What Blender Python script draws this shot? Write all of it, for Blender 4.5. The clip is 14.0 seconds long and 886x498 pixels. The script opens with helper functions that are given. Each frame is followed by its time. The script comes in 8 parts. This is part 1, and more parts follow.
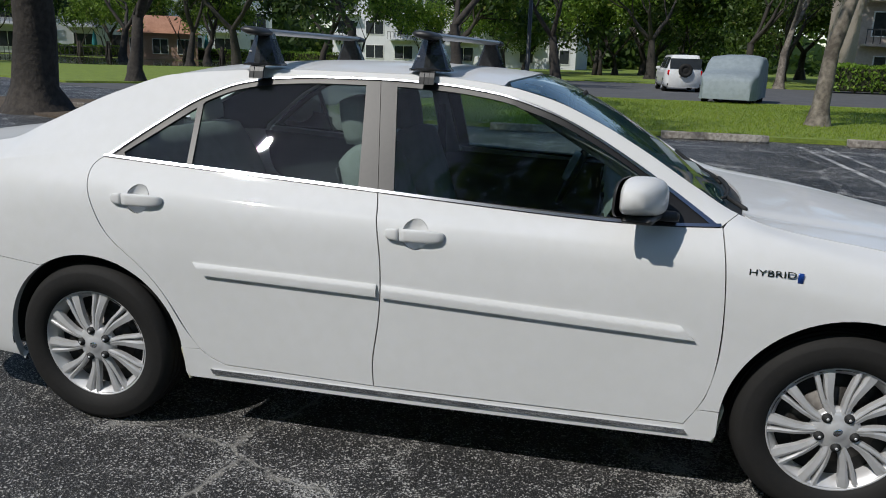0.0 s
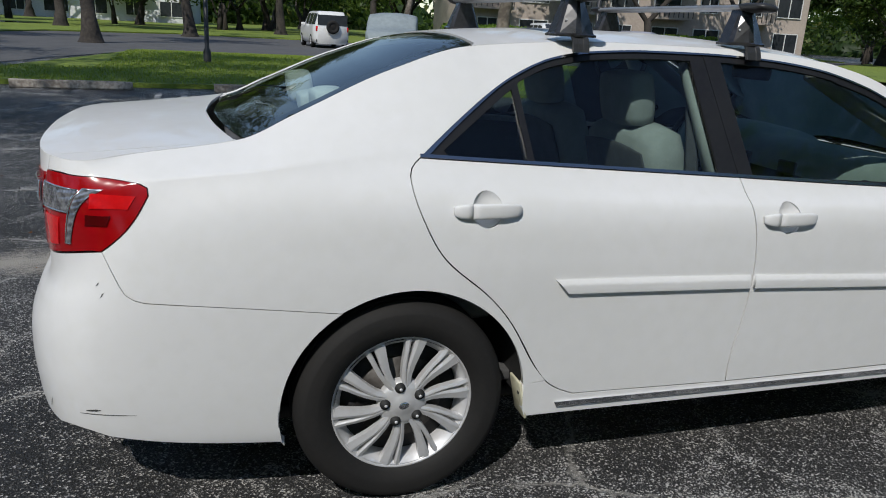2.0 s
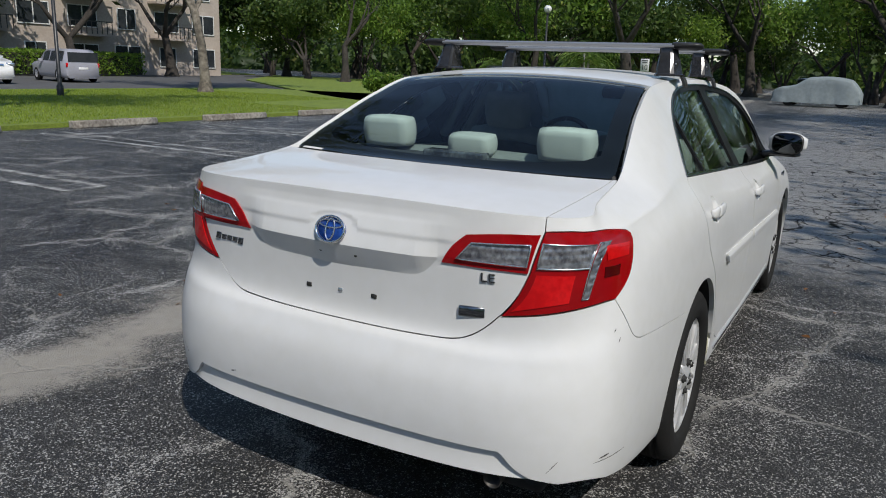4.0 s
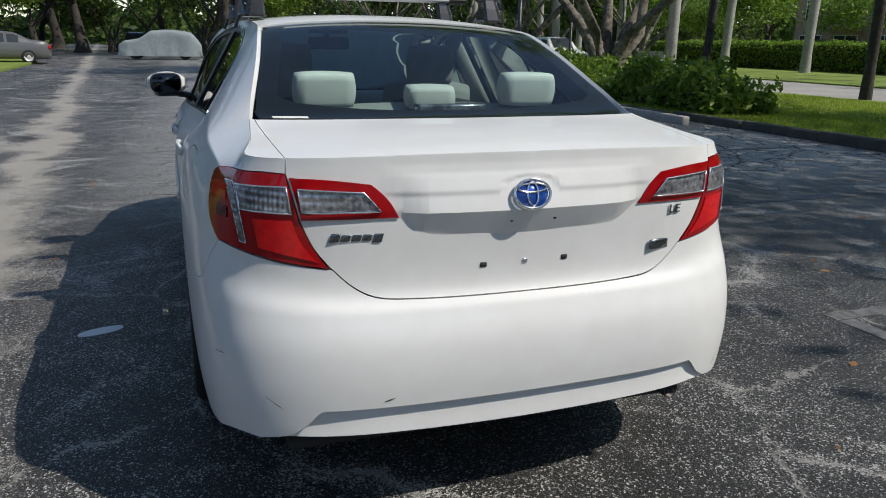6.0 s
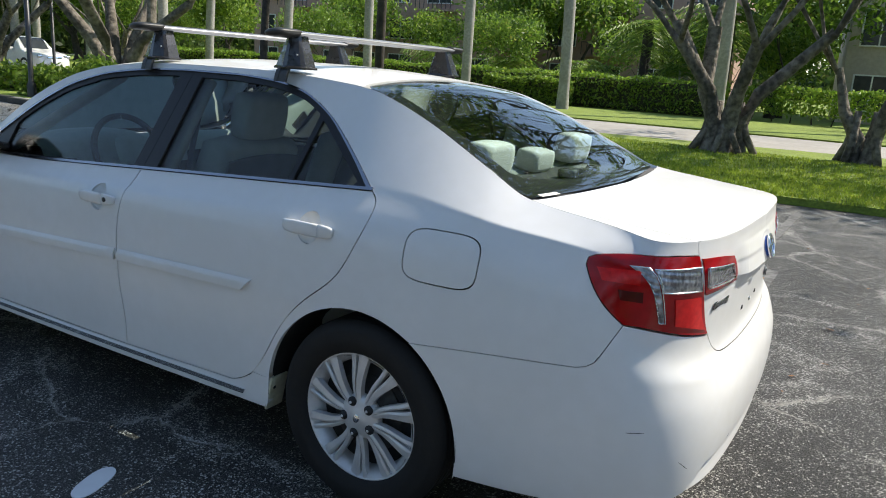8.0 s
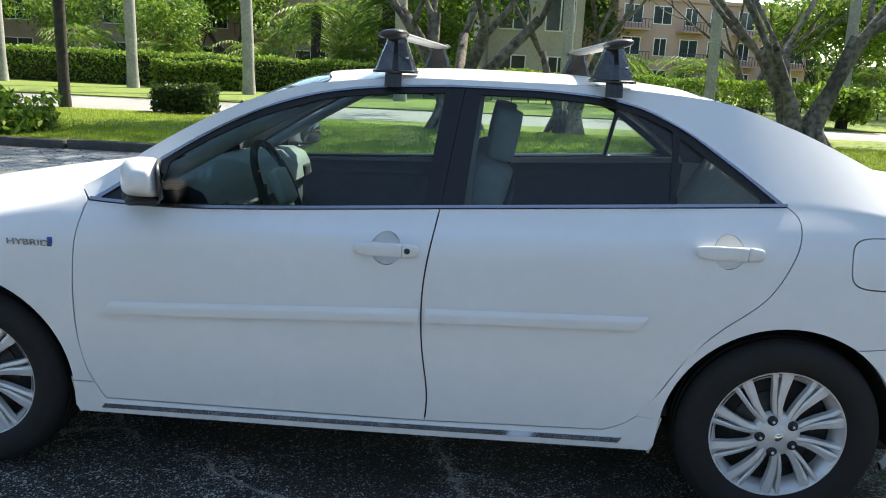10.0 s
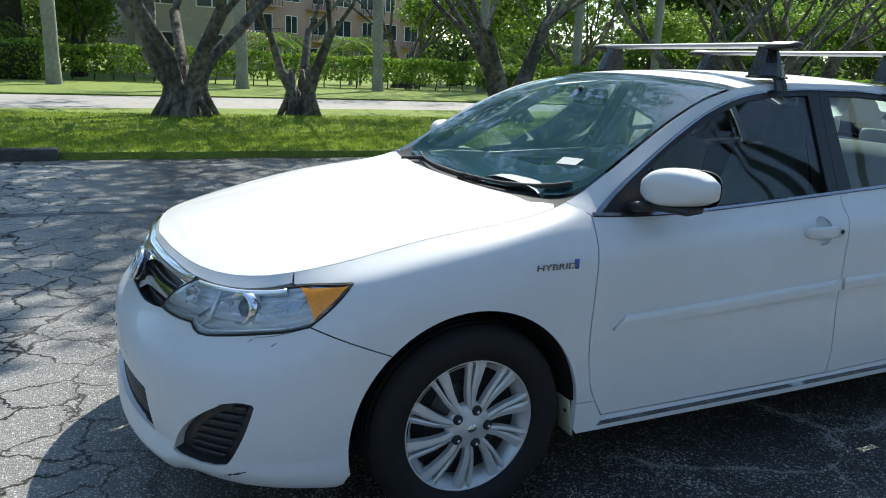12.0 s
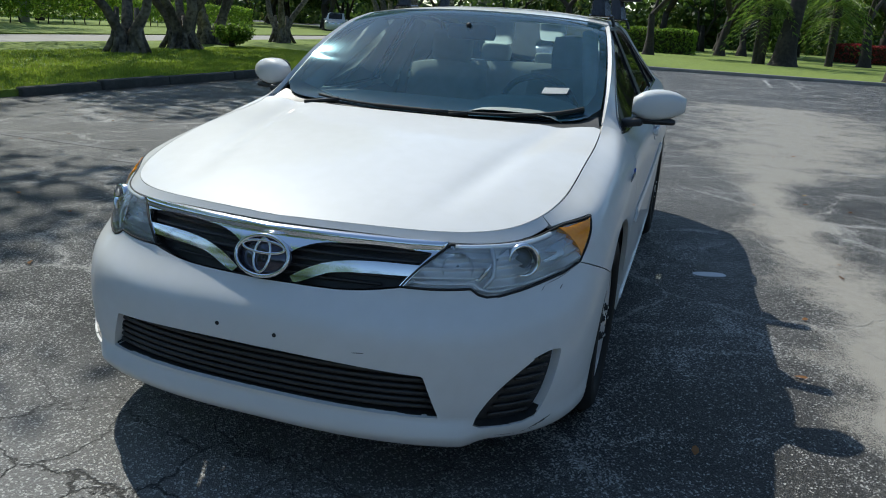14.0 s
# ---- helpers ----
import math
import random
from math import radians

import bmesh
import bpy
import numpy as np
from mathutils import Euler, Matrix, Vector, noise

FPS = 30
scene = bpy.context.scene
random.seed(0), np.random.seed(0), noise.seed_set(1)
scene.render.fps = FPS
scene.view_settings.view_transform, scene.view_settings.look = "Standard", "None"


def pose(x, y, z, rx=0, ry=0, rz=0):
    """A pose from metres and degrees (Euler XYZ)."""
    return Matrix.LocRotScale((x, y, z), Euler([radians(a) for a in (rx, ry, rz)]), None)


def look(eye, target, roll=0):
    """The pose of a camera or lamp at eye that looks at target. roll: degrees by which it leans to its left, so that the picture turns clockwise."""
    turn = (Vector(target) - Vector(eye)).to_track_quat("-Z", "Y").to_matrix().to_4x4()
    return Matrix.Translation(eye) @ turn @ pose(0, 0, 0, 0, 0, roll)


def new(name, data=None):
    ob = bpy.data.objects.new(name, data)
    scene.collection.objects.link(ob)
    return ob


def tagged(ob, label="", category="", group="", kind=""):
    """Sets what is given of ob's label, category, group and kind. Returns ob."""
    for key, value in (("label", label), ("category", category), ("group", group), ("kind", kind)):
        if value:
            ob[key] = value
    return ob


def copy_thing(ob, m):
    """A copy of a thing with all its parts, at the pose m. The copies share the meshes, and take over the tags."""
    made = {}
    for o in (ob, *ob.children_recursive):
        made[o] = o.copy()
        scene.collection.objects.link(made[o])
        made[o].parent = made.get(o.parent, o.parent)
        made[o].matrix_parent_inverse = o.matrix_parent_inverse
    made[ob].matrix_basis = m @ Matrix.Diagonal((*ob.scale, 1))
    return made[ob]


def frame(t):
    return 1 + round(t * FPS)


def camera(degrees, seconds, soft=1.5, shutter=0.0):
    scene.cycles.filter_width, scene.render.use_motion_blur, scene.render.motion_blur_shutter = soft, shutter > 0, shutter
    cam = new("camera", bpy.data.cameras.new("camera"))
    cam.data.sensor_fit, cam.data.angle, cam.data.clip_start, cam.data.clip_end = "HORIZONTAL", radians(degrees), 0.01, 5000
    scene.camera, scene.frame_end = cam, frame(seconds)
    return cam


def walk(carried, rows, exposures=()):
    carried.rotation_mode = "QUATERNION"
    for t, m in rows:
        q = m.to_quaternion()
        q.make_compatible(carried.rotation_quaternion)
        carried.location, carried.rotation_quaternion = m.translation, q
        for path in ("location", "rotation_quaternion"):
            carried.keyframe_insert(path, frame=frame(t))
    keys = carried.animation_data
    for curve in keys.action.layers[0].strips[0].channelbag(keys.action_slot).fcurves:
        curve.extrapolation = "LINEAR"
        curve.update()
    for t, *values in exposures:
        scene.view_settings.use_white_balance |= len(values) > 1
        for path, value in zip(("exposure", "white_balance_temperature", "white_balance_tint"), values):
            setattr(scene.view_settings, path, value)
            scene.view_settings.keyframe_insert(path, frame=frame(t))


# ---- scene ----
from mathutils import geometry

cam = camera(61.3, 14.0, soft=1.0)
PATH = [
    (0, (1.919, -3.363, 1.506), (1.537, -1.465, 1.003), 1.8),
    (0.5, (1.358, -3.270, 1.455), (1.164, -1.340, 0.971), 1.3),
    (1, (0.693, -3.167, 1.495), (0.775, -1.235, 0.985), 1.7),
    (1.5, (0.156, -3.022, 1.476), (0.422, -1.121, 0.914), 1.8),
    (2, (-0.553, -2.880, 1.457), (0.043, -1.059, 0.886), 3.1),
    (2.5, (-1.135, -2.632, 1.459), (-0.237, -0.942, 0.877), 4.0),
    (3, (-1.760, -2.333, 1.468), (-0.571, -0.836, 0.879), 4.1),
    (3.2, (-1.954, -2.169, 1.440), (-0.655, -0.760, 0.870), 3.7),
    (3.6, (-2.409, -1.824, 1.437), (-0.902, -0.623, 0.901), 3.1),
    (4, (-2.807, -1.356, 1.444), (-1.109, -0.409, 0.974), 2.1),
    (4.4, (-3.106, -0.830, 1.450), (-1.257, -0.179, 1.051), 0.9),
    (4.8, (-3.263, -0.309, 1.448), (-1.322, 0.016, 1.091), 0.1),
    (5.3, (-3.193, 0.240, 1.421), (-1.234, 0.149, 1.028), -0.0),
    (5.5, (-3.114, 0.394, 1.417), (-1.176, 0.210, 0.957), -0.2),
    (6, (-2.853, 0.878, 1.356), (-1.034, 0.240, 0.821), 1.0),
    (6.5, (-2.484, 1.370, 1.325), (-0.868, 0.345, 0.743), 2.2),
    (7, (-2.066, 1.850, 1.369), (-0.672, 0.534, 0.800), 2.7),
    (7.5, (-1.714, 2.266, 1.421), (-0.523, 0.748, 0.893), 3.7),
    (7.7, (-1.598, 2.482, 1.453), (-0.481, 0.898, 0.960), 3.6),
    (8.1, (-1.280, 2.805, 1.491), (-0.349, 1.098, 1.024), 3.9),
    (8.5, (-0.875, 3.050, 1.513), (-0.146, 1.248, 1.042), 3.6),
    (8.9, (-0.406, 3.214, 1.520), (0.124, 1.348, 1.033), 3.1),
    (9.3, (0.103, 3.295, 1.517), (0.451, 1.391, 1.013), 2.6),
    (9.8, (0.759, 3.272, 1.504), (0.927, 1.344, 0.999), 2.4),
    (10, (1.007, 3.222, 1.460), (1.117, 1.279, 0.996), 2.7),
    (10.5, (1.676, 3.143, 1.480), (1.635, 1.201, 1.001), 2.6),
    (11, (2.422, 3.074, 1.463), (2.127, 1.152, 0.995), 3.2),
    (11.5, (3.124, 2.954, 1.451), (2.568, 1.090, 0.985), 3.0),
    (12, (3.802, 2.785, 1.441), (2.971, 1.030, 0.963), 2.6),
    (12.5, (4.315, 2.471, 1.401), (3.177, 0.903, 0.903), 3.2),
    (13, (4.809, 2.082, 1.367), (3.368, 0.794, 0.851), 3.1),
    (13.5, (5.206, 1.600, 1.358), (3.527, 0.664, 0.807), 3.0),
    (14, (5.442, 1.107, 1.365), (3.621, 0.514, 0.789), 3.5),
]
walk(cam, [(t, look(eye, target, roll)) for t, eye, target, roll in PATH], exposures=[(0, .26, 6350, 10), (3, .28, 6350, 10), (5.5, .52, 6700, 10), (6.5, .74, 6650, 9), (7.5, 1.20, 6900, 9), (10, 2.02, 7200, 9), (10.5, 2.18, 7100, 8), (11, 1.88, 7000, 7), (11.5, 1.72, 6800, 6), (12, 1.44, 6550, 5), (12.5, 1.22, 6300, 4), (13.5, .82, 6150, 3), (14, .72, 6350, 4)])

# ---- sky, sun ----
world = bpy.data.worlds.new("sky")
scene.world = world
world.use_nodes = True
sky = world.node_tree.nodes.new("ShaderNodeTexSky")
SUN_FROM = Vector((-.57, -.71, 1.0)).normalized()
sky.sky_type, sky.sun_disc = "NISHITA", False
sky.sun_elevation, sky.sun_rotation = math.asin(SUN_FROM.z), math.atan2(SUN_FROM.x, SUN_FROM.y)
sky.dust_density, sky.ozone_density = .3, 2.0
world.node_tree.links.new(sky.outputs[0], world.node_tree.nodes["Background"].inputs["Color"])
world.node_tree.nodes["Background"].inputs["Strength"].default_value = .100
sun = new("sun", bpy.data.lights.new("sun", "SUN"))
sun.data.energy, sun.data.angle, sun.data.color = 2.9, radians(.55), (1.0, .955, .88)
sun.matrix_world = look(SUN_FROM * 40, (0, 0, 0))


# ---- materials ----
def material(name, color, rough=.5, metal=0.0, coat=0.0, spots=None, bump=0.0, scale=8.0, detail=6.0, rough_var=0.0, spec=.5):
    """A principled surface with two scales of colour variation and a fine bump."""
    m = bpy.data.materials.new(name)
    m.use_nodes = True
    nt = m.node_tree
    b = nt.nodes["Principled BSDF"]
    b.inputs["Base Color"].default_value = (*color, 1)
    b.inputs["Roughness"].default_value, b.inputs["Metallic"].default_value = rough, metal
    b.inputs["Coat Weight"].default_value, b.inputs["Coat Roughness"].default_value = coat, .03
    b.inputs["Specular IOR Level"].default_value = spec
    if spots or bump or rough_var:
        co = nt.nodes.new("ShaderNodeTexCoord")
        fine, wide = nt.nodes.new("ShaderNodeTexNoise"), nt.nodes.new("ShaderNodeTexNoise")
        fine.inputs["Scale"].default_value, fine.inputs["Detail"].default_value = scale, detail
        wide.inputs["Scale"].default_value, wide.inputs["Detail"].default_value = scale / 9, 4
        for n in (fine, wide):
            nt.links.new(co.outputs["Object"], n.inputs["Vector"])
        if spots:
            add = nt.nodes.new("ShaderNodeMath")
            add.operation = "MULTIPLY"
            nt.links.new(fine.outputs["Fac"], add.inputs[0])
            nt.links.new(wide.outputs["Fac"], add.inputs[1])
            ramp = nt.nodes.new("ShaderNodeValToRGB")
            ramp.color_ramp.elements[0].position, ramp.color_ramp.elements[1].position = .16, .36
            ramp.color_ramp.elements[0].color, ramp.color_ramp.elements[1].color = (*spots, 1), (*color, 1)
            nt.links.new(add.outputs[0], ramp.inputs["Fac"])
            nt.links.new(ramp.outputs["Color"], b.inputs["Base Color"])
        if rough_var:
            mr = nt.nodes.new("ShaderNodeMapRange")
            mr.inputs["To Min"].default_value, mr.inputs["To Max"].default_value = rough - rough_var, rough + rough_var
            nt.links.new(wide.outputs["Fac"], mr.inputs["Value"])
            nt.links.new(mr.outputs[0], b.inputs["Roughness"])
        if bump:
            bp = nt.nodes.new("ShaderNodeBump")
            bp.inputs["Strength"].default_value, bp.inputs["Distance"].default_value = 1.0, bump
            nt.links.new(fine.outputs["Fac"], bp.inputs["Height"])
            nt.links.new(bp.outputs["Normal"], b.inputs["Normal"])
    return m


def pane(name, tint, rough=.02, ior=1.5, veil=0.0, film_color=(.16, .48, .72)):
    """Thin glass: tinted see-through under a film of dust and painted sky tint, with mirror-like gloss by the Fresnel
    law.
    """
    m = bpy.data.materials.new(name)
    m.use_nodes = True
    nt = m.node_tree
    nt.nodes.remove(nt.nodes["Principled BSDF"])
    clear, gloss, mix, fr = (nt.nodes.new(k) for k in ("ShaderNodeBsdfTransparent", "ShaderNodeBsdfGlossy", "ShaderNodeMixShader", "ShaderNodeFresnel"))
    clear.inputs["Color"].default_value = (*tint, 1)
    gloss.inputs["Roughness"].default_value, fr.inputs["IOR"].default_value = rough, ior
    nt.links.new(fr.outputs[0], mix.inputs[0])
    body = clear.outputs[0]
    if veil > .01:
        film, film_diffuse, spots, co, mr = (nt.nodes.new(k) for k in ("ShaderNodeMixShader", "ShaderNodeBsdfDiffuse", "ShaderNodeTexNoise", "ShaderNodeTexCoord", "ShaderNodeMapRange"))
        film_diffuse.inputs["Color"].default_value = (*film_color, 1)
        spots.inputs["Scale"].default_value, spots.inputs["Detail"].default_value = 6, 6
        mr.inputs["To Min"].default_value, mr.inputs["To Max"].default_value = veil * .5, veil * 1.5
        nt.links.new(co.outputs["Object"], spots.inputs["Vector"])
        nt.links.new(spots.outputs["Fac"], mr.inputs["Value"])
        nt.links.new(mr.outputs[0], film.inputs[0])
        nt.links.new(body, film.inputs[1])
        nt.links.new(film_diffuse.outputs[0], film.inputs[2])
        # Cyan haze: sky glare painted into the gloss.
        haze, wipe = nt.nodes.new("ShaderNodeBsdfGlossy"), nt.nodes.new("ShaderNodeMixShader")
        haze.inputs["Roughness"].default_value, haze.inputs["Color"].default_value = .10, (.42, .74, .86, 1)
        wipe.inputs[0].default_value = veil * .15
        nt.links.new(film.outputs[0], wipe.inputs[1])
        nt.links.new(haze.outputs[0], wipe.inputs[2])
        body = wipe.outputs[0]
    nt.links.new(body, mix.inputs[1])
    nt.links.new(gloss.outputs[0], mix.inputs[2])
    nt.links.new(mix.outputs[0], nt.nodes["Material Output"].inputs["Surface"])
    return m


paint = material("white_car_paint", (.68, .68, .675), .5, coat=.5, spots=(.655, .655, .645), scale=18, rough_var=.04, spec=.15)
chrome = material("chrome", (.78, .79, .81), .10, 1.0, rough_var=.03, scale=20)
chrome_dark = material("dark_chrome", (.22, .23, .25), .2, 1.0, rough_var=.05, scale=20)
silver_paint = material("silver_wheel_paint", (.64, .64, .65), .40, .35, spots=(.54, .535, .53), scale=25, rough_var=.08)
lamp_silver = material("lamp_reflector", (.62, .65, .68), .20, .85, rough_var=.05, scale=20)
trim_metal = material("window_trim_metal", (.30, .31, .34), .22, 1.0, rough_var=.04, scale=20)
lamp_bowl = material("headlamp_reflector", (.92, .93, .94), .16, .55, rough_var=.05, scale=9)
bar_alloy = material("bar_alloy", (.36, .36, .37), .32, .6, rough_var=.06, scale=60)
amber = material("amber_plastic", (1.0, .36, .012), .2, coat=.3, spots=(.92, .27, .01), scale=120)
lamp_red = material("dark_red_lens", (.36, .003, .007), .12, coat=.2, spots=(.26, .002, .004), scale=25, spec=.3)
lamp_red_bright = material("bright_red_lens", (.66, .008, .010), .14, coat=.2, spots=(.50, .003, .005), scale=60, spec=.4)
lamp_dusk = material("dark_side_marker", (.09, .002, .003), .15, coat=.2, spots=(.06, .001, .002), scale=60, spec=.3)
lamp_clear = material("clear_lens_over_reflector", (.46, .47, .50), .14, .60, coat=.5, spots=(.12, .12, .14), scale=60)
dark_trim = material("black_plastic", (.022, .022, .023), .45, spots=(.03, .03, .03), bump=.0004, scale=220)
window_black = material("satin_black_frame", (.012, .012, .014), .38, spots=(.016, .016, .017), scale=60, spec=.28)
rack_black = material("glossy_black_plastic", (.015, .015, .017), .22, coat=.3, spots=(.03, .03, .032), scale=60)
sign_grey = material("pale_grey_print", (.45, .46, .48), .4, spots=(.38, .39, .40), scale=80)
guard_cream = material("aged_cream_plastic", (.56, .54, .40), .55, spots=(.42, .40, .28), scale=40)
rubber_black = material("black_rubber", (.012, .012, .012), .75, spots=(.02, .02, .02), scale=80)
tyre_rubber = material("tyre_rubber", (.015, .0147, .0143), .75, spots=(.018, .017, .016), bump=.0006, scale=70, spec=.25)
steel_dark = material("dark_steel", (.07, .066, .062), .5, .7, spots=(.045, .04, .036), scale=60)
trim_fabric = material("pale_grey_cloth", (.30, .31, .295), .9, spots=(.25, .26, .245), bump=.0006, scale=160)
seat_pale = material("pale_headrest_cloth", (.70, .71, .68), .9, spots=(.62, .63, .60), bump=.0006, scale=160)
seat_dark = material("dark_grey_cloth", (.05, .05, .055), .9, spots=(.075, .075, .078), bump=.0006, scale=160)
dash_grey = material("grey_dash_vinyl", (.30, .34, .32), .6, spots=(.25, .29, .27), bump=.0006, scale=200)
lining_dark = material("dark_grey_lining", (.055, .058, .064), .85, spots=(.042, .045, .05), bump=.0006, scale=160)
carpet = material("dark_carpet", (.04, .04, .04), .95, spots=(.06, .06, .06), scale=120)
emblem_blue = material("blue_emblem", (.02, .09, .42), .15, .3, coat=.8, spots=(.01, .05, .26), scale=90)
emblem_dark = material("dark_emblem", (.05, .06, .09), .15, .5, coat=.8, spots=(.03, .03, .05), scale=90)
paper = material("white_paper", (.70, .70, .66), .8, spots=(.6, .6, .56), scale=90)
scrape = material("scraped_plastic", (.035, .035, .035), .8, spots=(.08, .08, .08), scale=300)
glass = pane("tinted_glass", (.74, .85, .83), rough=.004, ior=1.50, veil=0)
# Its blue film and haze paint reflected sky into the glass, over thin dust.
screen_glass = pane("windshield_glass", (.78, .92, .90), rough=.01, ior=1.50, veil=.085)
lamp_glass = pane("lamp_plastic", (.96, .965, .96), .03, 1.45, .06, (.80, .82, .80))
lens_glass = material("projector_glass", (.05, .06, .07), .03, coat=1.0, spots=(.07, .08, .09), scale=40)
mirror_glass = material("mirror_glass", (.06, .065, .07), .02, 1.0, rough_var=.01, scale=10)


# ---- mesh helpers ----
def part(name, bm, material, parent=None, label="", smooth=True):
    """Links a bmesh or a (verts, faces) pair as one mesh object, under a thing or a part."""
    me = bpy.data.meshes.new(name)
    if isinstance(bm, tuple):
        me.from_pydata([tuple(map(float, v)) for v in bm[0]], [], [tuple(map(int, f)) for f in bm[1]])
        me.update()
    else:
        bm.to_mesh(me)
        bm.free()
    for p in me.polygons:
        p.use_smooth = smooth
    if material:
        me.materials.append(material)
    ob = new(name, me)
    if parent:
        ob.parent = parent
    return tagged(ob, label=label)


def thing(name, label, category, group="", kind="", at=(0, 0, 0), turn=0.0):
    ob = new(name)
    ob.empty_display_size = .2
    ob.matrix_world = Matrix.Translation(at) @ Matrix.Rotation(turn, 4, "Z")
    return tagged(ob, label, category, group, kind)


def box(bm, size, m=Matrix.Identity(4), bevel=0.0, segments=2):
    got = bmesh.ops.create_cube(bm, size=1.0, matrix=m @ Matrix.Diagonal((*size, 1)))
    if bevel:
        edges = list({e for v in got["verts"] for e in v.link_edges})
        bmesh.ops.bevel(bm, geom=edges, offset=bevel, segments=segments, affect="EDGES", profile=.5)
    return bm


def lathe(bm, profile, axis_m=Matrix.Identity(4), n=48):
    """Turns a profile of (radius, height) round the z axis."""
    rings = []
    for r, h in profile:
        rings.append([bm.verts.new(axis_m @ Vector((r * math.cos(2 * math.pi * k / n), r * math.sin(2 * math.pi * k / n), h))) for k in range(n)])
    for a, b in zip(rings, rings[1:]):
        for k in range(n):
            bm.faces.new((a[k], a[(k + 1) % n], b[(k + 1) % n], b[k]))
    return rings


def tube(bm, pts, radii, n=8, cap=True, flat=1.0):
    """A tapered tube along points."""
    pts = [Vector(p) for p in pts]
    rings, up = [], Vector((0.137, .31, .94)).normalized()
    for i, p in enumerate(pts):
        d = (pts[min(i + 1, len(pts) - 1)] - pts[max(i - 1, 0)]).normalized()
        a = d.cross(up)
        a = (a if a.length > 1e-3 else d.orthogonal()).normalized()
        b = d.cross(a)
        r = float(radii[i]) if hasattr(radii, "__len__") else float(radii)
        rings.append([bm.verts.new(p + r * (a * math.cos(2 * math.pi * k / n) + b * flat * math.sin(2 * math.pi * k / n))) for k in range(n)])
    for s, t in zip(rings, rings[1:]):
        for k in range(n):
            bm.faces.new((s[k], s[(k + 1) % n], t[(k + 1) % n], t[k]))
    if cap:
        bm.faces.new(rings[0][::-1])
        bm.faces.new(rings[-1])
    return rings



# ---- ground materials ----
def nodes_of(m):
    nt = m.node_tree
    return nt, nt.nodes["Principled BSDF"], lambda kind, **kw: _node(nt, kind, kw)


def _node(nt, kind, kw):
    n = nt.nodes.new("ShaderNode" + kind)
    for k, v in kw.items():
        if k == "op":
            n.operation = v
        elif k == "feature":
            n.feature = v
        else:
            n.inputs[k].default_value = v
    return n


def asphalt_material():
    m = bpy.data.materials.new("worn_asphalt")
    m.use_nodes = True
    nt, b, add = nodes_of(m)
    ln = nt.links.new
    co = add("TexCoord").outputs["Object"]
    sep = add("SeparateXYZ")
    ln(co, sep.inputs[0])
    x, y = sep.outputs["X"], sep.outputs["Y"]

    def math_(op, a, c, clamp=False):
        n = add("Math", op=op)
        n.use_clamp = clamp
        for i, v in enumerate((a, c)):
            if isinstance(v, (int, float)):
                n.inputs[i].default_value = v
            else:
                ln(v, n.inputs[i])
        return n.outputs[0]

    def ramp(fac, *stops):
        r = add("ValToRGB")
        e = r.color_ramp.elements
        while len(e) < len(stops):
            e.new(.5)
        for el, (p, c) in zip(e, stops):
            el.position, el.color = p, (*c, 1) if hasattr(c, "__len__") else (c, c, c, 1)
        ln(fac, r.inputs["Fac"])
        return r.outputs["Color"]

    def noise_(scale, detail=5.0, rough=.55):
        n = add("TexNoise", Scale=scale, Detail=detail, Roughness=rough)
        ln(co, n.inputs["Vector"])
        return n.outputs["Fac"]

    def mix(fac, a, c):
        n = nt.nodes.new("ShaderNodeMix")
        n.data_type = "RGBA"
        for s, v in ((n.inputs["Factor"], fac), (n.inputs["A"], a), (n.inputs["B"], c)):
            if hasattr(v, "__len__"):
                s.default_value = (*v, 1)
            elif isinstance(v, float):
                s.default_value = v
            else:
                ln(v, s)
        return n.outputs["Result"]
    wear, patch, grit = noise_(.55, 6), noise_(.12, 4), noise_(260, 3, .7)
    shifted = nt.nodes.new("ShaderNodeVectorMath")
    shifted.operation = "MULTIPLY_ADD"
    jitter = add("TexNoise", Scale=90.0, Detail=2.0)
    ln(co, jitter.inputs["Vector"])
    ln(jitter.outputs["Color"], shifted.inputs[0])
    shifted.inputs[1].default_value = (.009, .009, 0)
    ln(co, shifted.inputs[2])
    stone, stone_fine = add("TexVoronoi", Scale=175.0), add("TexVoronoi", Scale=360.0)
    ln(shifted.outputs[0], stone.inputs["Vector"])
    ln(shifted.outputs[0], stone_fine.inputs["Vector"])
    sep2, sep3 = add("SeparateColor"), add("SeparateColor")
    ln(stone.outputs["Color"], sep2.inputs[0])
    ln(stone_fine.outputs["Color"], sep3.inputs[0])
    # Cracks: a wide wandering net and a finer craze.
    warp = add("TexNoise", Scale=1.6, Detail=8.0, Roughness=.62)
    ln(co, warp.inputs["Vector"])
    bent = nt.nodes.new("ShaderNodeVectorMath")
    bent.operation = "MULTIPLY_ADD"
    ln(warp.outputs["Color"], bent.inputs[0])
    bent.inputs[1].default_value = (.6, .6, 0)
    ln(co, bent.inputs[2])

    def net(scale, *stops):
        v = add("TexVoronoi", feature="DISTANCE_TO_EDGE", Scale=scale)
        ln(bent.outputs[0], v.inputs["Vector"])
        return ramp(v.outputs["Distance"], *stops)
    wide = net(.62, (0, 1), (.0035, .8), (.007, 0))
    halo = net(.62, (0, 1), (.012, .75), (.045, 0))
    halo2 = net(1.7, (0, 1), (.02, .6), (.07, 0))
    craze = net(3.1, (0, 1), (.013, .9), (.024, 0))
    vein = net(8.5, (0, 1), (.022, .7), (.042, 0))
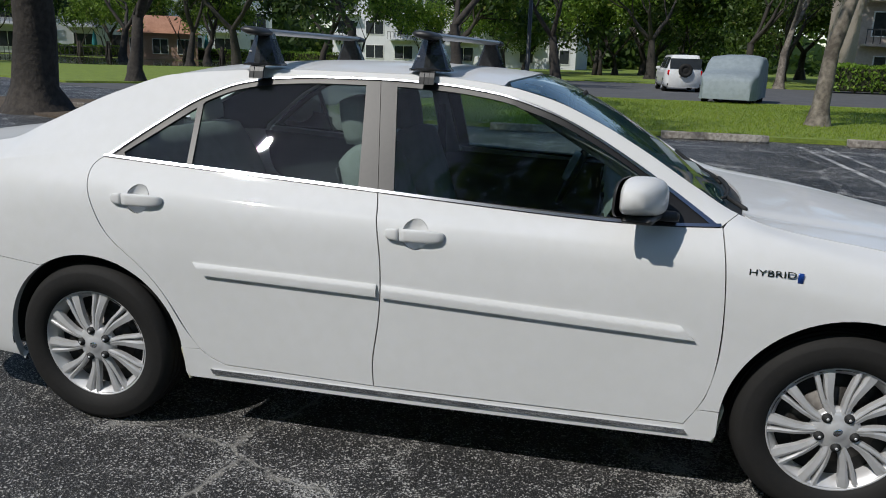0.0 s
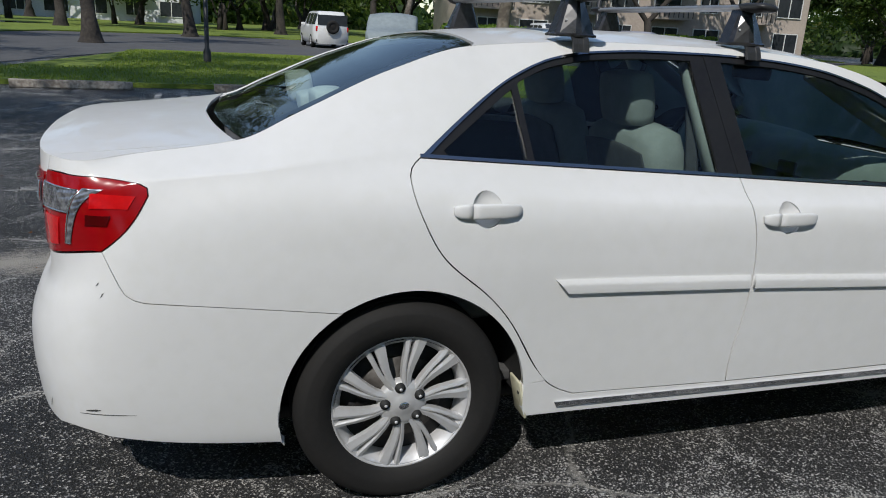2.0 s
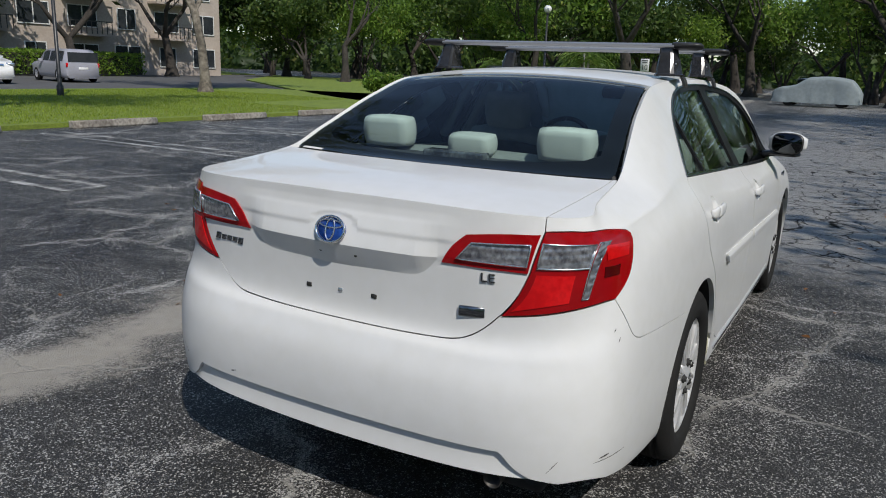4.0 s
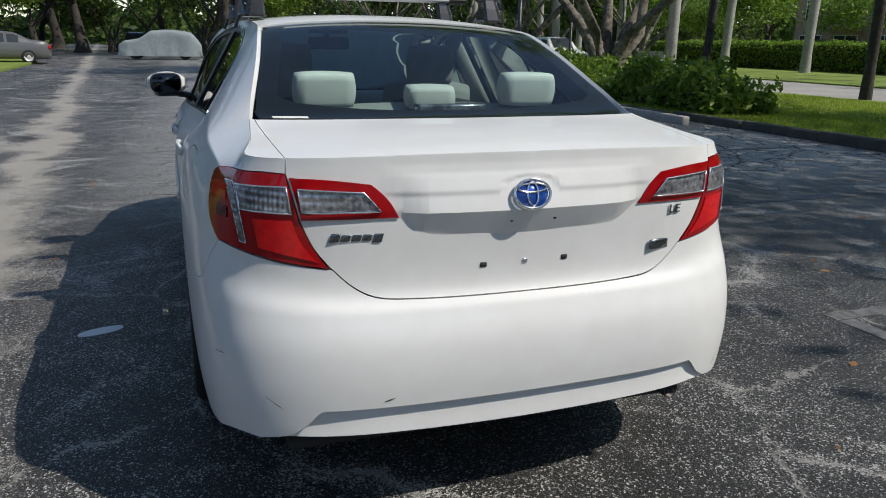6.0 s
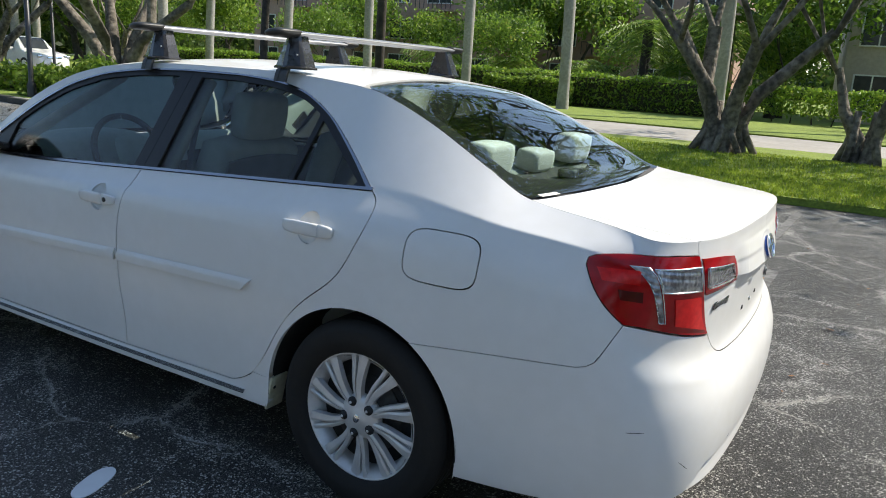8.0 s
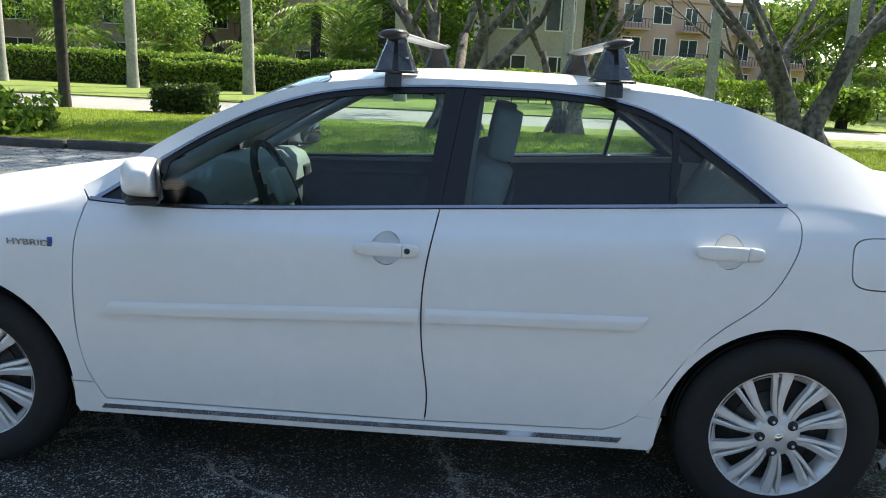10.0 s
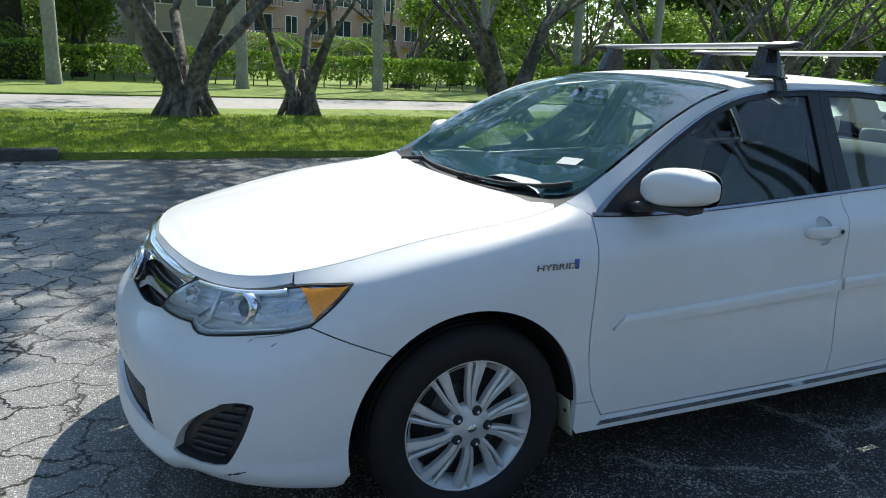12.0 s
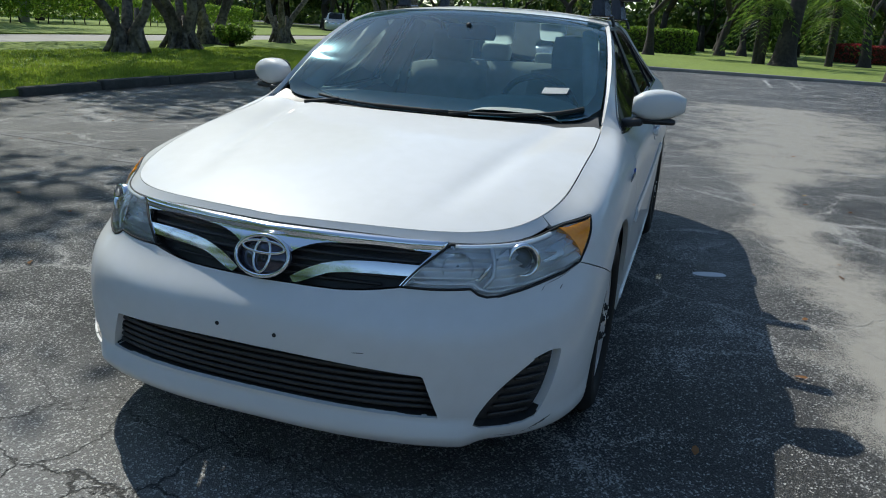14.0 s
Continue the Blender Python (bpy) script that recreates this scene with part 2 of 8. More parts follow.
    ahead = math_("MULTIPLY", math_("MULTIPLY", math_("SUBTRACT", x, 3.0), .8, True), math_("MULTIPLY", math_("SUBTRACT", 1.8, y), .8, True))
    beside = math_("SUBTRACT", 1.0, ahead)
    # Paler worn base ahead of the car, partly painted in for sun sheen.
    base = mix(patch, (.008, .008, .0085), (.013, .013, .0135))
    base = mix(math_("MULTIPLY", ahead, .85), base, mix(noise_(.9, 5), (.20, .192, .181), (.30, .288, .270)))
    # Bare pale stones where the binder has worn off, thickest along the cracks.
    open_ = ramp(noise_(1.1, 4), (.0, 0), (.44, .1), (.6, 1))
    seam = math_("MULTIPLY", math_("ADD", halo, math_("MULTIPLY", halo2, .7)), open_)
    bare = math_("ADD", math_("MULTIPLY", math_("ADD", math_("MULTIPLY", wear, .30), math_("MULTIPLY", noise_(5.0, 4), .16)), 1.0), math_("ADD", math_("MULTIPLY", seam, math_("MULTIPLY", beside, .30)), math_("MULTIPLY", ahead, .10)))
    pale = ramp(math_("MULTIPLY", math_("ADD", sep2.outputs[0], bare), .7), (.0, 0), (.78, 0), (.83, 1))
    pale2 = ramp(math_("MULTIPLY", math_("ADD", sep3.outputs[0], bare), .7), (.0, 0), (.78, 0), (.84, 1))
    col = mix(math_("MULTIPLY", sep3.outputs[1], .22), base, (.050, .049, .048))
    col = mix(pale2, col, (.24, .235, .225))
    col = mix(pale, col, (.50, .49, .465))
    # Sand has filled the cracks beside the car; ahead of it they are open and dark.
    broken = ramp(noise_(2.2, 5), (.0, 0), (.40, .05), (.56, 1))
    col = mix(math_("MULTIPLY", math_("MULTIPLY", wide, broken), math_("MULTIPLY", beside, .8)), col, mix(grit, (.22, .21, .19), (.50, .48, .435)))
    dark = math_("MULTIPLY", math_("MAXIMUM", math_("MAXIMUM", wide, math_("MULTIPLY", craze, ramp(noise_(1.5, 5), (.0, .5), (.35, .8), (.5, 1)))), math_("MULTIPLY", vein, ramp(noise_(1.9, 4), (.0, 0), (.52, 0), (.66, .8)))), ahead)
    col = mix(dark, col, (.010, .010, .010))
    # A drift of pale sand along the lane.
    west = math_("MAXIMUM", math_("SUBTRACT", -2.5, x), 0.0)
    lane = math_("ADD", math_("ADD", math_("MULTIPLY", x, .08), 1.98), math_("MULTIPLY", math_("MINIMUM", west, 6.0), .27))
    off = math_("ABSOLUTE", math_("SUBTRACT", math_("SUBTRACT", y, lane), math_("MULTIPLY", math_("SUBTRACT", noise_(.55, 4), .5), 1.3)), 0)
    reach = math_("MINIMUM", math_("ADD", math_("MULTIPLY", west, .42), .42), 2.5)
    sand = math_("SUBTRACT", 1.0, math_("DIVIDE", off, reach))
    sand = math_("ADD", math_("MULTIPLY", sand, .9), math_("MULTIPLY", math_("SUBTRACT", noise_(1.9, 7, .65), .5), 2.1))
    sand = math_("ADD", sand, math_("MULTIPLY", math_("SUBTRACT", noise_(18, 4, .7), .5), .55))
    sand = math_("ADD", sand, math_("MULTIPLY", math_("SUBTRACT", sep3.outputs[2], .5), .6))
    sand = math_("SUBTRACT", sand, math_("MULTIPLY", math_("MULTIPLY", math_("SUBTRACT", -12.8, x), .7, True), 2.5))
    # Thin dust blown out on both sides of the drift.
    veil = math_("MULTIPLY", math_("SUBTRACT", 1.0, math_("DIVIDE", off, math_("ADD", reach, 1.5)), True), math_("MULTIPLY", noise_(6, 6, .7), .42))
    col = mix(math_("MULTIPLY", veil, sep3.outputs[0]), col, (.34, .32, .285))
    sand = ramp(sand, (.0, 0), (.33, 0), (.47, .95))
    col = mix(sand, col, mix(noise_(14, 5), (.30, .275, .235), (.42, .39, .34)))
    # Faint tyre lanes and pale bleaching.
    col = mix(math_("MULTIPLY", ramp(noise_(.08, 3), (.4, 0), (.62, 1)), .18), col, (.11, .11, .11))
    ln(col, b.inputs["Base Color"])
    ln(math_("ADD", math_("MULTIPLY", dark, .3), .46), b.inputs["Roughness"])
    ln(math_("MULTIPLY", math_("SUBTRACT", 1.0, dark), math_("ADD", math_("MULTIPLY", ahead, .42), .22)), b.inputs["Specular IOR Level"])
    bump = add("Bump", Strength=1.0, Distance=.0045)
    high = math_("SUBTRACT", math_("ADD", math_("MULTIPLY", stone.outputs["Distance"], 1.1), math_("MULTIPLY", grit, .5)), math_("MULTIPLY", math_("MAXIMUM", wide, dark), 1.5))
    ln(high, bump.inputs["Height"])
    ln(bump.outputs["Normal"], b.inputs["Normal"])
    return m


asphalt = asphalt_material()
grass_soil = material("lawn_turf", (.195, .260, .032), .95, spots=(.12, .165, .024), bump=.02, scale=26)
concrete = material("pale_concrete", (.36, .34, .31), .9, spots=(.27, .25, .225), bump=.002, scale=14)
road_concrete = material("drive_concrete", (.33, .31, .285), .9, spots=(.26, .245, .225), bump=.002, scale=5)
road_asphalt = material("grey_road", (.105, .105, .105), .9, spots=(.075, .075, .075), bump=.003, scale=9)
kerb_stone = material("coquina_kerb", (.40, .37, .32), .95, spots=(.16, .14, .12), bump=.012, scale=18)
kerb_dark = material("mossy_kerb", (.085, .080, .070), .95, spots=(.05, .05, .042), bump=.012, scale=18)
line_paint = material("worn_road_paint", (.48, .48, .46), .8, spots=(.07, .07, .07), bump=.001, scale=24)
line_faint = material("faded_road_paint", (.16, .16, .16), .85, spots=(.055, .055, .055), bump=.001, scale=16)
soil = material("leaf_litter", (.060, .046, .033), 1.0, spots=(.12, .09, .06), bump=.02, scale=30)
bark_grey = material("grey_bark", (.235, .205, .17), .95, spots=(.055, .047, .039), bump=.05, scale=9)
bark_dark = material("dark_bark", (.060, .050, .041), .95, spots=(.028, .024, .020), bump=.03, scale=9)
bark_patch = material("lichen_bark", (.27, .235, .19), .95, spots=(.09, .075, .06), bump=.02, scale=7)
palm_bark = material("pale_palm_trunk", (.36, .35, .32), .9, spots=(.24, .23, .21), bump=.006, scale=10)
stucco_white = material("white_stucco", (.66, .67, .68), .9, spots=(.57, .58, .59), bump=.003, scale=6)
stucco_peach = material("peach_stucco", (.43, .28, .225), .9, spots=(.35, .22, .175), bump=.003, scale=6)
stucco_beige = material("beige_stucco", (.47, .40, .34), .9, spots=(.39, .33, .28), bump=.003, scale=6)
roof_tile = material("terracotta_roof", (.42, .22, .14), .85, spots=(.32, .16, .10), bump=.01, scale=8)
window_dark = material("dark_window", (.025, .03, .035), .12, spots=(.04, .045, .05), scale=4)
rail_dark = material("dark_rail", (.03, .03, .03), .5, spots=(.045, .045, .045), scale=20)
teal_cloth = material("teal_cloth", (.03, .22, .24), .85, spots=(.02, .15, .17), scale=12)
pole_black = material("black_pole_paint", (.015, .015, .016), .4, spots=(.03, .03, .03), scale=30)
globe_white = material("white_globe", (.78, .78, .76), .3, spots=(.7, .7, .68), scale=10)
sign_white = material("sign_white", (.75, .75, .73), .5, spots=(.66, .66, .64), scale=10)
cover_cloth = material("silver_grey_cover", (.25, .29, .30), .75, spots=(.20, .235, .245), bump=.004, scale=6)
water_dark = material("pond_water", (.025, .032, .022), .08, spots=(.035, .045, .03), bump=.004, scale=2)


def leaf_material(name, color, dark, dry=None):
    """Leaves: each one its own shade, and sunlight glows through."""
    m = bpy.data.materials.new(name)
    m.use_nodes = True
    nt, b, add = nodes_of(m)
    geo, ramp = add("NewGeometry"), add("ValToRGB")
    ramp.color_ramp.elements[0].color, ramp.color_ramp.elements[1].color = (*dark, 1), (*color, 1)
    if dry:
        ramp.color_ramp.elements.new(.94).color = (*color, 1)
        ramp.color_ramp.elements[-1].color = (*dry, 1)
    nt.links.new(geo.outputs["Random Per Island"], ramp.inputs["Fac"])
    nt.links.new(ramp.outputs["Color"], b.inputs["Base Color"])
    b.inputs["Roughness"].default_value, b.inputs["Specular IOR Level"].default_value = .5, .35
    tr, mixer = add("BsdfTranslucent"), add("MixShader")
    nt.links.new(ramp.outputs["Color"], tr.inputs["Color"])
    mixer.inputs[0].default_value = .5
    nt.links.new(b.outputs[0], mixer.inputs[1])
    nt.links.new(tr.outputs[0], mixer.inputs[2])
    nt.links.new(mixer.outputs[0], nt.nodes["Material Output"].inputs["Surface"])
    return m


leaf_green = leaf_material("ficus_leaves", (.21, .34, .045), (.055, .11, .018), (.36, .34, .09))
leaf_dark = leaf_material("oak_leaves", (.075, .125, .024), (.018, .040, .010), (.15, .15, .05))
leaf_hedge = leaf_material("hedge_leaves", (.27, .41, .050), (.085, .17, .022), (.40, .44, .08))
leaf_lime = leaf_material("lime_leaves", (.23, .35, .045), (.06, .12, .018), (.36, .38, .08))
leaf_palm = leaf_material("palm_fronds", (.19, .29, .05), (.055, .11, .022), (.30, .27, .10))
blade = leaf_material("grass_blade", (.35, .44, .050), (.16, .235, .028), (.46, .42, .10))
# Darker copy of ficus_leaves, toned down for sunlit far trees.
leaf_woods = leaf_material("far_leaves", (.110, .175, .032), (.026, .055, .013), (.20, .20, .06))
leaf_red = leaf_material("red_blossom", (.42, .05, .05), (.16, .03, .03))

# ---- ground, lawns, roads, kerbs ----
def slab(name, outline, z0, z1, material_, kind="structure", label="", cut=0):
    """A flat raised sheet with an edge; outline is counter-clockwise."""
    n = len(outline)
    verts = [(x, y, z1) for x, y in outline] + [(x, y, z0) for x, y in outline]
    faces = [tuple(range(n))] + [(i, n + i, n + (i + 1) % n, (i + 1) % n) for i in range(n)]
    return tagged(part(name, (verts, faces), material_, smooth=False), label, "", "", kind)


G = 420
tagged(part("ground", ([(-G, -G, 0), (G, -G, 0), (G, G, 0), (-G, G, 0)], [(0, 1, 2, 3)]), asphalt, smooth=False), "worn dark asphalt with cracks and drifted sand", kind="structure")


def wavy(points, amount, seed, step=.6):
    """An outline with a slightly ragged edge."""
    rnd, out = random.Random(seed), []
    for a, b in zip(points, points[1:] + points[:1]):
        k = max(1, int(math.hypot(b[0] - a[0], b[1] - a[1]) / step))
        k = min(k, 60)
        for i in range(k):
            t = i / k
            out.append((a[0] + (b[0] - a[0]) * t + rnd.uniform(-amount, amount), a[1] + (b[1] - a[1]) * t + rnd.uniform(-amount, amount)))
    return out


slab("lawn_south", wavy([(-60, -8.30), (-28.6, -8.30), (8.2, -8.25), (20, -8.0), (60, -8.6), (60, -15.4), (12.8, -15.6), (6.4, -16.3), (-3, -18.0), (-14, -18.7), (-60, -22)], .05, 1), -.1, .10, grass_soil, label="mown sunlit lawn between kerb and drive")
slab("drive", [(-90, -27), (-16, -23.3), (-5.5, -23.6), (5, -22.7), (16, -21.7), (90, -21.0), (90, -15.2), (12.8, -15.4), (6.4, -16.1), (-3, -17.8), (-14, -18.5), (-90, -22.6)], -.1, .06, road_concrete, label="pale concrete drive")
slab("lawn_far_south", [(-90, -140), (90, -140), (90, -21.2), (16, -21.9), (5, -22.9), (-5.5, -23.8), (-16, -23.5), (-90, -27.2)], -.1, .10, grass_soil, label="lawn beyond the drive")
slab("lawn_west", wavy([(-160, -6.5), (-32, -6.0), (-28.6, -1.2), (-29.2, 9), (-31, 22), (-160, 60)], .06, 2, 1.0), -.1, .10, grass_soil, label="lawn at the end of the car park")
slab("lawn_north", wavy([(-5.6, 13.1), (14.5, 12.75), (26, 12.6), (29, 19), (27, 27.5), (-2.6, 27.0)], .06, 3), -.1, .09, grass_soil, label="grass island with trees")
slab("lawn_north_west", wavy([(-60, 40), (-18.5, 22.9), (-15.0, 25.5), (-9.0, 47), (-2, 52), (14, 50), (30, 52), (60, 58), (120, 160), (-160, 160)], .08, 4, 2.0), -.1, .08, grass_soil, label="wide lawn before the white buildings")
slab("road_north", [(-40, 32), (-9, 17.5), (-5.9, 17.5), (-2.9, 27.4), (27.2, 27.9), (60, 26), (60, 57), (30, 51.5), (14, 49.5), (-2, 51.5), (-9, 46.5), (-15.2, 25), (-18.7, 22.5), (-40, 36)], -.1, .012, road_asphalt, label="grey asphalt lane")
slab("pond", [(-90, 56), (-34, 45), (-12, 62), (-20, 68), (-60, 70)], -.1, .10, water_dark, label="narrow dark pond in the lawn")
slab("lawn_east", wavy([(18.0, 10.3), (19.3, 7.2), (23.5, 7.4), (26, 13.9), (60, 30), (60, 55), (40, 40), (24, 20)], .05, 5), -.1, .09, grass_soil, label="grass strip with a kerb")
slab("walk_east", [(23.5, 7.4), (26.5, 7.6), (28.5, 13.2), (60, 26), (60, 30), (26, 13.9)], -.1, .075, concrete, label="concrete walk")
slab("bed_east", wavy([(27.5, 6.9), (40, 7.4), (62, 12), (62, 27), (29.5, 13.6)], .05, 6), -.1, .09, grass_soil, label="planted strip beside the drive")
# Kerb along the south lawn: short blocks, mossy and uneven.
rnd = random.Random(11)
x = -30.0
kerb_s = thing("kerb_south", "weathered mossy kerb blocks along the lawn", "kerb", kind="structure")
kb = bmesh.new()
box(kb, (1.0, .16, .17), Matrix.Translation((0, 0, .075)), .02, 2)
for v in kb.verts:
    v.co += Vector((noise.noise(v.co * 7), noise.noise(v.co * 7 + Vector((3, 1, 2))), noise.noise(v.co * 6 + Vector((9, 4, 1))))) * .012
first = None
while x < 60:
    w = rnd.uniform(1.5, 2.1)
    if (rnd.random() < .9 or x > 8) and not -3.2 < x + w / 2 < 3.3:
        if first is None:
            first = part("block", kb, kerb_dark, kerb_s, smooth=True)
            ob = first
        else:
            ob = new("block", first.data)
            ob.parent = kerb_s
        yk = -8.22 if x < 8 else -8.22 + min(.6, (x - 8) * .16)
        ob.matrix_world = Matrix.Translation((x + w / 2, yk + rnd.uniform(-.03, .03), rnd.uniform(-.03, .0))) @ Matrix.Rotation(rnd.uniform(-.02, .02), 4, "Z") @ Matrix.Diagonal((w * .985, 1.1, 1, 1))
    x += w
# Wheel stops on the north side and their double lines.
stop = thing("wheel_stop", "rough pale coquina concrete wheel stop at a parking bay", "wheel stop", "wheel stops of the parking bays")
sb = bmesh.new()
bmesh.ops.create_cube(sb, size=1.0, matrix=Matrix.Translation((0, 0, .075)) @ Matrix.Diagonal((2.05, .17, .15, 1)))
bmesh.ops.subdivide_edges(sb, edges=sb.edges[:], cuts=4, use_grid_fill=True)
for v in sb.verts:
    v.co.y *= 1 - .25 * max(0, v.co.z - .05) / .1
    v.co += Vector((noise.noise(v.co * 9), noise.noise(v.co * 9 + Vector((3, 1, 2))), noise.noise(v.co * 9 + Vector((9, 4, 1))))) * .014
part("block", sb, kerb_stone, stop)
stop.matrix_world = Matrix.Translation((4.2, 12.55, 0))
for k in (-7, -6, -5, -4, -3, -2, -1, 1, 2, 3, 4, 5):
    copy_thing(stop, Matrix.Translation((4.2 + 3.52 * k, 12.55 + .02 * k, 0)) @ Matrix.Rotation(.012 * math.sin(k * 3), 4, "Z"))
for k in (-1, 0, 1, 2):
    for dx in (-.22, .22):
        slab("bay_line", wavy([(2.42 + 3.52 * k + dx - .05, 6.2), (2.42 + 3.52 * k + dx + .05, 6.2), (2.42 + 3.52 * k + dx + .05, 12.1), (2.42 + 3.52 * k + dx - .05, 12.1)], .008, 20 + k, .3), -.01, .003, line_paint, label="worn white parking bay line")
    slab("bay_line", wavy([(2.42 + 3.52 * k - .27, 6.1), (2.42 + 3.52 * k + .27, 6.1), (2.42 + 3.52 * k + .27, 6.2), (2.42 + 3.52 * k - .27, 6.2)], .008, 30 + k, .3), -.01, .003, line_paint, label="worn white parking bay line")
for (x0, y0, x1, y1, w, mm, lab) in ((-.05, -2.25, -.03, -3.9, .10, line_faint, "faded bay line"), (-.70, -2.35, -.68, -4.0, .10, line_faint, "faded bay line"), (-.11, -2.3, -.63, -2.33, .10, line_faint, "faded bay line"),
                                     (-.45, -4.2, -.50, -7.6, .10, line_faint, "faded bay line"), (2.5, -2.95, 2.56, -7.4, .10, line_faint, "faded bay line"), (5.4, -4.0, 5.5, -7.2, .10, line_faint, "faded bay line"), (2.9, -4.55, 9.0, -4.6, .12, line_faint, "faded bay line"),
                                     (-21.4, 3.2, -26.5, 3.3, .10, line_paint, "worn white parking bay line"), (-21.4, 4.1, -26.5, 4.2, .10, line_paint, "worn white parking bay line"), (-21.4, 8.0, -26.5, 8.1, .10, line_paint, "worn white parking bay line")):
    d = Vector((x1 - x0, y1 - y0)).normalized()
    nrm = Vector((-d.y, d.x)) * w / 2
    slab("paint_mark", wavy([(x0 - nrm.x, y0 - nrm.y), (x1 - nrm.x, y1 - nrm.y), (x1 + nrm.x, y1 + nrm.y), (x0 + nrm.x, y0 + nrm.y)], .004, int(100 + x0 * 10), .12), -.01, .003, mm, label=lab)
slab("paint_mark", [(.81 - .036 * math.cos(a) + .045 * math.sin(a) * (1 + .12 * math.cos(2 * a)), 1.31 + .097 * math.cos(a) + .017 * math.sin(a)) for a in np.linspace(2 * math.pi, 0, 33)[:-1]], -.01, .003, stucco_white, label="short white paint mark on the asphalt")
slab("litter_bed", wavy([(-13.5, 12.2), (-7.2, 9.6), (-6.4, 12.9), (-9, 15.5), (-14, 14.6)], .15, 8), -.1, .05, soil, label="bare soil with leaf litter under a tree")
for k, (x0, y0, x1, y1) in enumerate(((18.0, 10.3, 19.3, 7.1), (19.3, 7.1, 23.4, 7.3), (8.4, -7.6, 24, -7.8), (-28.5, -1.3, -29.1, 9.0), (-5.75, 13.05, -5.55, 13.5))):
    d = Vector((x1 - x0, y1 - y0, 0))
    bm = bmesh.new()
    box(bm, (d.length, .16, .19), Matrix.Translation(((x0 + x1) / 2, (y0 + y1) / 2, .05)) @ Matrix.Rotation(math.atan2(d.y, d.x), 4, "Z"), .025)
    tagged(part("kerb_edge", bm, concrete), "concrete kerb at the grass", "kerb", kind="structure")


# ---- grass ----
def grass(name, spots, count, seed, tall=.07):
    """Single blades scattered over stretches (x0, x1, y0, y1, z)."""
    r = np.random.default_rng(seed)
    area = np.array([(b - a) * (d - c) for a, b, c, d, z in spots])
    pick = r.choice(len(spots), count, p=area / area.sum())
    s = np.array(spots)[pick]
    px, py = s[:, 0] + r.random(count) * (s[:, 1] - s[:, 0]), s[:, 2] + r.random(count) * (s[:, 3] - s[:, 2])
    a, h, w = r.random(count) * 6.283, tall * (.5 + r.random(count)), .006 + .006 * r.random(count)
    lean = r.normal(0, .35, (count, 2)) * h[:, None]
    v = np.empty((count, 3, 3))
    v[:, 0] = np.column_stack([px - w * np.cos(a), py - w * np.sin(a), s[:, 4]])
    v[:, 1] = np.column_stack([px + w * np.cos(a), py + w * np.sin(a), s[:, 4]])
    v[:, 2] = np.column_stack([px + lean[:, 0], py + lean[:, 1], s[:, 4] + h])
    ob = fast_mesh(name, v.reshape(-1, 3), np.arange(count * 3).reshape(-1, 3), blade)
    return tagged(ob, "short green lawn grass", "grass", kind="stuff")


def fast_mesh(name, verts, faces, material_, parent=None):
    me = bpy.data.meshes.new(name)
    k = faces.shape[1]
    me.vertices.add(len(verts))
    me.vertices.foreach_set("co", np.ascontiguousarray(verts, dtype=np.float32).ravel())
    me.loops.add(faces.size)
    me.loops.foreach_set("vertex_index", np.ascontiguousarray(faces, dtype=np.int32).ravel())
    me.polygons.add(len(faces))
    me.polygons.foreach_set("loop_start", np.arange(0, faces.size, k, dtype=np.int32))
    me.update(calc_edges=True)
    me.materials.append(material_)
    ob = new(name, me)
    if parent:
        ob.parent = parent
    return ob


grass("lawn_grass", [(-16, 12, -11.0, -8.25, .095), (-16, 12, -11.0, -8.25, .095), (-20, 14, -15.2, -11.0, .095)], 170000, 5, .045)
grass("lawn_grass", [(-5.2, 16, 13.1, 17, .085), (-3, 22, 17, 26.5, .085)], 80000, 6, .05)


# ---- plants ----
def leaves(centres, spread, per, size, seed, flat=.75, droop=0.0):
    """Leaf quads scattered in clumps round centres: vertices and faces."""
    r = np.random.default_rng(seed)
    c = np.repeat(np.asarray(centres, float), per, axis=0)
    sp = np.repeat(np.broadcast_to(np.asarray(spread, float), (len(centres),)), per)
    d = r.normal(size=(len(c), 3))
    d /= np.linalg.norm(d, axis=1, keepdims=True)
    p = c + d * (sp * r.random(len(c))**.45)[:, None] * np.array([1, 1, flat])
    a = r.normal(size=(len(c), 3)) + np.array([0, 0, -droop])
    a /= np.linalg.norm(a, axis=1, keepdims=True)
    b = np.cross(a, r.normal(size=(len(c), 3)))
    b /= np.linalg.norm(b, axis=1, keepdims=True) + 1e-9
    s = (size * (.6 + .8 * r.random(len(c))))[:, None]
    v = np.stack([p - a * s, p + b * s * .42, p + a * s, p - b * s * .42], 1)
    return v.reshape(-1, 3), np.arange(len(c) * 4).reshape(-1, 4)


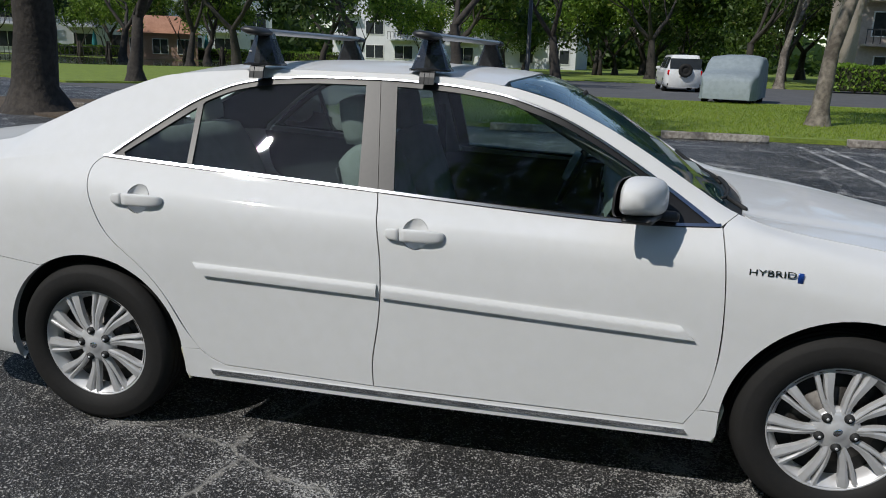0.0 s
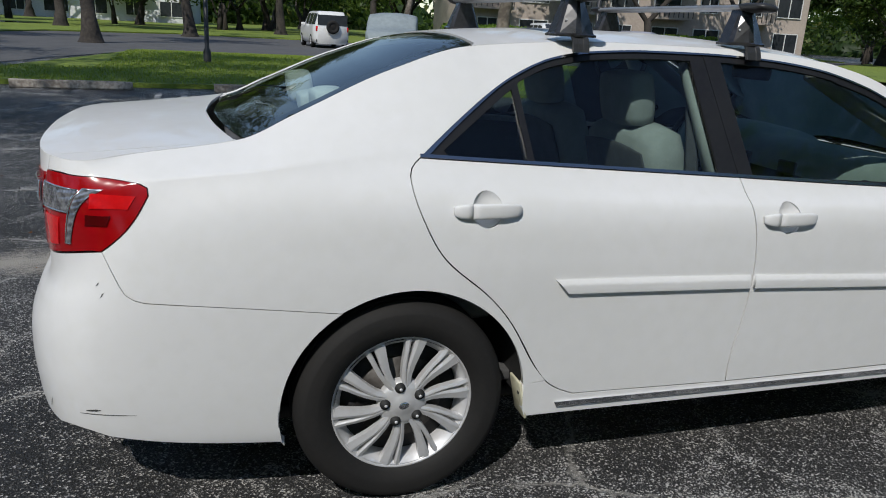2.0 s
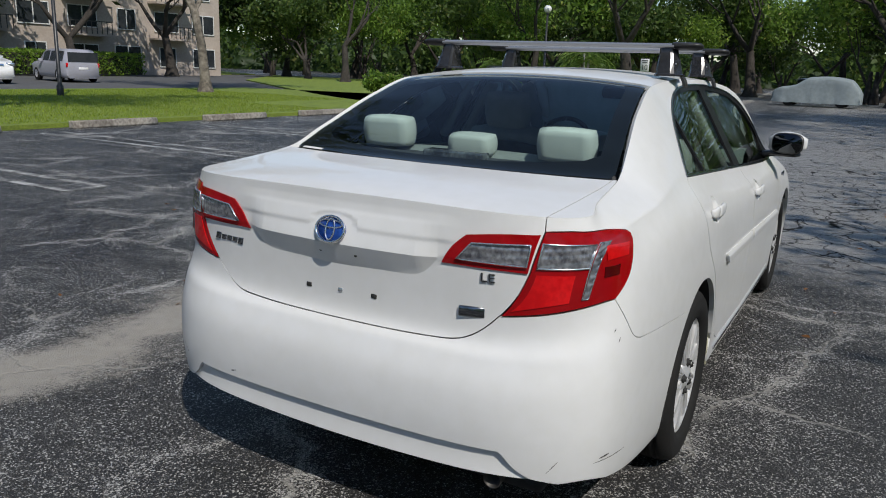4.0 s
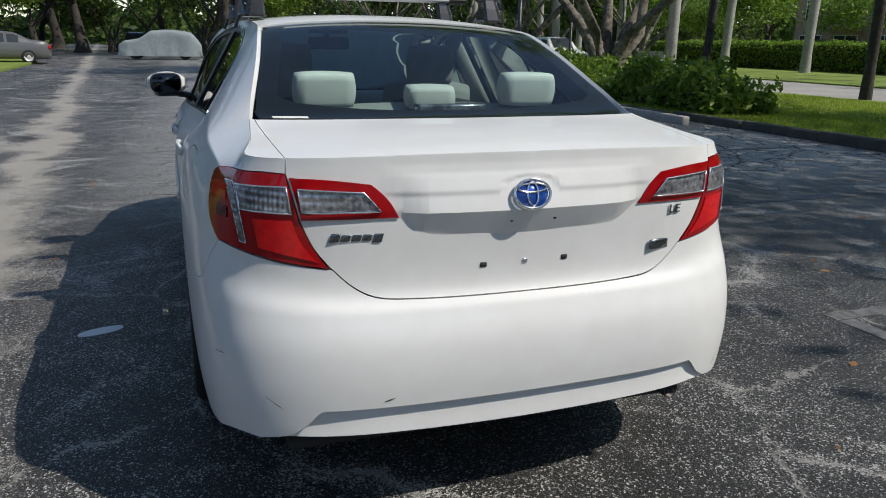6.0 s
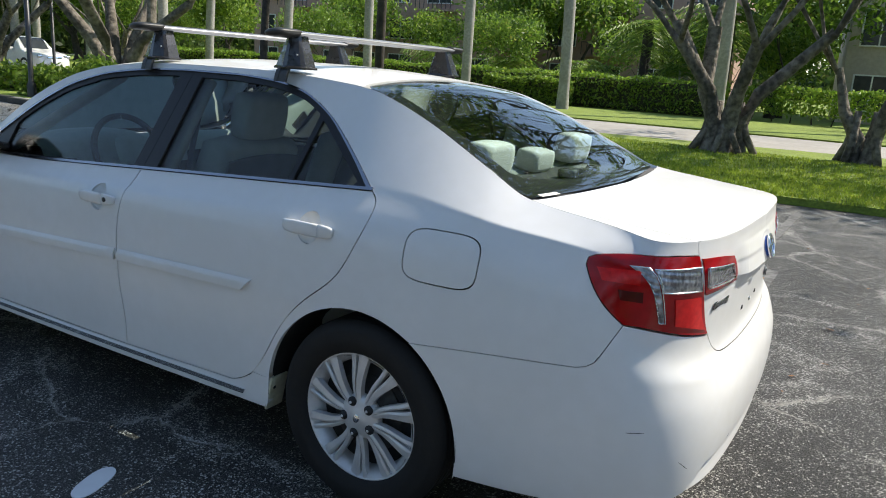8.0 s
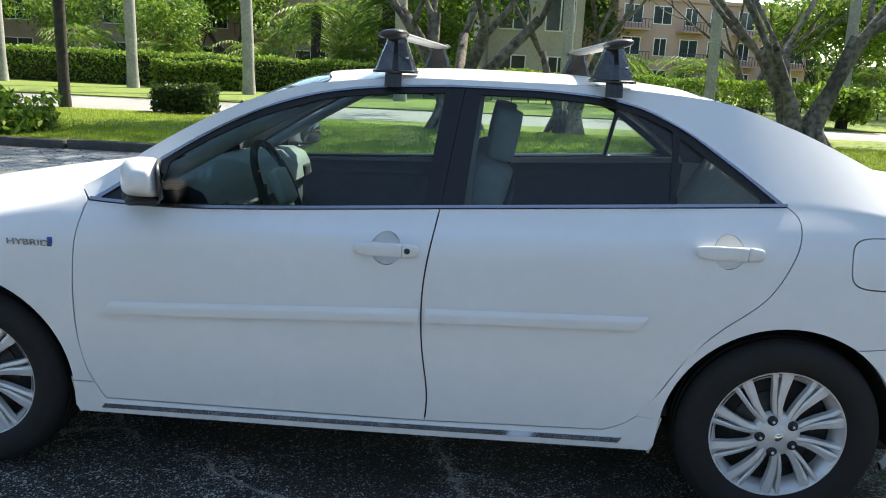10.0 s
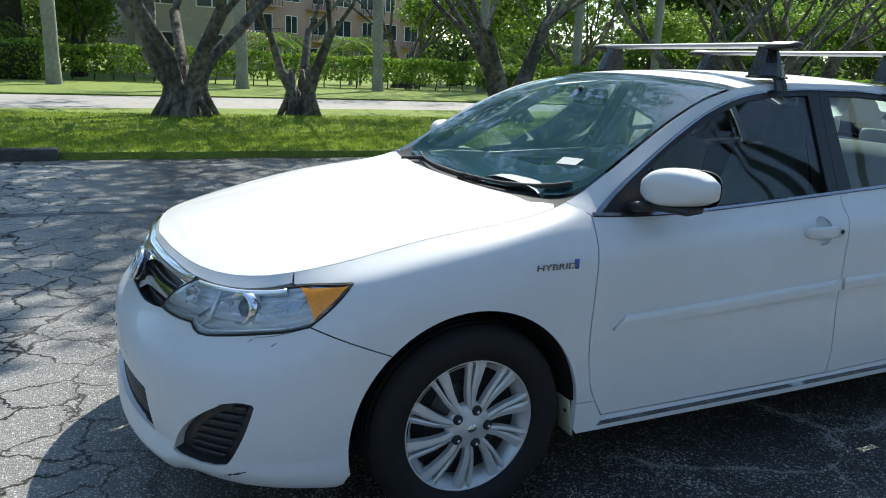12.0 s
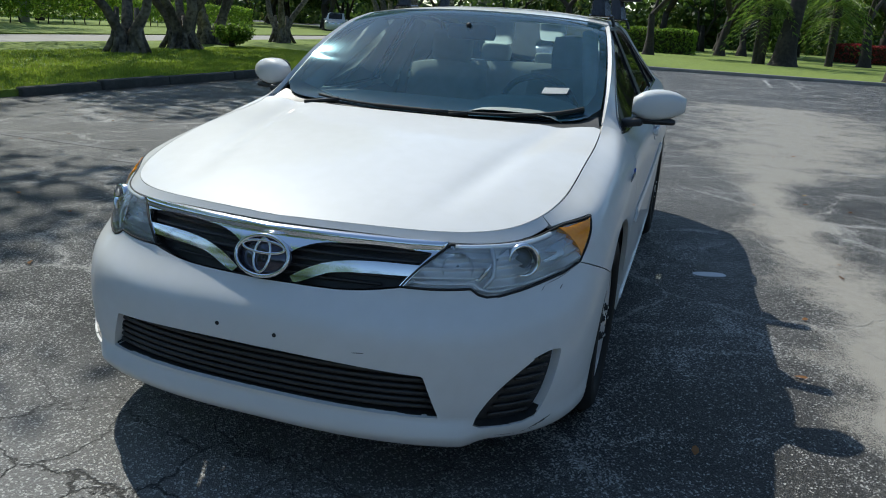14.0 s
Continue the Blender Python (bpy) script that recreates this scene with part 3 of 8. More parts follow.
def grow(bm, p, d, r, length, depth, rnd, tips, spreadv=.6, up=.25, sides=7):
    """A limb that wanders, tapers and parts; its ends are added to tips."""
    pts, radii = [Vector(p)], [r]
    for k in range(4):
        d = (d + Vector((rnd.uniform(-1, 1), rnd.uniform(-1, 1), rnd.uniform(-.6, 1))) * .16 + Vector((0, 0, up * .12))).normalized()
        pts.append(pts[-1] + d * length / 4)
        radii.append(r * (1 - .1 * (k + 1)))
    tube(bm, pts, radii, sides, cap=depth == 0)
    if depth <= 1:
        tips.append(pts[2])
    if depth == 0:
        tips.append(pts[-1])
        return
    for k in range(rnd.choice((2, 3))):
        a = rnd.uniform(0, 6.283)
        side_ = d.orthogonal().normalized()
        side_.rotate(Matrix.Rotation(a, 3, d))
        grow(bm, pts[-1] if k else pts[3], (d + side_ * rnd.uniform(.5, 1.1) * spreadv * 1.5 + Vector((0, 0, up * .3))).normalized(), radii[-1] * rnd.uniform(.52, .72), length * rnd.uniform(.68, .85), depth - 1, rnd, tips, spreadv, up, max(5, sides - 1))


def tree(name, label, bark, leaf, seed, stems, girth, fork, limb, depth, crown, per, size, low=(), spreadv=.6, lean=.3, category="tree"):
    """stems: how many trunks leave the ground together; fork: height of the first parting; crown: radius of a leaf clump."""
    rnd, tips = random.Random(seed), []
    ob = thing(name, label, category)
    bm = bmesh.new()
    for k in range(stems):
        a = 6.283 * k / stems + rnd.uniform(-.4, .4)
        out = Vector((math.cos(a), math.sin(a), 0))
        base = out * girth * (.62 if stems > 1 else 0)
        r0 = girth * (.46 if stems > 1 else 1)
        mid = base + out * lean * rnd.uniform(.1, .5) + Vector((0, 0, fork * .5))
        top = base + out * lean * rnd.uniform(.5, 1.6) + Vector((rnd.uniform(-.2, .2), rnd.uniform(-.2, .2), fork * rnd.uniform(.85, 1.15)))
        pts = [base + Vector((0, 0, -.15)), base + Vector((0, 0, .12)), base + Vector((0, 0, .5)), mid, top]
        tube(bm, pts, [r0 * 1.75, r0 * 1.35, r0 * 1.02, r0 * .82, r0 * .66], 12, cap=False)
        if stems > 1:
            # Buttress roots at the foot.
            for q in range(2):
                b2 = a + rnd.uniform(-.8, .8)
                o2 = Vector((math.cos(b2), math.sin(b2), 0))
                tube(bm, [base + o2 * girth * .2 + Vector((0, 0, 1.1)), base + o2 * girth * .5 + Vector((0, 0, .4)), base + o2 * girth * 1.3 + Vector((0, 0, -.1))], [.05, .10, .07], 6)
        for q in range(2 if stems > 2 else 3):
            b2 = a + rnd.uniform(-1.2, 1.2) if stems > 1 else rnd.uniform(0, 6.283)
            d = Vector((math.cos(b2) * rnd.uniform(.5, 1.0), math.sin(b2) * rnd.uniform(.5, 1.0), rnd.uniform(.5, 1.0))).normalized()
            grow(bm, top - Vector((0, 0, .1)), d, r0 * (.36 if stems > 1 else .5), limb, depth, rnd, tips, spreadv)
    for v in bm.verts:
        v.co += Vector((noise.noise(v.co * 2.3), noise.noise(v.co * 2.3 + Vector((7, 3, 1))), 0)) * girth * .22 + Vector((noise.noise(v.co * Vector((9, 9, 1.2))), noise.noise(v.co * Vector((9, 9, 1.2)) + Vector((2, 5, 8))), 0)) * girth * .10
    part("trunk", bm, bark, ob, "bark-covered trunk and limbs")
    cen = [tuple(t) for t in tips] + [tuple(t) for t in low]
    v, f = leaves(cen, np.array([crown * random.Random(seed + i).uniform(.6, 1.25) for i in range(len(cen))]), per, size, seed)
    fast_mesh("crown", v, f, leaf, ob)["label"] = "open crown of small leaves"
    return ob


def frond(r, base, out, length, droop, width, n=11, leaflet=.45):
    """A feather palm leaf: leaflets in two rows along a drooping rib."""
    vs, fs = [], []
    side_ = Vector((-out.y, out.x, 0)).normalized()
    for k in range(n):
        t = (k + 1) / n
        p = base + out * length * t + Vector((0, 0, length * (.55 * t - droop * t * t)))
        for s in (-1, 1):
            tip = p + side_ * s * leaflet * width * (1 - .55 * t) + out * .22 * length * .5 + Vector((0, 0, -.25 * leaflet * (1 + t)))
            w = Vector((0, 0, .02)) + out * .035 * length * .5
            i = len(vs)
            vs += [p - w * .6, p + w, tip, tip - w * .15]
            fs.append((i, i + 1, i + 2, i + 3))
    return vs, fs


def palm(name, label, seed, height, girth, count, length, bark, stems=1, droop=.9, width=1.0):
    rnd = random.Random(seed)
    ob = thing(name, label, "palm tree")
    bm, vs, fs = bmesh.new(), [], []
    for k in range(stems):
        a = rnd.uniform(0, 6.28)
        foot = Vector((math.cos(a), math.sin(a), 0)) * (.35 * (stems > 1) * rnd.uniform(.3, 1.4))
        h = height * rnd.uniform(.65, 1.0) if stems > 1 else height
        lean = Vector((rnd.uniform(-1, 1), rnd.uniform(-1, 1), 0)) * .05 * h
        zs = np.linspace(0, 1, 9)
        tube(bm, [foot + lean * t * t + Vector((0, 0, h * t - .1)) for t in zs], [girth * (1.25 if t == 0 else 1.0 - .15 * t + .12 * math.sin(3 * t)) for t in zs], 12, cap=False)
        top = foot + lean + Vector((0, 0, h - .15))
        for q in range(count):
            a = 6.283 * q / count + rnd.uniform(-.2, .2)
            o = Vector((math.cos(a), math.sin(a), 0))
            v, f = frond(rnd, top, o, length * rnd.uniform(.8, 1.1), droop * rnd.uniform(.4, 1.35), width)
            i = len(vs)
            vs += v
            fs += [tuple(j + i for j in t) for t in f]
    part("trunk", bm, bark, ob, "ringed palm trunk")
    part("fronds", (vs, fs), leaf_palm, ob, "feathery palm fronds", smooth=False)
    return ob


def hedge(name, label, size, leaf, seed, count, leaf_size=.07, stems=0, category="hedge", loose=0.0, core=True):
    """A clipped hedge: solid dark core, leaves over its faces, stems showing below."""
    sx, sy, sz = size
    r = np.random.default_rng(seed)
    ob = thing(name, label, category)
    z0 = .35 if stems else .05
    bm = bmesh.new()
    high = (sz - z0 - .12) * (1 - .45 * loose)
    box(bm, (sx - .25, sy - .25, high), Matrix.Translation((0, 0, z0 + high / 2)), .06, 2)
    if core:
        part("core", bm, core_dark, ob, "dark solid core")
    for k in range(stems):
        bm = bmesh.new()
        xx = -sx / 2 + sx * (k + .5) / stems + r.uniform(-.1, .1)
        tube(bm, [(xx, 0, -.1), (xx + r.uniform(-.1, .1), r.uniform(-.1, .1), .3), (xx + r.uniform(-.25, .25), r.uniform(-.15, .15), .75)], [.035, .028, .02], 6)
        part("stem", bm, bark_dark, ob)
    f = r.random((count, 3))
    u = r.random(count)
    p = np.empty((count, 3))
    areas = np.array([sx * sz, sx * sz, sy * sz, sy * sz, sx * sy])
    face = r.choice(5, count, p=areas / areas.sum())
    z = z0 + (sz - z0) * f[:, 2]**.9
    p[:] = np.column_stack([(f[:, 0] - .5) * sx, (f[:, 1] - .5) * sy, z])
    p[face == 0, 1], p[face == 1, 1], p[face == 2, 0], p[face == 3, 0] = sy / 2, -sy / 2, sx / 2, -sx / 2
    p[face == 4, 2] = sz
    p += r.normal(0, .045 + .05 * loose, (count, 3))
    if loose:
        p[:, 2] = np.maximum(.02, p[:, 2] * (1 + loose * (.35 * np.sin(p[:, 0] * 1.3 + seed) + .25 * np.sin(p[:, 0] * 3.1 + p[:, 1] * 2) + .15 * np.sin(p[:, 0] * 7.3))))
    p[:, 2] += .06 * np.sin(p[:, 0] * 2.1 + seed) * (p[:, 2] > sz * .7)
    a = r.normal(size=(count, 3))
    a /= np.linalg.norm(a, axis=1, keepdims=True)
    b = np.cross(a, r.normal(size=(count, 3)))
    b /= np.linalg.norm(b, axis=1, keepdims=True)
    s = (leaf_size * (.6 + .8 * r.random(count)))[:, None]
    v = np.stack([p - a * s, p + b * s * .5, p + a * s, p - b * s * .5], 1).reshape(-1, 3)
    fast_mesh("foliage", v, np.arange(count * 4).reshape(-1, 4), leaf, ob)["label"] = "clipped leaves"
    return ob


core_dark = material("hedge_core", (.030, .034, .016), 1.0, spots=(.045, .045, .022), scale=20)

# ---- sedan body surface ----
def pchip(xs, ys):
    """A smooth curve through (xs, ys) that never overshoots."""
    xs, ys = np.asarray(xs, float), np.asarray(ys, float)
    if xs[0] > xs[-1]:
        xs, ys = xs[::-1], ys[::-1]
    h, d = np.diff(xs), np.diff(ys) / np.diff(xs)
    m = np.zeros_like(ys)
    m[0], m[-1] = d[0], d[-1]
    for i in range(1, len(xs) - 1):
        if d[i - 1] * d[i] > 0:
            w1, w2 = 2 * h[i] + h[i - 1], h[i] + 2 * h[i - 1]
            m[i] = (w1 + w2) / (w1 / d[i - 1] + w2 / d[i])

    def at(x):
        x = np.clip(x, xs[0], xs[-1])
        i = np.clip(np.searchsorted(xs, x) - 1, 0, len(h) - 1)
        s = (x - xs[i]) / h[i]
        return ((2 * s**3 - 3 * s**2 + 1) * ys[i] + (s**3 - 2 * s**2 + s) * h[i] * m[i]
                + (3 * s**2 - 2 * s**3) * ys[i + 1] + (s**3 - s**2) * h[i] * m[i + 1])
    return at


def spline(ts, ps):
    """A natural cubic spline through points ps at parameters ts."""
    ts, ps = np.asarray(ts, float), np.asarray(ps, float)
    n, h = len(ts), np.diff(ts)
    a, b = np.eye(n), np.zeros_like(ps)
    for i in range(1, n - 1):
        a[i, i - 1:i + 2] = h[i - 1], 2 * (h[i - 1] + h[i]), h[i]
        b[i] = 6 * ((ps[i + 1] - ps[i]) / h[i] - (ps[i] - ps[i - 1]) / h[i - 1])
    k = np.linalg.solve(a, b)

    def at(t):
        t = np.clip(np.atleast_1d(t), ts[0], ts[-1])
        i = np.clip(np.searchsorted(ts, t) - 1, 0, n - 2)
        l, r = (ts[i + 1] - t)[:, None], (t - ts[i])[:, None]
        g = h[i][:, None]
        return (k[i] * l**3 + k[i + 1] * r**3) / (6 * g) + (ps[i] / g - k[i] * g / 6) * l + (ps[i + 1] / g - k[i + 1] * g / 6) * r
    return at


# Plan of the body at its widest, from the nose to the tail along the left side.
PLAN = [(3.772, 0), (3.764, .2), (3.735, .4), (3.665, .6), (3.54, .765), (3.39, .858), (3.2, .900), (2.9, .912), (2.5, .912), (1.9, .911),
        (1.2, .908), (.5, .900), (0, .900), (-.35, .894), (-.62, .879), (-.80, .856), (-.92, .812), (-1.005, .718), (-1.06, .57), (-1.085, .36),
        (-1.093, .15), (-1.095, 0)]
_fine = spline(np.r_[0, np.cumsum(np.hypot(*np.diff(np.array(PLAN), axis=0).T))], PLAN)(np.linspace(0, 7, 4001))
_keep = np.r_[True, np.hypot(*np.diff(_fine, axis=0).T) > 1e-9]
_fine = _fine[_keep]
_arc = np.r_[0, np.cumsum(np.hypot(*np.diff(_fine, axis=0).T))]
ULEN = _arc[-1]


def plan(u):
    """Point and outward normal of the plan at arc length u from the nose; a negative u is the right-hand side."""
    s, a = np.sign(u) + (np.asarray(u) == 0), np.abs(u)
    p = np.stack([np.interp(a, _arc, _fine[:, 0]), np.interp(a, _arc, _fine[:, 1])], -1)
    # Past the nose's and the tail's middle the plan goes on as its mirror image.
    a0, a1 = a - .02, a + .02
    q0 = np.stack([np.interp(np.abs(a0), _arc, _fine[:, 0]), np.interp(np.abs(a0), _arc, _fine[:, 1]) * np.where(a0 < 0, -1, 1)], -1)
    w1 = np.where(a1 > ULEN, 2 * ULEN - a1, a1)
    q1 = np.stack([np.interp(w1, _arc, _fine[:, 0]), np.interp(w1, _arc, _fine[:, 1]) * np.where(a1 > ULEN, -1, 1)], -1)
    t = q1 - q0
    nrm = np.stack([t[..., 1] * 0 + -t[..., 1] * -1, -t[..., 0]], -1)
    nrm = nrm / np.linalg.norm(nrm, axis=-1, keepdims=True)
    # Straight fore and aft on the centre line.
    p[..., 1] *= s
    nrm[..., 1] *= s
    return p, nrm


def u_of_x(x):
    return float(np.interp(-x, -_fine[:, 0], _arc))


# Top surface: centre line, side edge and how far the screens bow in plan.
ZC = pchip([3.70, 3.64, 3.5, 3.2, 2.9, 2.6, 2.44, 2.2, 1.9, 1.67, 1.4, 1.1, .8, .5, .25, 0, -.3, -.53, -.75, -.95, -1.05],
           [.765, .795, .845, .910, .958, .992, 1.010, 1.165, 1.343, 1.438, 1.461, 1.472, 1.470, 1.455, 1.428, 1.345, 1.215, 1.118, 1.110, 1.093, 1.075])
EDGE = pchip([3.7, 3.3, 2.9, 2.5, 2.25, 1.9, 1.6, 1.2, .8, .3, 0, -.46, -.7, -1.05], [.62, .70, .75, .775, .74, .65, .58, .595, .595, .575, .60, .67, .68, .66])
TEDGE = pchip([3.7, 3.5, 3.2, 2.9, 2.5, 2.4, 2.25, 2.1, 1.9, 1.7, 1.6, 1.2, .8, .25, 0, -.3, -.46, -.7, -1.05],
              [.72, .785, .862, .925, .985, 1.020, 1.105, 1.200, 1.310, 1.390, 1.410, 1.430, 1.430, 1.400, 1.325, 1.19, 1.118, 1.088, 1.055])
BOW = pchip([3.7, 2.6, 2.3, 1.7, 1.3, .5, .25, -.55, -.9, -1.1], [.05, .18, .22, .18, 0, 0, -.1, -.14, -.05, 0])


def ztop(x, y):
    x, y = np.asarray(x, float), np.abs(np.asarray(y, float))
    k, e = BOW(x), EDGE(x)
    return ZC(x + k * y**2) - (ZC(x + k * e**2) - TEDGE(x)) * (y / e)**2.3


# Cross-section of the side band: inset and height of eight nodes at stations round the plan.
_stations = {"nose": 0, "nose2": .42, "fcorner": .95, "fside": u_of_x(3.1), "fender": u_of_x(2.75), "foot": u_of_x(2.3), "mid": u_of_x(1.2),
             "reard": u_of_x(.35), "cpost": u_of_x(0), "deck": u_of_x(-.45), "tside": u_of_x(-.75), "tcorner": ULEN - .85, "tail2": ULEN - .4, "tail": ULEN}
_nodes = {
    "nose": ((.13, .246), (.035, .262), (.005, .335), (0, .46), (.012, .56), (.075, .65), (.105, .735), (.165, None)),
    "nose2": ((.13, .238), (.035, .254), (.005, .33), (0, .46), (.014, .56), (.082, .65), (.115, .735), (.178, None)),
    "fcorner": ((.12, .212), (.03, .234), (.0, .32), (0, .46), (.020, .58), (.072, .67), (.105, .750), (.172, None)),
    "fside": ((.06, .205), (.02, .225), (.008, .35), (0, .50), (0, .66), (.018, .76), (.060, .838), (.152, None)),
    "fender": ((.06, .190), (.02, .215), (.008, .35), (0, .55), (0, .71), (.012, .81), (.055, .900), (.150, None)),
    "foot": ((.085, .170), (.027, .20), (.011, .33), (0, .60), (0, .78), (.018, .89), (.085, .985), (.165, None)),
    "mid": ((.085, .170), (.027, .20), (.011, .33), (0, .60), (0, .78), (.020, .92), (.095, 1.02), (.325, None)),
    "reard": ((.085, .170), (.027, .20), (.011, .33), (0, .60), (0, .79), (.024, .945), (.105, 1.065), (.335, None)),
    "cpost": ((.09, .180), (.035, .21), (.014, .33), (0, .60), (.004, .80), (.030, .965), (.115, 1.090), (.300, None)),
    "deck": ((.09, .200), (.03, .235), (.008, .37), (0, .58), (.006, .78), (.032, .94), (.083, 1.046), (.215, None)),
    "tside": ((.10, .210), (.03, .245), (.004, .39), (0, .57), (.008, .72), (.035, .88), (.080, 1.015), (.165, None)),
    "tcorner": ((.10, .215), (.03, .255), (0, .41), (0, .56), (.020, .675), (.052, .78), (.062, .96), (.100, None)),
    "tail2": ((.12, .215), (.03, .26), (0, .42), (0, .56), (.030, .655), (.068, .725), (.060, .94), (.062, None)),
    "tail": ((.12, .215), (.03, .26), (0, .42), (0, .56), (.030, .655), (.068, .725), (.055, .94), (.055, None)),
}
_su = np.array(list(_stations.values()))
_D = [pchip(_su, [_nodes[k][i][0] for k in _stations]) for i in range(8)]
_Z = [pchip(_su, [_nodes[k][i][1] for k in _stations]) for i in range(7)]


def _cr(a, f, fold):
    """Catmull-Rom along the node axis: a has shape (8, n), f in 0..7; fold is how sharp the shoulder line at node 6 is."""
    i = np.clip(f.astype(int), 0, 6)
    n = np.arange(a.shape[1])
    p0, p1, p2, p3 = a[np.maximum(i - 1, 0), n], a[i, n], a[i + 1, n], a[np.minimum(i + 2, 7), n]
    s = f - i
    m1, m2 = (p2 - p0) / 2, (p3 - p1) / 2
    m1, m2 = np.where(i == 0, p2 - p1, m1), np.where(i == 6, p2 - p1, m2)
    m2 = np.where(i == 5, m2 + (p2 - p1 - m2) * fold, m2)
    m1 = np.where(i == 6, m1 + (p2 - p1 - m1) * fold, m1)
    return (2 * s**3 - 3 * s**2 + 1) * p1 + (s**3 - 2 * s**2 + s) * m1 + (3 * s**2 - 2 * s**3) * p2 + (s**3 - s**2) * m2


def band(u, v):
    """The body's side at plan arc u and height node v (0 the sill, 6 the belt, 7 the roof's or lid's edge)."""
    u, v = np.atleast_1d(np.asarray(u, float)), np.clip(np.atleast_1d(np.asarray(v, float)), 0, 7)
    p, nrm = plan(u)
    a = np.abs(u)
    d = np.stack([f(a) for f in _D])
    q = p - nrm * d[7][:, None]
    z = np.stack([f(a) for f in _Z] + [ztop(q[:, 0], q[:, 1])])
    fold = np.interp(p[:, 0], [-.82, -.66, .02, .12], [0, 1, 1, 0])
    dd, zz = _cr(d, v, fold), _cr(z, v, fold)
    return np.column_stack([p - nrm * dd[:, None], zz])


def on_band_all(first, z, mode="side"):
    """u and v of points of the band with given x (side) or |y| (nose, tail) and z."""
    first, z = np.atleast_1d(np.asarray(first, float)), np.atleast_1d(np.asarray(z, float))
    first = first if mode == "side" else np.abs(first)
    axis = 0 if mode == "side" else 1
    u = np.interp(-first, -_fine[:, 0], _arc) if mode == "side" else (first.copy() if mode == "nose" else ULEN - first)
    v, n = np.full(len(z), 4.0), len(z)
    for _ in range(18):
        b = band(np.r_[u, u + 1e-4, u], np.r_[v, v, v + 1e-3])[:, [axis, 2]]
        r = np.column_stack([first, z]) - b[:n]
        ju, jv = (b[n:2 * n] - b[:n]) / 1e-4, (b[2 * n:] - b[:n]) / 1e-3
        det = ju[:, 0] * jv[:, 1] - ju[:, 1] * jv[:, 0]
        det = np.where(np.abs(det) < 1e-6, 1e-6, det)
        du = (r[:, 0] * jv[:, 1] - r[:, 1] * jv[:, 0]) / det
        dv = (ju[:, 0] * r[:, 1] - ju[:, 1] * r[:, 0]) / det
        u, v = np.clip(u + np.clip(du, -.3, .3), 0, ULEN), np.clip(v + np.clip(dv, -.7, .7), 0, 7)
        if np.abs(r).max() < 1e-5:
            break
    return np.column_stack([u, v])


def on_band(first, z, mode="side"):
    return tuple(float(a) for a in on_band_all([first], [z], mode)[0])

# ---- body panels: outlines cut out of the body surface ----
def uv_band(u, v):
    u = np.asarray(u, float)
    u = np.where(u > ULEN, u - 2 * ULEN, np.where(u < -ULEN, u + 2 * ULEN, u))
    return band(u, v)


def uv_top(x, y):
    x, y = np.atleast_1d(x).astype(float), np.atleast_1d(y).astype(float)
    return np.column_stack([x, y, ztop(x, y)])


def run(points, step=.02):
    """A smooth line through three or more points, a straight one through two, cut into short steps."""
    p = np.array(points, float)
    t = np.r_[0, np.cumsum(np.hypot(*np.diff(p, axis=0).T))]
    n = max(2, int(t[-1] / step) + 1)
    q = np.linspace(0, t[-1], n)
    return [tuple(a) for a in (spline(t, p)(q) if len(p) > 2 else np.column_stack([np.interp(q, t, p[:, 0]), np.interp(q, t, p[:, 1])]))]


def side(*lines):
    """Lines of (x, z) on the flank as (u, v)."""
    p = np.array([q for line in lines for q in run(line)])
    return [tuple(q) for q in on_band_all(p[:, 0], p[:, 1])]


def nose(*lines):
    """Lines of (y, z) on the nose."""
    p = np.array([q for line in lines for q in run(line)])
    return [(u if y >= 0 else -u, v) for (u, v), y in zip(on_band_all(p[:, 0], p[:, 1], "nose"), p[:, 0])]


def tail(*lines):
    """Lines of (y, z) on the tail; the right-hand side has u beyond the middle."""
    p = np.array([q for line in lines for q in run(line)])
    return [(u if y >= 0 else 2 * ULEN - u, v) for (u, v), y in zip(on_band_all(p[:, 0], p[:, 1], "tail"), p[:, 0])]


def rim(u0, u1, v=7.0, step=.025):
    n = max(2, int(abs(u1 - u0) / step) + 1)
    return [(u, v) for u in np.linspace(u0, u1, n)]


def lip_v(u):
    """Height node of the hood's lower edge: a thin lip over the grille, deeper over the lamps."""
    return float(np.interp(abs(u), [0, .35, .58, .72, .85, .95, 1.045], [6.80, 6.76, 6.67, 6.61, 6.585, 6.618, 6.67]))


def arch(cx, cz, r, a0, a1, n=28):
    a = np.linspace(radians(a0), radians(a1), n)
    return [tuple(q) for q in on_band_all(cx + r * np.cos(a), cz + r * np.sin(a))]


def flip(outline):
    """The same outline on the right-hand side."""
    return [(-u, v) for u, v in outline][::-1]


def inside(pts, poly):
    x, y = pts[:, 0], pts[:, 1]
    ok = np.zeros(len(pts), bool)
    for (x0, y0), (x1, y1) in zip(poly, np.roll(poly, -1, axis=0)):
        cross = (y0 > y) != (y1 > y)
        if y1 != y0:
            ok ^= cross & (x < (x1 - x0) * (y - y0) / (y1 - y0) + x0)
    return ok


def clear_of(pts, poly, gap):
    keep = np.ones(len(pts), bool)
    for a, b in zip(poly, np.roll(poly, -1, axis=0)):
        d = b - a
        t = np.clip(((pts - a) @ d) / max(d @ d, 1e-12), 0, 1)
        keep &= np.hypot(*(pts - a - t[:, None] * d).T) > gap
    return keep


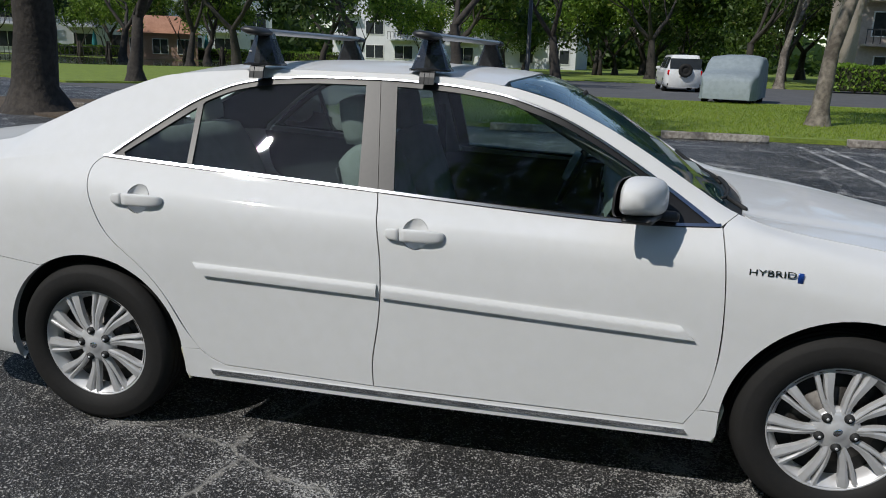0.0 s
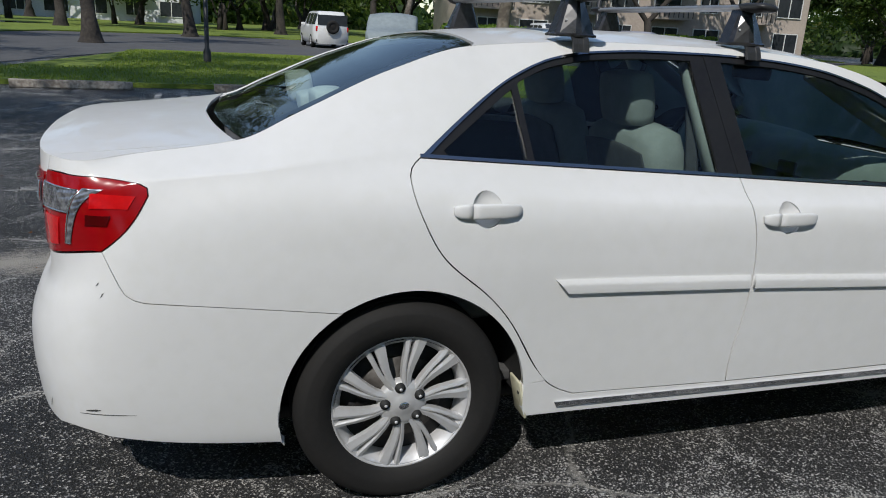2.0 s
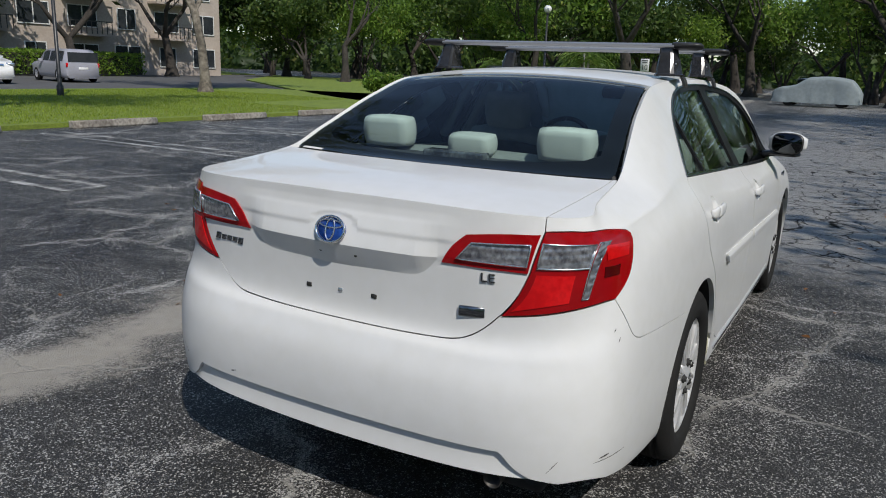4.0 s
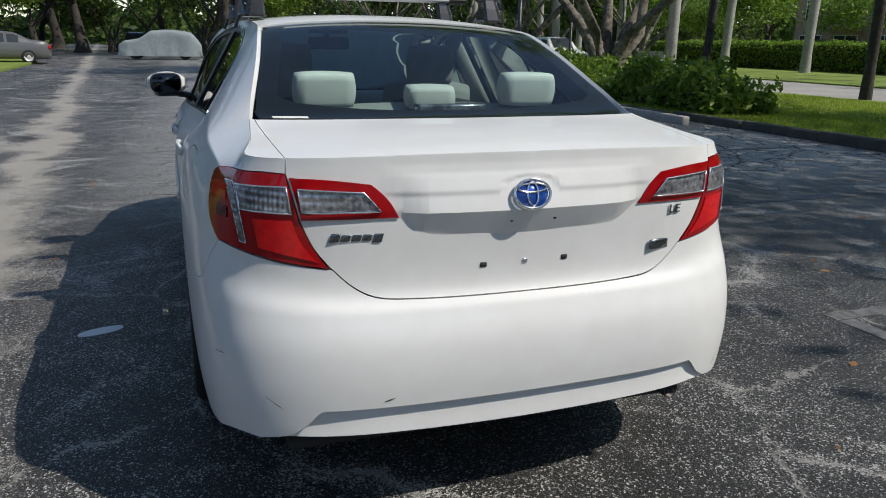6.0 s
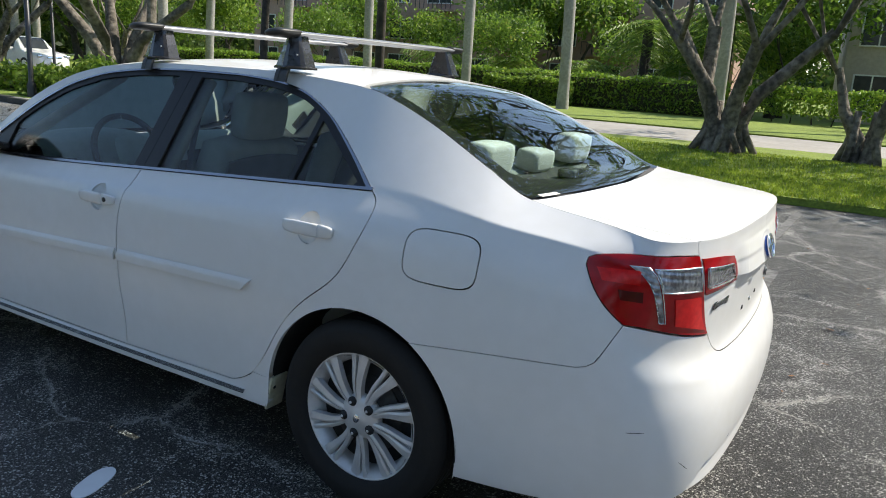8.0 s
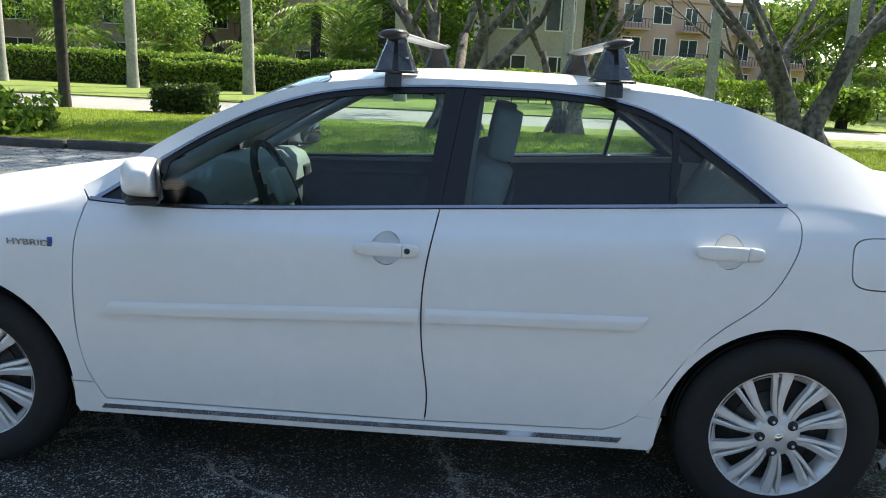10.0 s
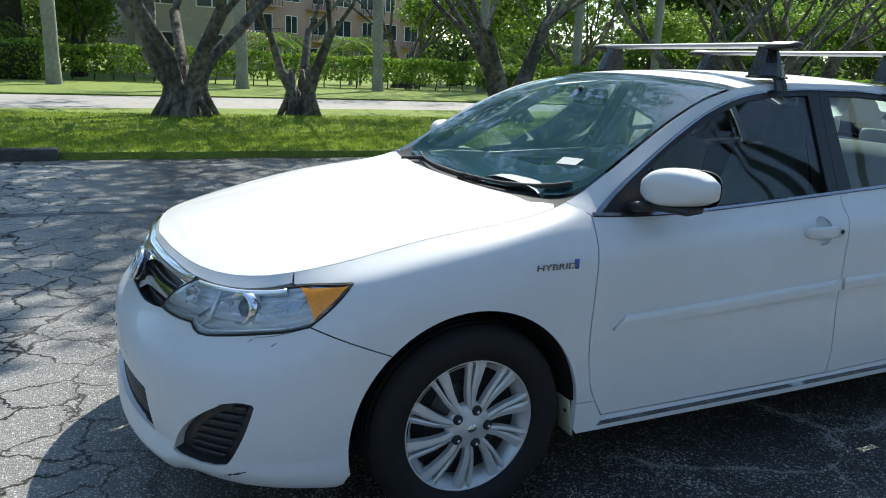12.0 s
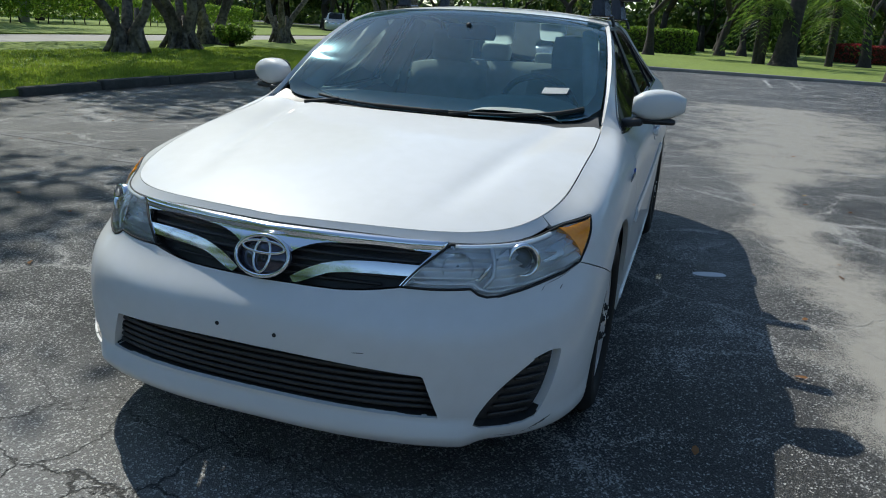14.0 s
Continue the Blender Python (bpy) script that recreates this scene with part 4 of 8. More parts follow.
def tidy(outline, scale):
    p = np.array(outline, float) * scale
    keep = [0]
    for i in range(1, len(p)):
        if np.hypot(*(p[i] - p[keep[-1]])) > 2e-3 and (i < len(p) - 3 or np.hypot(*(p[i] - p[0])) > 2e-3):
            keep.append(i)
    return p[keep]


def skin(outline, holes=(), surf=uv_band, lift=0.0, lip=.014, gap=.0018, grid=(.03, .1), scale=(1, .2), bulge=None, hole_gap=None):
    """Vertices, faces and normals of a panel: an outline cut out of a surface, with its edge turned in."""
    from_cdt = geometry.delaunay_2d_cdt
    scale = np.array(scale)
    loops = [tidy(outline, scale)] + [tidy(h, scale) for h in holes]
    lo, hi = loops[0].min(0), loops[0].max(0)
    gx, gy = np.array(grid) * scale
    n = np.maximum(((hi - lo) / (gx, gy)).astype(int), 1)
    g = np.stack(np.meshgrid(lo[0] + gx * (np.arange(n[0]) + .5), lo[1] + gy * (np.arange(n[1]) + .5)), -1).reshape(-1, 2)
    g[:, 0] += (np.arange(len(g)) // n[0] % 2) * gx * .25
    if len(g):
        g = g[inside(g, loops[0]) & clear_of(g, loops[0], .35 * min(gx, gy))]
        for h in loops[1:]:
            if len(g):
                g = g[~inside(g, h) & clear_of(g, h, .35 * min(gx, gy))]
    pts, edges, rings = [], [], []
    for loop in loops:
        k = len(pts)
        pts += [Vector(p) for p in loop]
        ids = list(range(k, k + len(loop)))
        edges += list(zip(ids, ids[1:] + ids[:1]))
        rings.append(ids)
    pts += [Vector(p) for p in g]
    v2, e2, f2, ov, oe, of = from_cdt(pts, edges, [], 0, 1e-6)
    q = np.array([tuple(v) for v in v2])
    f = np.array([t for t in f2 if len(t) == 3])
    c = q[f].mean(1)
    ok = inside(c, loops[0])
    for h in loops[1:]:
        ok &= ~inside(c, h)
    f = f[ok]
    back = {}
    for new_i, olds in enumerate(ov):
        for o in olds:
            back[o] = new_i
    uv = q / scale
    p = surf(uv[:, 0], uv[:, 1])
    e = np.array([1e-3, 4e-3]) if surf is uv_band else np.array([2e-3, 2e-3])
    tu = surf(uv[:, 0] + e[0], uv[:, 1]) - surf(uv[:, 0] - e[0], uv[:, 1])
    tv = surf(uv[:, 0], uv[:, 1] + e[1]) - surf(uv[:, 0], uv[:, 1] - e[1])
    nrm = np.cross(tv, tu) if surf is uv_band else np.cross(tu, tv)
    nrm /= np.linalg.norm(nrm, axis=1, keepdims=True) + 1e-12
    # Outward is away from the middle of the car.
    away = p - np.array([np.clip(p[:, 0].mean(), 0, 2.7), 0, .5])
    if (nrm * away).sum() < 0:
        nrm = -nrm
    fn = np.cross(p[f[:, 1]] - p[f[:, 0]], p[f[:, 2]] - p[f[:, 0]])
    f[(fn * nrm[f[:, 0]]).sum(1) < 0] = f[(fn * nrm[f[:, 0]]).sum(1) < 0][:, ::-1]
    p = p + nrm * (lift if bulge is None else (lift + bulge(uv))[:, None])
    if bulge is not None:
        fn = np.cross(p[f[:, 1]] - p[f[:, 0]], p[f[:, 2]] - p[f[:, 0]])
        nrm = np.zeros_like(p)
        for k in range(3):
            np.add.at(nrm, f[:, k], fn)
        nrm /= np.linalg.norm(nrm, axis=1, keepdims=True) + 1e-12
    verts, faces, normals = [p], [f], [nrm]
    count = len(p)
    quads = []
    mids, near = np.zeros_like(p), np.zeros(len(p))
    for k in range(3):
        np.add.at(mids, f[:, k], p[f].mean(1))
        np.add.at(near, f[:, k], 1)
    mids = np.where(near[:, None] > 0, mids / np.maximum(near, 1)[:, None], p)
    for ring in rings:
        ids = [back[i] for i in ring if i in back]
        ids = [a for a, b in zip(ids, ids[1:] + ids[:1]) if a != b]
        b0 = p[ids]
        d = np.roll(b0, -1, 0) - np.roll(b0, 1, 0)
        inw = np.cross(nrm[ids], d)
        inw /= np.linalg.norm(inw, axis=1, keepdims=True) + 1e-12
        # Towards the sheet: tested with the neighbouring triangles' middles.
        s = float(((mids[ids] - b0) * inw).sum())
        inw *= 1 if s > 0 else -1
        p[ids] = b0 + inw * (gap if hole_gap is None or ring is rings[0] else hole_gap)
        if lip:
            m = len(ids)
            verts += [p[ids], p[ids] - nrm[ids] * lip + inw * .0015]
            normals += [-inw, -inw]
            q0, q1 = verts[-2], verts[-1]
            turn = np.cross(np.roll(q0, -1, 0) - q0, q1 - q0)
            ahead_ = (turn * -inw).sum() > 0
            for k in range(m):
                a, b = count + k, count + (k + 1) % m
                quads.append((a, b, b + m, a + m) if ahead_ else (a, a + m, b + m, b))
            count += 2 * m
    verts, normals = np.concatenate(verts), np.concatenate(normals)
    return verts, [tuple(t) for t in f.tolist()] + quads, normals


def panel(name, material, parent, *sheets, label=""):
    """One mesh out of one or more sheets from skin()."""
    vs, fs, ns, k = [], [], [], 0
    for v, f, nn in sheets:
        vs.append(v)
        ns.append(nn)
        fs += [tuple(i + k for i in t) for t in f]
        k += len(v)
    ob = part(name, (np.concatenate(vs), fs), material, parent, label)
    ob.data.normals_split_custom_set_from_vertices([tuple(x) for x in np.concatenate(ns)])
    return ob


def edging(name, outline, radius, lift, material, parent, label="", closed=True, sides=6):
    """A thin round bead along an outline of the body."""
    uv = np.array(outline)
    mid = uv_band(*uv.mean(0)[:, None])[0]
    p = uv_band(uv[:, 0], uv[:, 1])
    p = p[np.r_[True, np.linalg.norm(np.diff(p, axis=0), axis=1) > .002]]
    out = mid - np.array([1.35, 0, .45])
    out = out * np.array([1 if abs(mid[0] - 1.35) > 1.6 else .15, 1, .1])
    p = p + lift * out / np.linalg.norm(out)
    pts = [Vector(q) for q in p] + ([Vector(p[0]), Vector(p[1])] if closed else [])
    bm = bmesh.new()
    tube(bm, pts, radius, sides, cap=not closed)
    return part(name, bm, material, parent, label)


# ---- the white sedan ----
car = thing("sedan_car", "white four-door hybrid sedan parked on cracked asphalt", "car")

# Lines that neighbouring panels share, as (x, z) on the flank or (y, z) on nose and tail.
DLO_TOP = [(2.338, .984), (2.13, 1.122), (1.91, 1.252), (1.735, 1.330), (1.54, 1.381), (1.325, 1.404), (1.10, 1.412), (.90, 1.412), (.69, 1.402), (.535, 1.377),
           (.388, 1.318), (.208, 1.204), (.046, 1.084)]
BELT = [(.046, 1.084), (.415, 1.062), (1.16, 1.020), (1.66, .992), (2.16, .978), (2.338, .984)]
SEAM = [(1.160, 1.020), (1.179, .917), (1.197, .790), (1.200, .677), (1.187, .519), (1.171, .397), (1.175, .303)]
DOOR_FRONT = [(2.345, .984), (2.357, .869), (2.368, .716), (2.366, .534), (2.342, .410), (2.284, .303)]
DOOR_REAR = [(.046, 1.084), (.013, 1.052), (.010, 1.010), (.043, .909), (.100, .810), (.224, .702), (.348, .560), (.423, .434), (.488, .357), (.576, .314)]
SILL_TOP = [(.576, .314), (1.175, .303), (2.284, .303)]
R_ARCH, F_ARCH = (.010, .325, .385), (2.787, .335, .393)
BUMP_R = ([(-.826, .835), (-.785, .748)], [(-.785, .748), (-.768, .722), (-.725, .704)], [(-.725, .704), (-.46, .681), (-.198, .652)])
BUMP_F = [(3.063, .622), (3.17, .665), (3.281, .708)]
LAMP_TIP = [(-.722, 1.014), (-.708, 1.008), (-.700, .997), (-.702, .985)]
LAMP_EDGE = [(-.702, .985), (-.724, .945), (-.765, .890), (-.826, .835)]


def half_panels(sgn):
    """The panels of one flank; sgn is 1 on the left and -1 on the right."""
    way = (lambda o: o) if sgn > 0 else flip
    ua, ul = u_of_x(2.40), on_band(.640, 1.035, "tail")[0]
    top_r = tail([(.640, 1.028), (.70, 1.030)]) + side([(-.90, 1.028), (-.80, 1.024), (-.722, 1.014)], LAMP_TIP)
    flank = (side(DLO_TOP[::-1]) + [(ua, 7.0)] + rim(ua, ul) + top_r + side(LAMP_EDGE)
             + side(*BUMP_R) + arch(*R_ARCH, 120, 6)[1:] + [on_band(.47, .372)] + side(DOOR_REAR[:-1][::-1]))
    squircle = lambda c: np.sign(c) * abs(c)**.5
    fuel_hole = [on_band(-.271 + .127 * squircle(math.cos(a)), .930 + .080 * squircle(math.sin(a))) for a in np.linspace(.02, 2 * math.pi + .02, 65)[:-1]]
    body = panel("body_side", paint, car, skin(way(flank), [fuel_hole] if sgn > 0 else [], lip=.02, gap=.0015))
    if sgn > 0:
        panel("fuel_door", paint, body, skin(fuel_hole, gap=.003))
    cups = {}
    for name, cx, cz in (("front_door", 1.322, .895), ("rear_door", .236, .944)):
        cups[name] = [on_band(cx + .046 * math.cos(a), cz + .051 * math.sin(a)) for a in np.linspace(0, 2 * math.pi, 25)[:-1]]
    rear_outline = side(BELT[:3]) + side(SEAM) + side(SILL_TOP[:2][::-1]) + side(DOOR_REAR[::-1])
    front_outline = side(BELT[2:]) + side(DOOR_FRONT) + side(SILL_TOP[1:][::-1]) + side(SEAM[::-1])
    doors = {}
    for name, outline in (("front_door", front_outline), ("rear_door", rear_outline)):
        doors[name] = panel(name, paint, car, skin(way(outline), [way(cups[name])], lip=.02, gap=.0025))
    for name, cx, cz in (("front_door", 1.322, .895), ("rear_door", .236, .944)):
        door = doors[name]
        mid = np.array(on_band(cx, cz))
        reach = np.abs(np.array(cups[name]) - mid).max(0)
        bowl = lambda uv, m=mid * (sgn, 1), r=reach: -.026 * np.clip(1 - (((uv - m) / r)**2).sum(1), 0, 1)**.7
        panel("handle_cup", paint, door, skin(way(cups[name]), lip=0, gap=-.0022, grid=(.012, .05), bulge=bowl))
        c = uv_band(sgn * mid[0], mid[1])[0]
        for label_, lengths in (("white body-coloured pull handle", ((-.052, .021, .0225), (-.030, .025, .023), (.045, .025, .023), (.085, .021, .0195), (.100, .014, .015), (.105, .008, .008))),
                                ("white cap behind the pull handle", ((-.107, .008, .010), (-.103, .012, .015), (-.090, .018, .020), (-.070, .020, .022), (-.0545, .021, .0225)))):
            grip = bmesh.new()
            for k, (dx, out, r) in enumerate(lengths):
                ring = [grip.verts.new((c[0] + dx, c[1] + sgn * (out - .004 + .008 * np.sign(math.cos(a)) * abs(math.cos(a))**.6), c[2] + r * np.sign(math.sin(a)) * abs(math.sin(a))**.75)) for a in np.linspace(0, 2 * math.pi, 17)[:-1]]
                if k:
                    for j in range(16):
                        grip.faces.new((last[j], last[(j + 1) % 16], ring[(j + 1) % 16], ring[j]))
                else:
                    grip.faces.new(ring)
                last = ring
            grip.faces.new(last[::-1])
            bmesh.ops.recalc_face_normals(grip, faces=grip.faces)
            part("handle", grip, paint, door, label_)
        if sgn > 0 and name == "front_door":
            lock = bmesh.new()
            lathe(lock, [(0.0001, .004), (.009, .004), (.010, 0)], Matrix.Translation((c[0] - .070, c[1] + .023, c[2])) @ Matrix.Rotation(-math.pi / 2, 4, "X"), 16)
            part("lock_cylinder", lock, dark_trim, door)
    # Bump strips.
    def strip(x0, x1, za, zb, slant_front, slant_rear):
        h = .048
        return side([(x0 + slant_rear, za - h / 2), (x0, za + h / 2)], [(x0, za + h / 2), (x1 - .001, zb + h / 2)], [(x1, zb + h / 2), (x1 + slant_front, zb - h / 2)],
                    [(x1 + slant_front, zb - h / 2), (x0 + slant_rear, za - h / 2)])
    def rounded_strip(x0, x1, za, zb):
        def drop(uv):
            p = uv_band(uv[:, 0], uv[:, 1])
            off = p[:, 2] - np.interp(p[:, 0], [x0, x1], [za, zb])
            return -.009 * np.clip((off - .010) / .013, 0, 1) - .0015 * np.clip((-off - .021) / .003, 0, 1)
        return drop
    panel("bump_strip", paint, doors["rear_door"], skin(way(strip(.466, 1.188, .701, .684, 0, .045)), lift=.014, lip=.012, gap=.001, grid=(.04, .022), bulge=rounded_strip(.466, 1.188, .701, .684)), label="white plastic bump strip")
    panel("bump_strip", paint, doors["front_door"], skin(way(strip(1.206, 2.236, .683, .640, .050, 0)), lift=.014, lip=.012, gap=.001, grid=(.04, .022), bulge=rounded_strip(1.206, 2.236, .683, .640)), label="white plastic bump strip")
    # Windows: a dark frame with the glass set back, a bright line round it.
    low = lambda x: float(np.interp(x, [p[0] for p in BELT], [p[1] for p in BELT]))
    top = pchip([p[0] for p in DLO_TOP], [p[1] for p in DLO_TOP])
    tl = lambda a, b, inset, n=24: [(x, float(top(x)) - inset) for x in np.linspace(a, b, n)]
    glass_f = side(tl(1.172, 1.62, .025, 9), tl(1.64, 2.055, .029, 9), [(2.085, 1.115), (2.11, .988)], [(2.11, .988), (1.218, 1.026)], [(1.218, 1.026), (1.172, float(top(1.172)) - .025)])
    glass_r = side(tl(.404, 1.048, .025), [(1.048, float(top(1.048)) - .025), (1.082, 1.034)], [(1.082, 1.034), (.417, 1.068)], [(.417, 1.068), (.398, 1.292)])
    glass_q = side([(.374, 1.278), (.124, 1.104)], [(.124, 1.104), (.140, 1.086)], [(.140, 1.086), (.392, 1.072)], [(.394, 1.072), (.374, 1.278)])
    seam_top = [(1.160, 1.020), (1.103, 1.411)]
    frame_f = side(tl(1.106, 2.338, .002, 40)) + side(BELT[2:][::-1]) + side(seam_top)
    frame_r = side(tl(.046, 1.100, .002, 40)) + side(seam_top[::-1]) + side(BELT[:3][::-1])
    panel("window_frame", window_black, doors["front_door"], skin(way(frame_f), [way(glass_f)], lift=-.003, lip=.012, gap=.001), label="satin black window frame and pillar")
    panel("window_frame", window_black, doors["rear_door"], skin(way(frame_r), [way(glass_r), way(glass_q)], lift=-.003, lip=.012, gap=.001), label="satin black window frame and pillar")
    for name, o, p in (("front_door", glass_f, 0), ("rear_door", glass_r, 0), ("rear_door", glass_q, 0)):
        panel("window_glass", glass, doors[name], skin(way(o), lift=-.012, lip=0, gap=-.004, grid=(.06, .15)), label="tinted side window")
    ring = side(tl(.046, 2.338, 0, 60)[::-1]) + side([(x, z + .010 * min(1, (2.30 - x) / .5, (x - .045) / .3)) for x, z in tl(.069, 2.30, .016, 60)])
    panel("window_trim", trim_metal, car, skin(way(ring), lift=.003, lip=.006, gap=0, grid=(.05, .08)), label="thin bright trim over the windows")
    belt_strip = side(BELT) + side([(x, z + .009) for x, z in BELT[::-1]])
    panel("belt_trim", trim_metal, car, skin(way(belt_strip), lift=.005, lip=.008, gap=0, grid=(.05, .05)), label="thin bright trim along the belt line")
    # Sill and its bright strip.
    sill = (side([(2.395, .362), (2.318, .362)], [(2.318, .362), (2.284, .303)], SILL_TOP[::-1]) + side([(.576, .314), (.488, .357), (.47, .372)])
            + [on_band(.394, .368)] + [on_band(.400, .27)] + side([(.41, .246), (1.4, .244), (2.38, .246)]) + [on_band(2.395, .27)])
    body_sill = panel("sill", paint, car, skin(way(sill), lip=.03))
    panel("sill_strip", chrome, body_sill, skin(way(side([(.510, .291), (2.287, .285)], [(2.30, .268), (.522, .272)])), lift=.006, lip=.008, gap=0, grid=(.06, .05)),
          label="thin dark and bright strip along the sill")
    # Front fender.
    fender = ([(ua, 7.0)] + side([(2.36, 1.00), (2.345, .984)], DOOR_FRONT[:-1], [(2.335, .395), (2.318, .362)], [(2.318, .362), (2.398, .362)]) + arch(*F_ARCH, 176, 46)
              + side(BUMP_F, [(3.281, .708), (3.215, .770), (3.157, .828)], [(3.157, .828), (3.221, .820), (3.262, .815)]) + [(1.052, 6.60)] + rim(1.049, ua))
    fen = panel("front_fender", paint, car, skin(way(fender), lip=.02))
    # Headlamp.
    lamp = (side([(3.157, .826), (3.215, .768), (3.281, .709)]) + nose([(.80, .688), (.735, .670), (.655, .651)], [(.655, .651), (.62, .652), (.585, .672)], [(.585, .672), (.50, .668), (.405, .670)],
            [(.405, .670), (.455, .730), (.492, .764)]) + [(u, min(lip_v(u) - .03, 6.53 + .25 * max(0, .85 - u))) for u in np.linspace(.585, 1.03, 20)] + side([(3.262, .812), (3.221, .816), (3.157, .824)]))
    clear = panel("headlamp", lamp_glass, car, skin(way(lamp), lift=.001, lip=.01, gap=.0055), label="clear plastic headlamp with chrome reflector")
    edging("lamp_seal", way(lamp), .0032, -.001, rubber_black, clear, "black seal round the headlamp")
    panel("reflector", lamp_bowl, clear, skin(way(lamp), lift=-.022, lip=0, gap=.003, grid=(.012, .025), bulge=lambda uv: .005 * np.sin(np.abs(uv[:, 0]) * 40 + .6) + .015 * (1 - (uv[:, 1] * 3.1) % 1)), label="stepped silver reflector")
    low_line = nose([(.80, .698), (.735, .681), (.660, .662)], [(.660, .662), (.62, .664), (.588, .684)], [(.588, .684), (.50, .680), (.425, .682)])
    edging("lower_trim", way(low_line), .0055, -.006, lamp_bowl, clear, "bright trim along the bottom of the lamp", closed=False, sides=8)
    edging("upper_trim", way([(u, min(lip_v(u) - .03, 6.53 + .25 * max(0, .85 - u)) - .11) for u in np.linspace(.60, 1.02, 20)]), .0100, -.009, lamp_bowl, clear, "bright trim along the top of the lamp", closed=False, sides=8)
    edging("divider", way(nose([(.612, .664), (.636, .700)], [(.636, .700), (.630, .745), (.612, .775)])), .0065, -.008, lamp_bowl, clear, "bright divider between the two chambers", closed=False, sides=8)
    flutes = nose([(.748, .770), (.795, .782)], [(.795, .782), (.800, .735)], [(.800, .735), (.755, .716)], [(.755, .716), (.748, .770)])
    panel("fluted_reflector", lamp_silver, clear, skin(way(flutes), lift=-.012, lip=.012, gap=.001, grid=(.004, .04), bulge=lambda uv: .0018 * np.sin(uv[:, 0] * 520)))
    amber_o = side([(3.160, .823), (3.213, .774), (3.272, .720)], [(3.272, .720), (3.292, .806)], [(3.262, .808), (3.221, .814), (3.160, .823)])
    panel("turn_signal", amber, clear, skin(way(amber_o), lift=.0025, lip=.02, gap=.0065), label="orange turn signal")
    bezel = bmesh.new()
    c, nrm = uv_band(sgn * on_band(.703, .738, "nose")[0], on_band(.703, .738, "nose")[1])[0], Vector((.86, sgn * .48, .18)).normalized()
    m = Matrix.Translation(Vector(c) - nrm * .022) @ nrm.to_track_quat("Z", "Y").to_matrix().to_4x4()
    lathe(bezel, [(.050, -.02), (.049, .018), (.043, .024), (.037, .018), (.034, -.01)], m, 40)
    part("bezel", bezel, chrome, clear, "round chrome bezel")
    lens = bmesh.new()
    lathe(lens, [(.0005, .018), (.011, .016), (.022, .010), (.031, -.004), (.034, -.012)], m, 40)
    part("projector_lens", lens, lens_glass, clear, "dark projector lens")
    fin = bmesh.new()
    a, b = uv_band(sgn * on_band(.655, .785, "nose")[0], on_band(.655, .785, "nose")[1])[0], uv_band(sgn * on_band(.600, .685, "nose")[0], on_band(.600, .685, "nose")[1])[0]
    tube(fin, [Vector(a) + Vector((-.012, 0, -.004)), (Vector(a) + Vector(b)) / 2 + Vector((-.010, 0, 0)), Vector(b) + Vector((-.010, 0, .006))], [.004, .006, .007], 8)
    tube(fin, [Vector(b) + Vector((-.010, 0, .006)), Vector(b) + Vector((-.030, -sgn * .06, .020)), Vector(b) + Vector((-.036, -sgn * .12, .010))], [.006, .004, .003], 8)
    part("divider", fin, chrome, clear)
    bowl_c = uv_band(sgn * on_band(.540, .722, "nose")[0], on_band(.540, .722, "nose")[1])[0]
    bowl_m = Matrix.Translation(Vector(bowl_c) - Vector((.020, 0, 0))) @ Vector((.92, sgn * .25, .1)).normalized().to_track_quat("Z", "Y").to_matrix().to_4x4()
    high = bmesh.new()
    lathe(high, [(.044, .010), (.042, .006), (.034, -.012), (.020, -.024), (.0004, -.028)], bowl_m, 40)
    part("high_beam_bowl", high, chrome, clear, "round chrome reflector bowl")
    bulb = bmesh.new()
    lathe(bulb, [(.0004, .004), (.006, .002), (.008, -.008), (.008, -.024)], bowl_m, 16)
    part("bulb_cap", bulb, lamp_silver, clear)
    # Tail lamp on the flank.
    tl_out = top_r + side(LAMP_EDGE) + tail([(.79, .834), (.66, .800), (.540, .780)], [(.540, .780), (.575, .83), (.612, .912)], [(.612, .912), (.640, 1.028)])
    red = panel("tail_lamp", lamp_red, car, skin(way(tl_out), lift=.003, lip=.012, gap=.002), label="red tail lamp with clear lenses")
    lens_line = tail([(.640, .996), (.757, .994)], [(.757, .994), (.750, .932)], [(.750, .932), (.630, .928)], [(.630, .926), (.640, .998)])
    panel("clear_lens", lamp_clear, red, skin(way(lens_line), lift=.005, lip=.006, gap=.002, grid=(.006, .018), bulge=lambda uv: .0013 * np.sin(uv[:, 0] * 420) + .0008 * np.sin(uv[:, 1] * 45)))
    edging("lens_frame", way(lens_line), .0026, .006, lamp_silver, red, "thin bright frame of the clear lens")
    bar_line = tail([(.761, .998), (.776, .997)], [(.776, .997), (.754, .846)], [(.754, .846), (.740, .845)], [(.740, .845), (.761, .998)])
    panel("reverse_bar", lamp_clear, red, skin(way(bar_line), lift=.006, lip=.006, gap=.001, grid=(.006, .02), bulge=lambda uv: .0012 * np.sin(uv[:, 1] * 60)), label="clear upright bar")
    edging("bar_frame", way(bar_line), .0018, .006, lamp_silver, red, "thin bright frame of the upright bar")
    panel("brake_lens", lamp_red_bright, red, skin(way(tail([(.628, .912), (.722, .914)], [(.722, .914), (.712, .834)], [(.712, .834), (.565, .797)], [(.565, .797), (.60, .84), (.628, .912)])), lift=.006, lip=.006, gap=.002, grid=(.02, .05)))
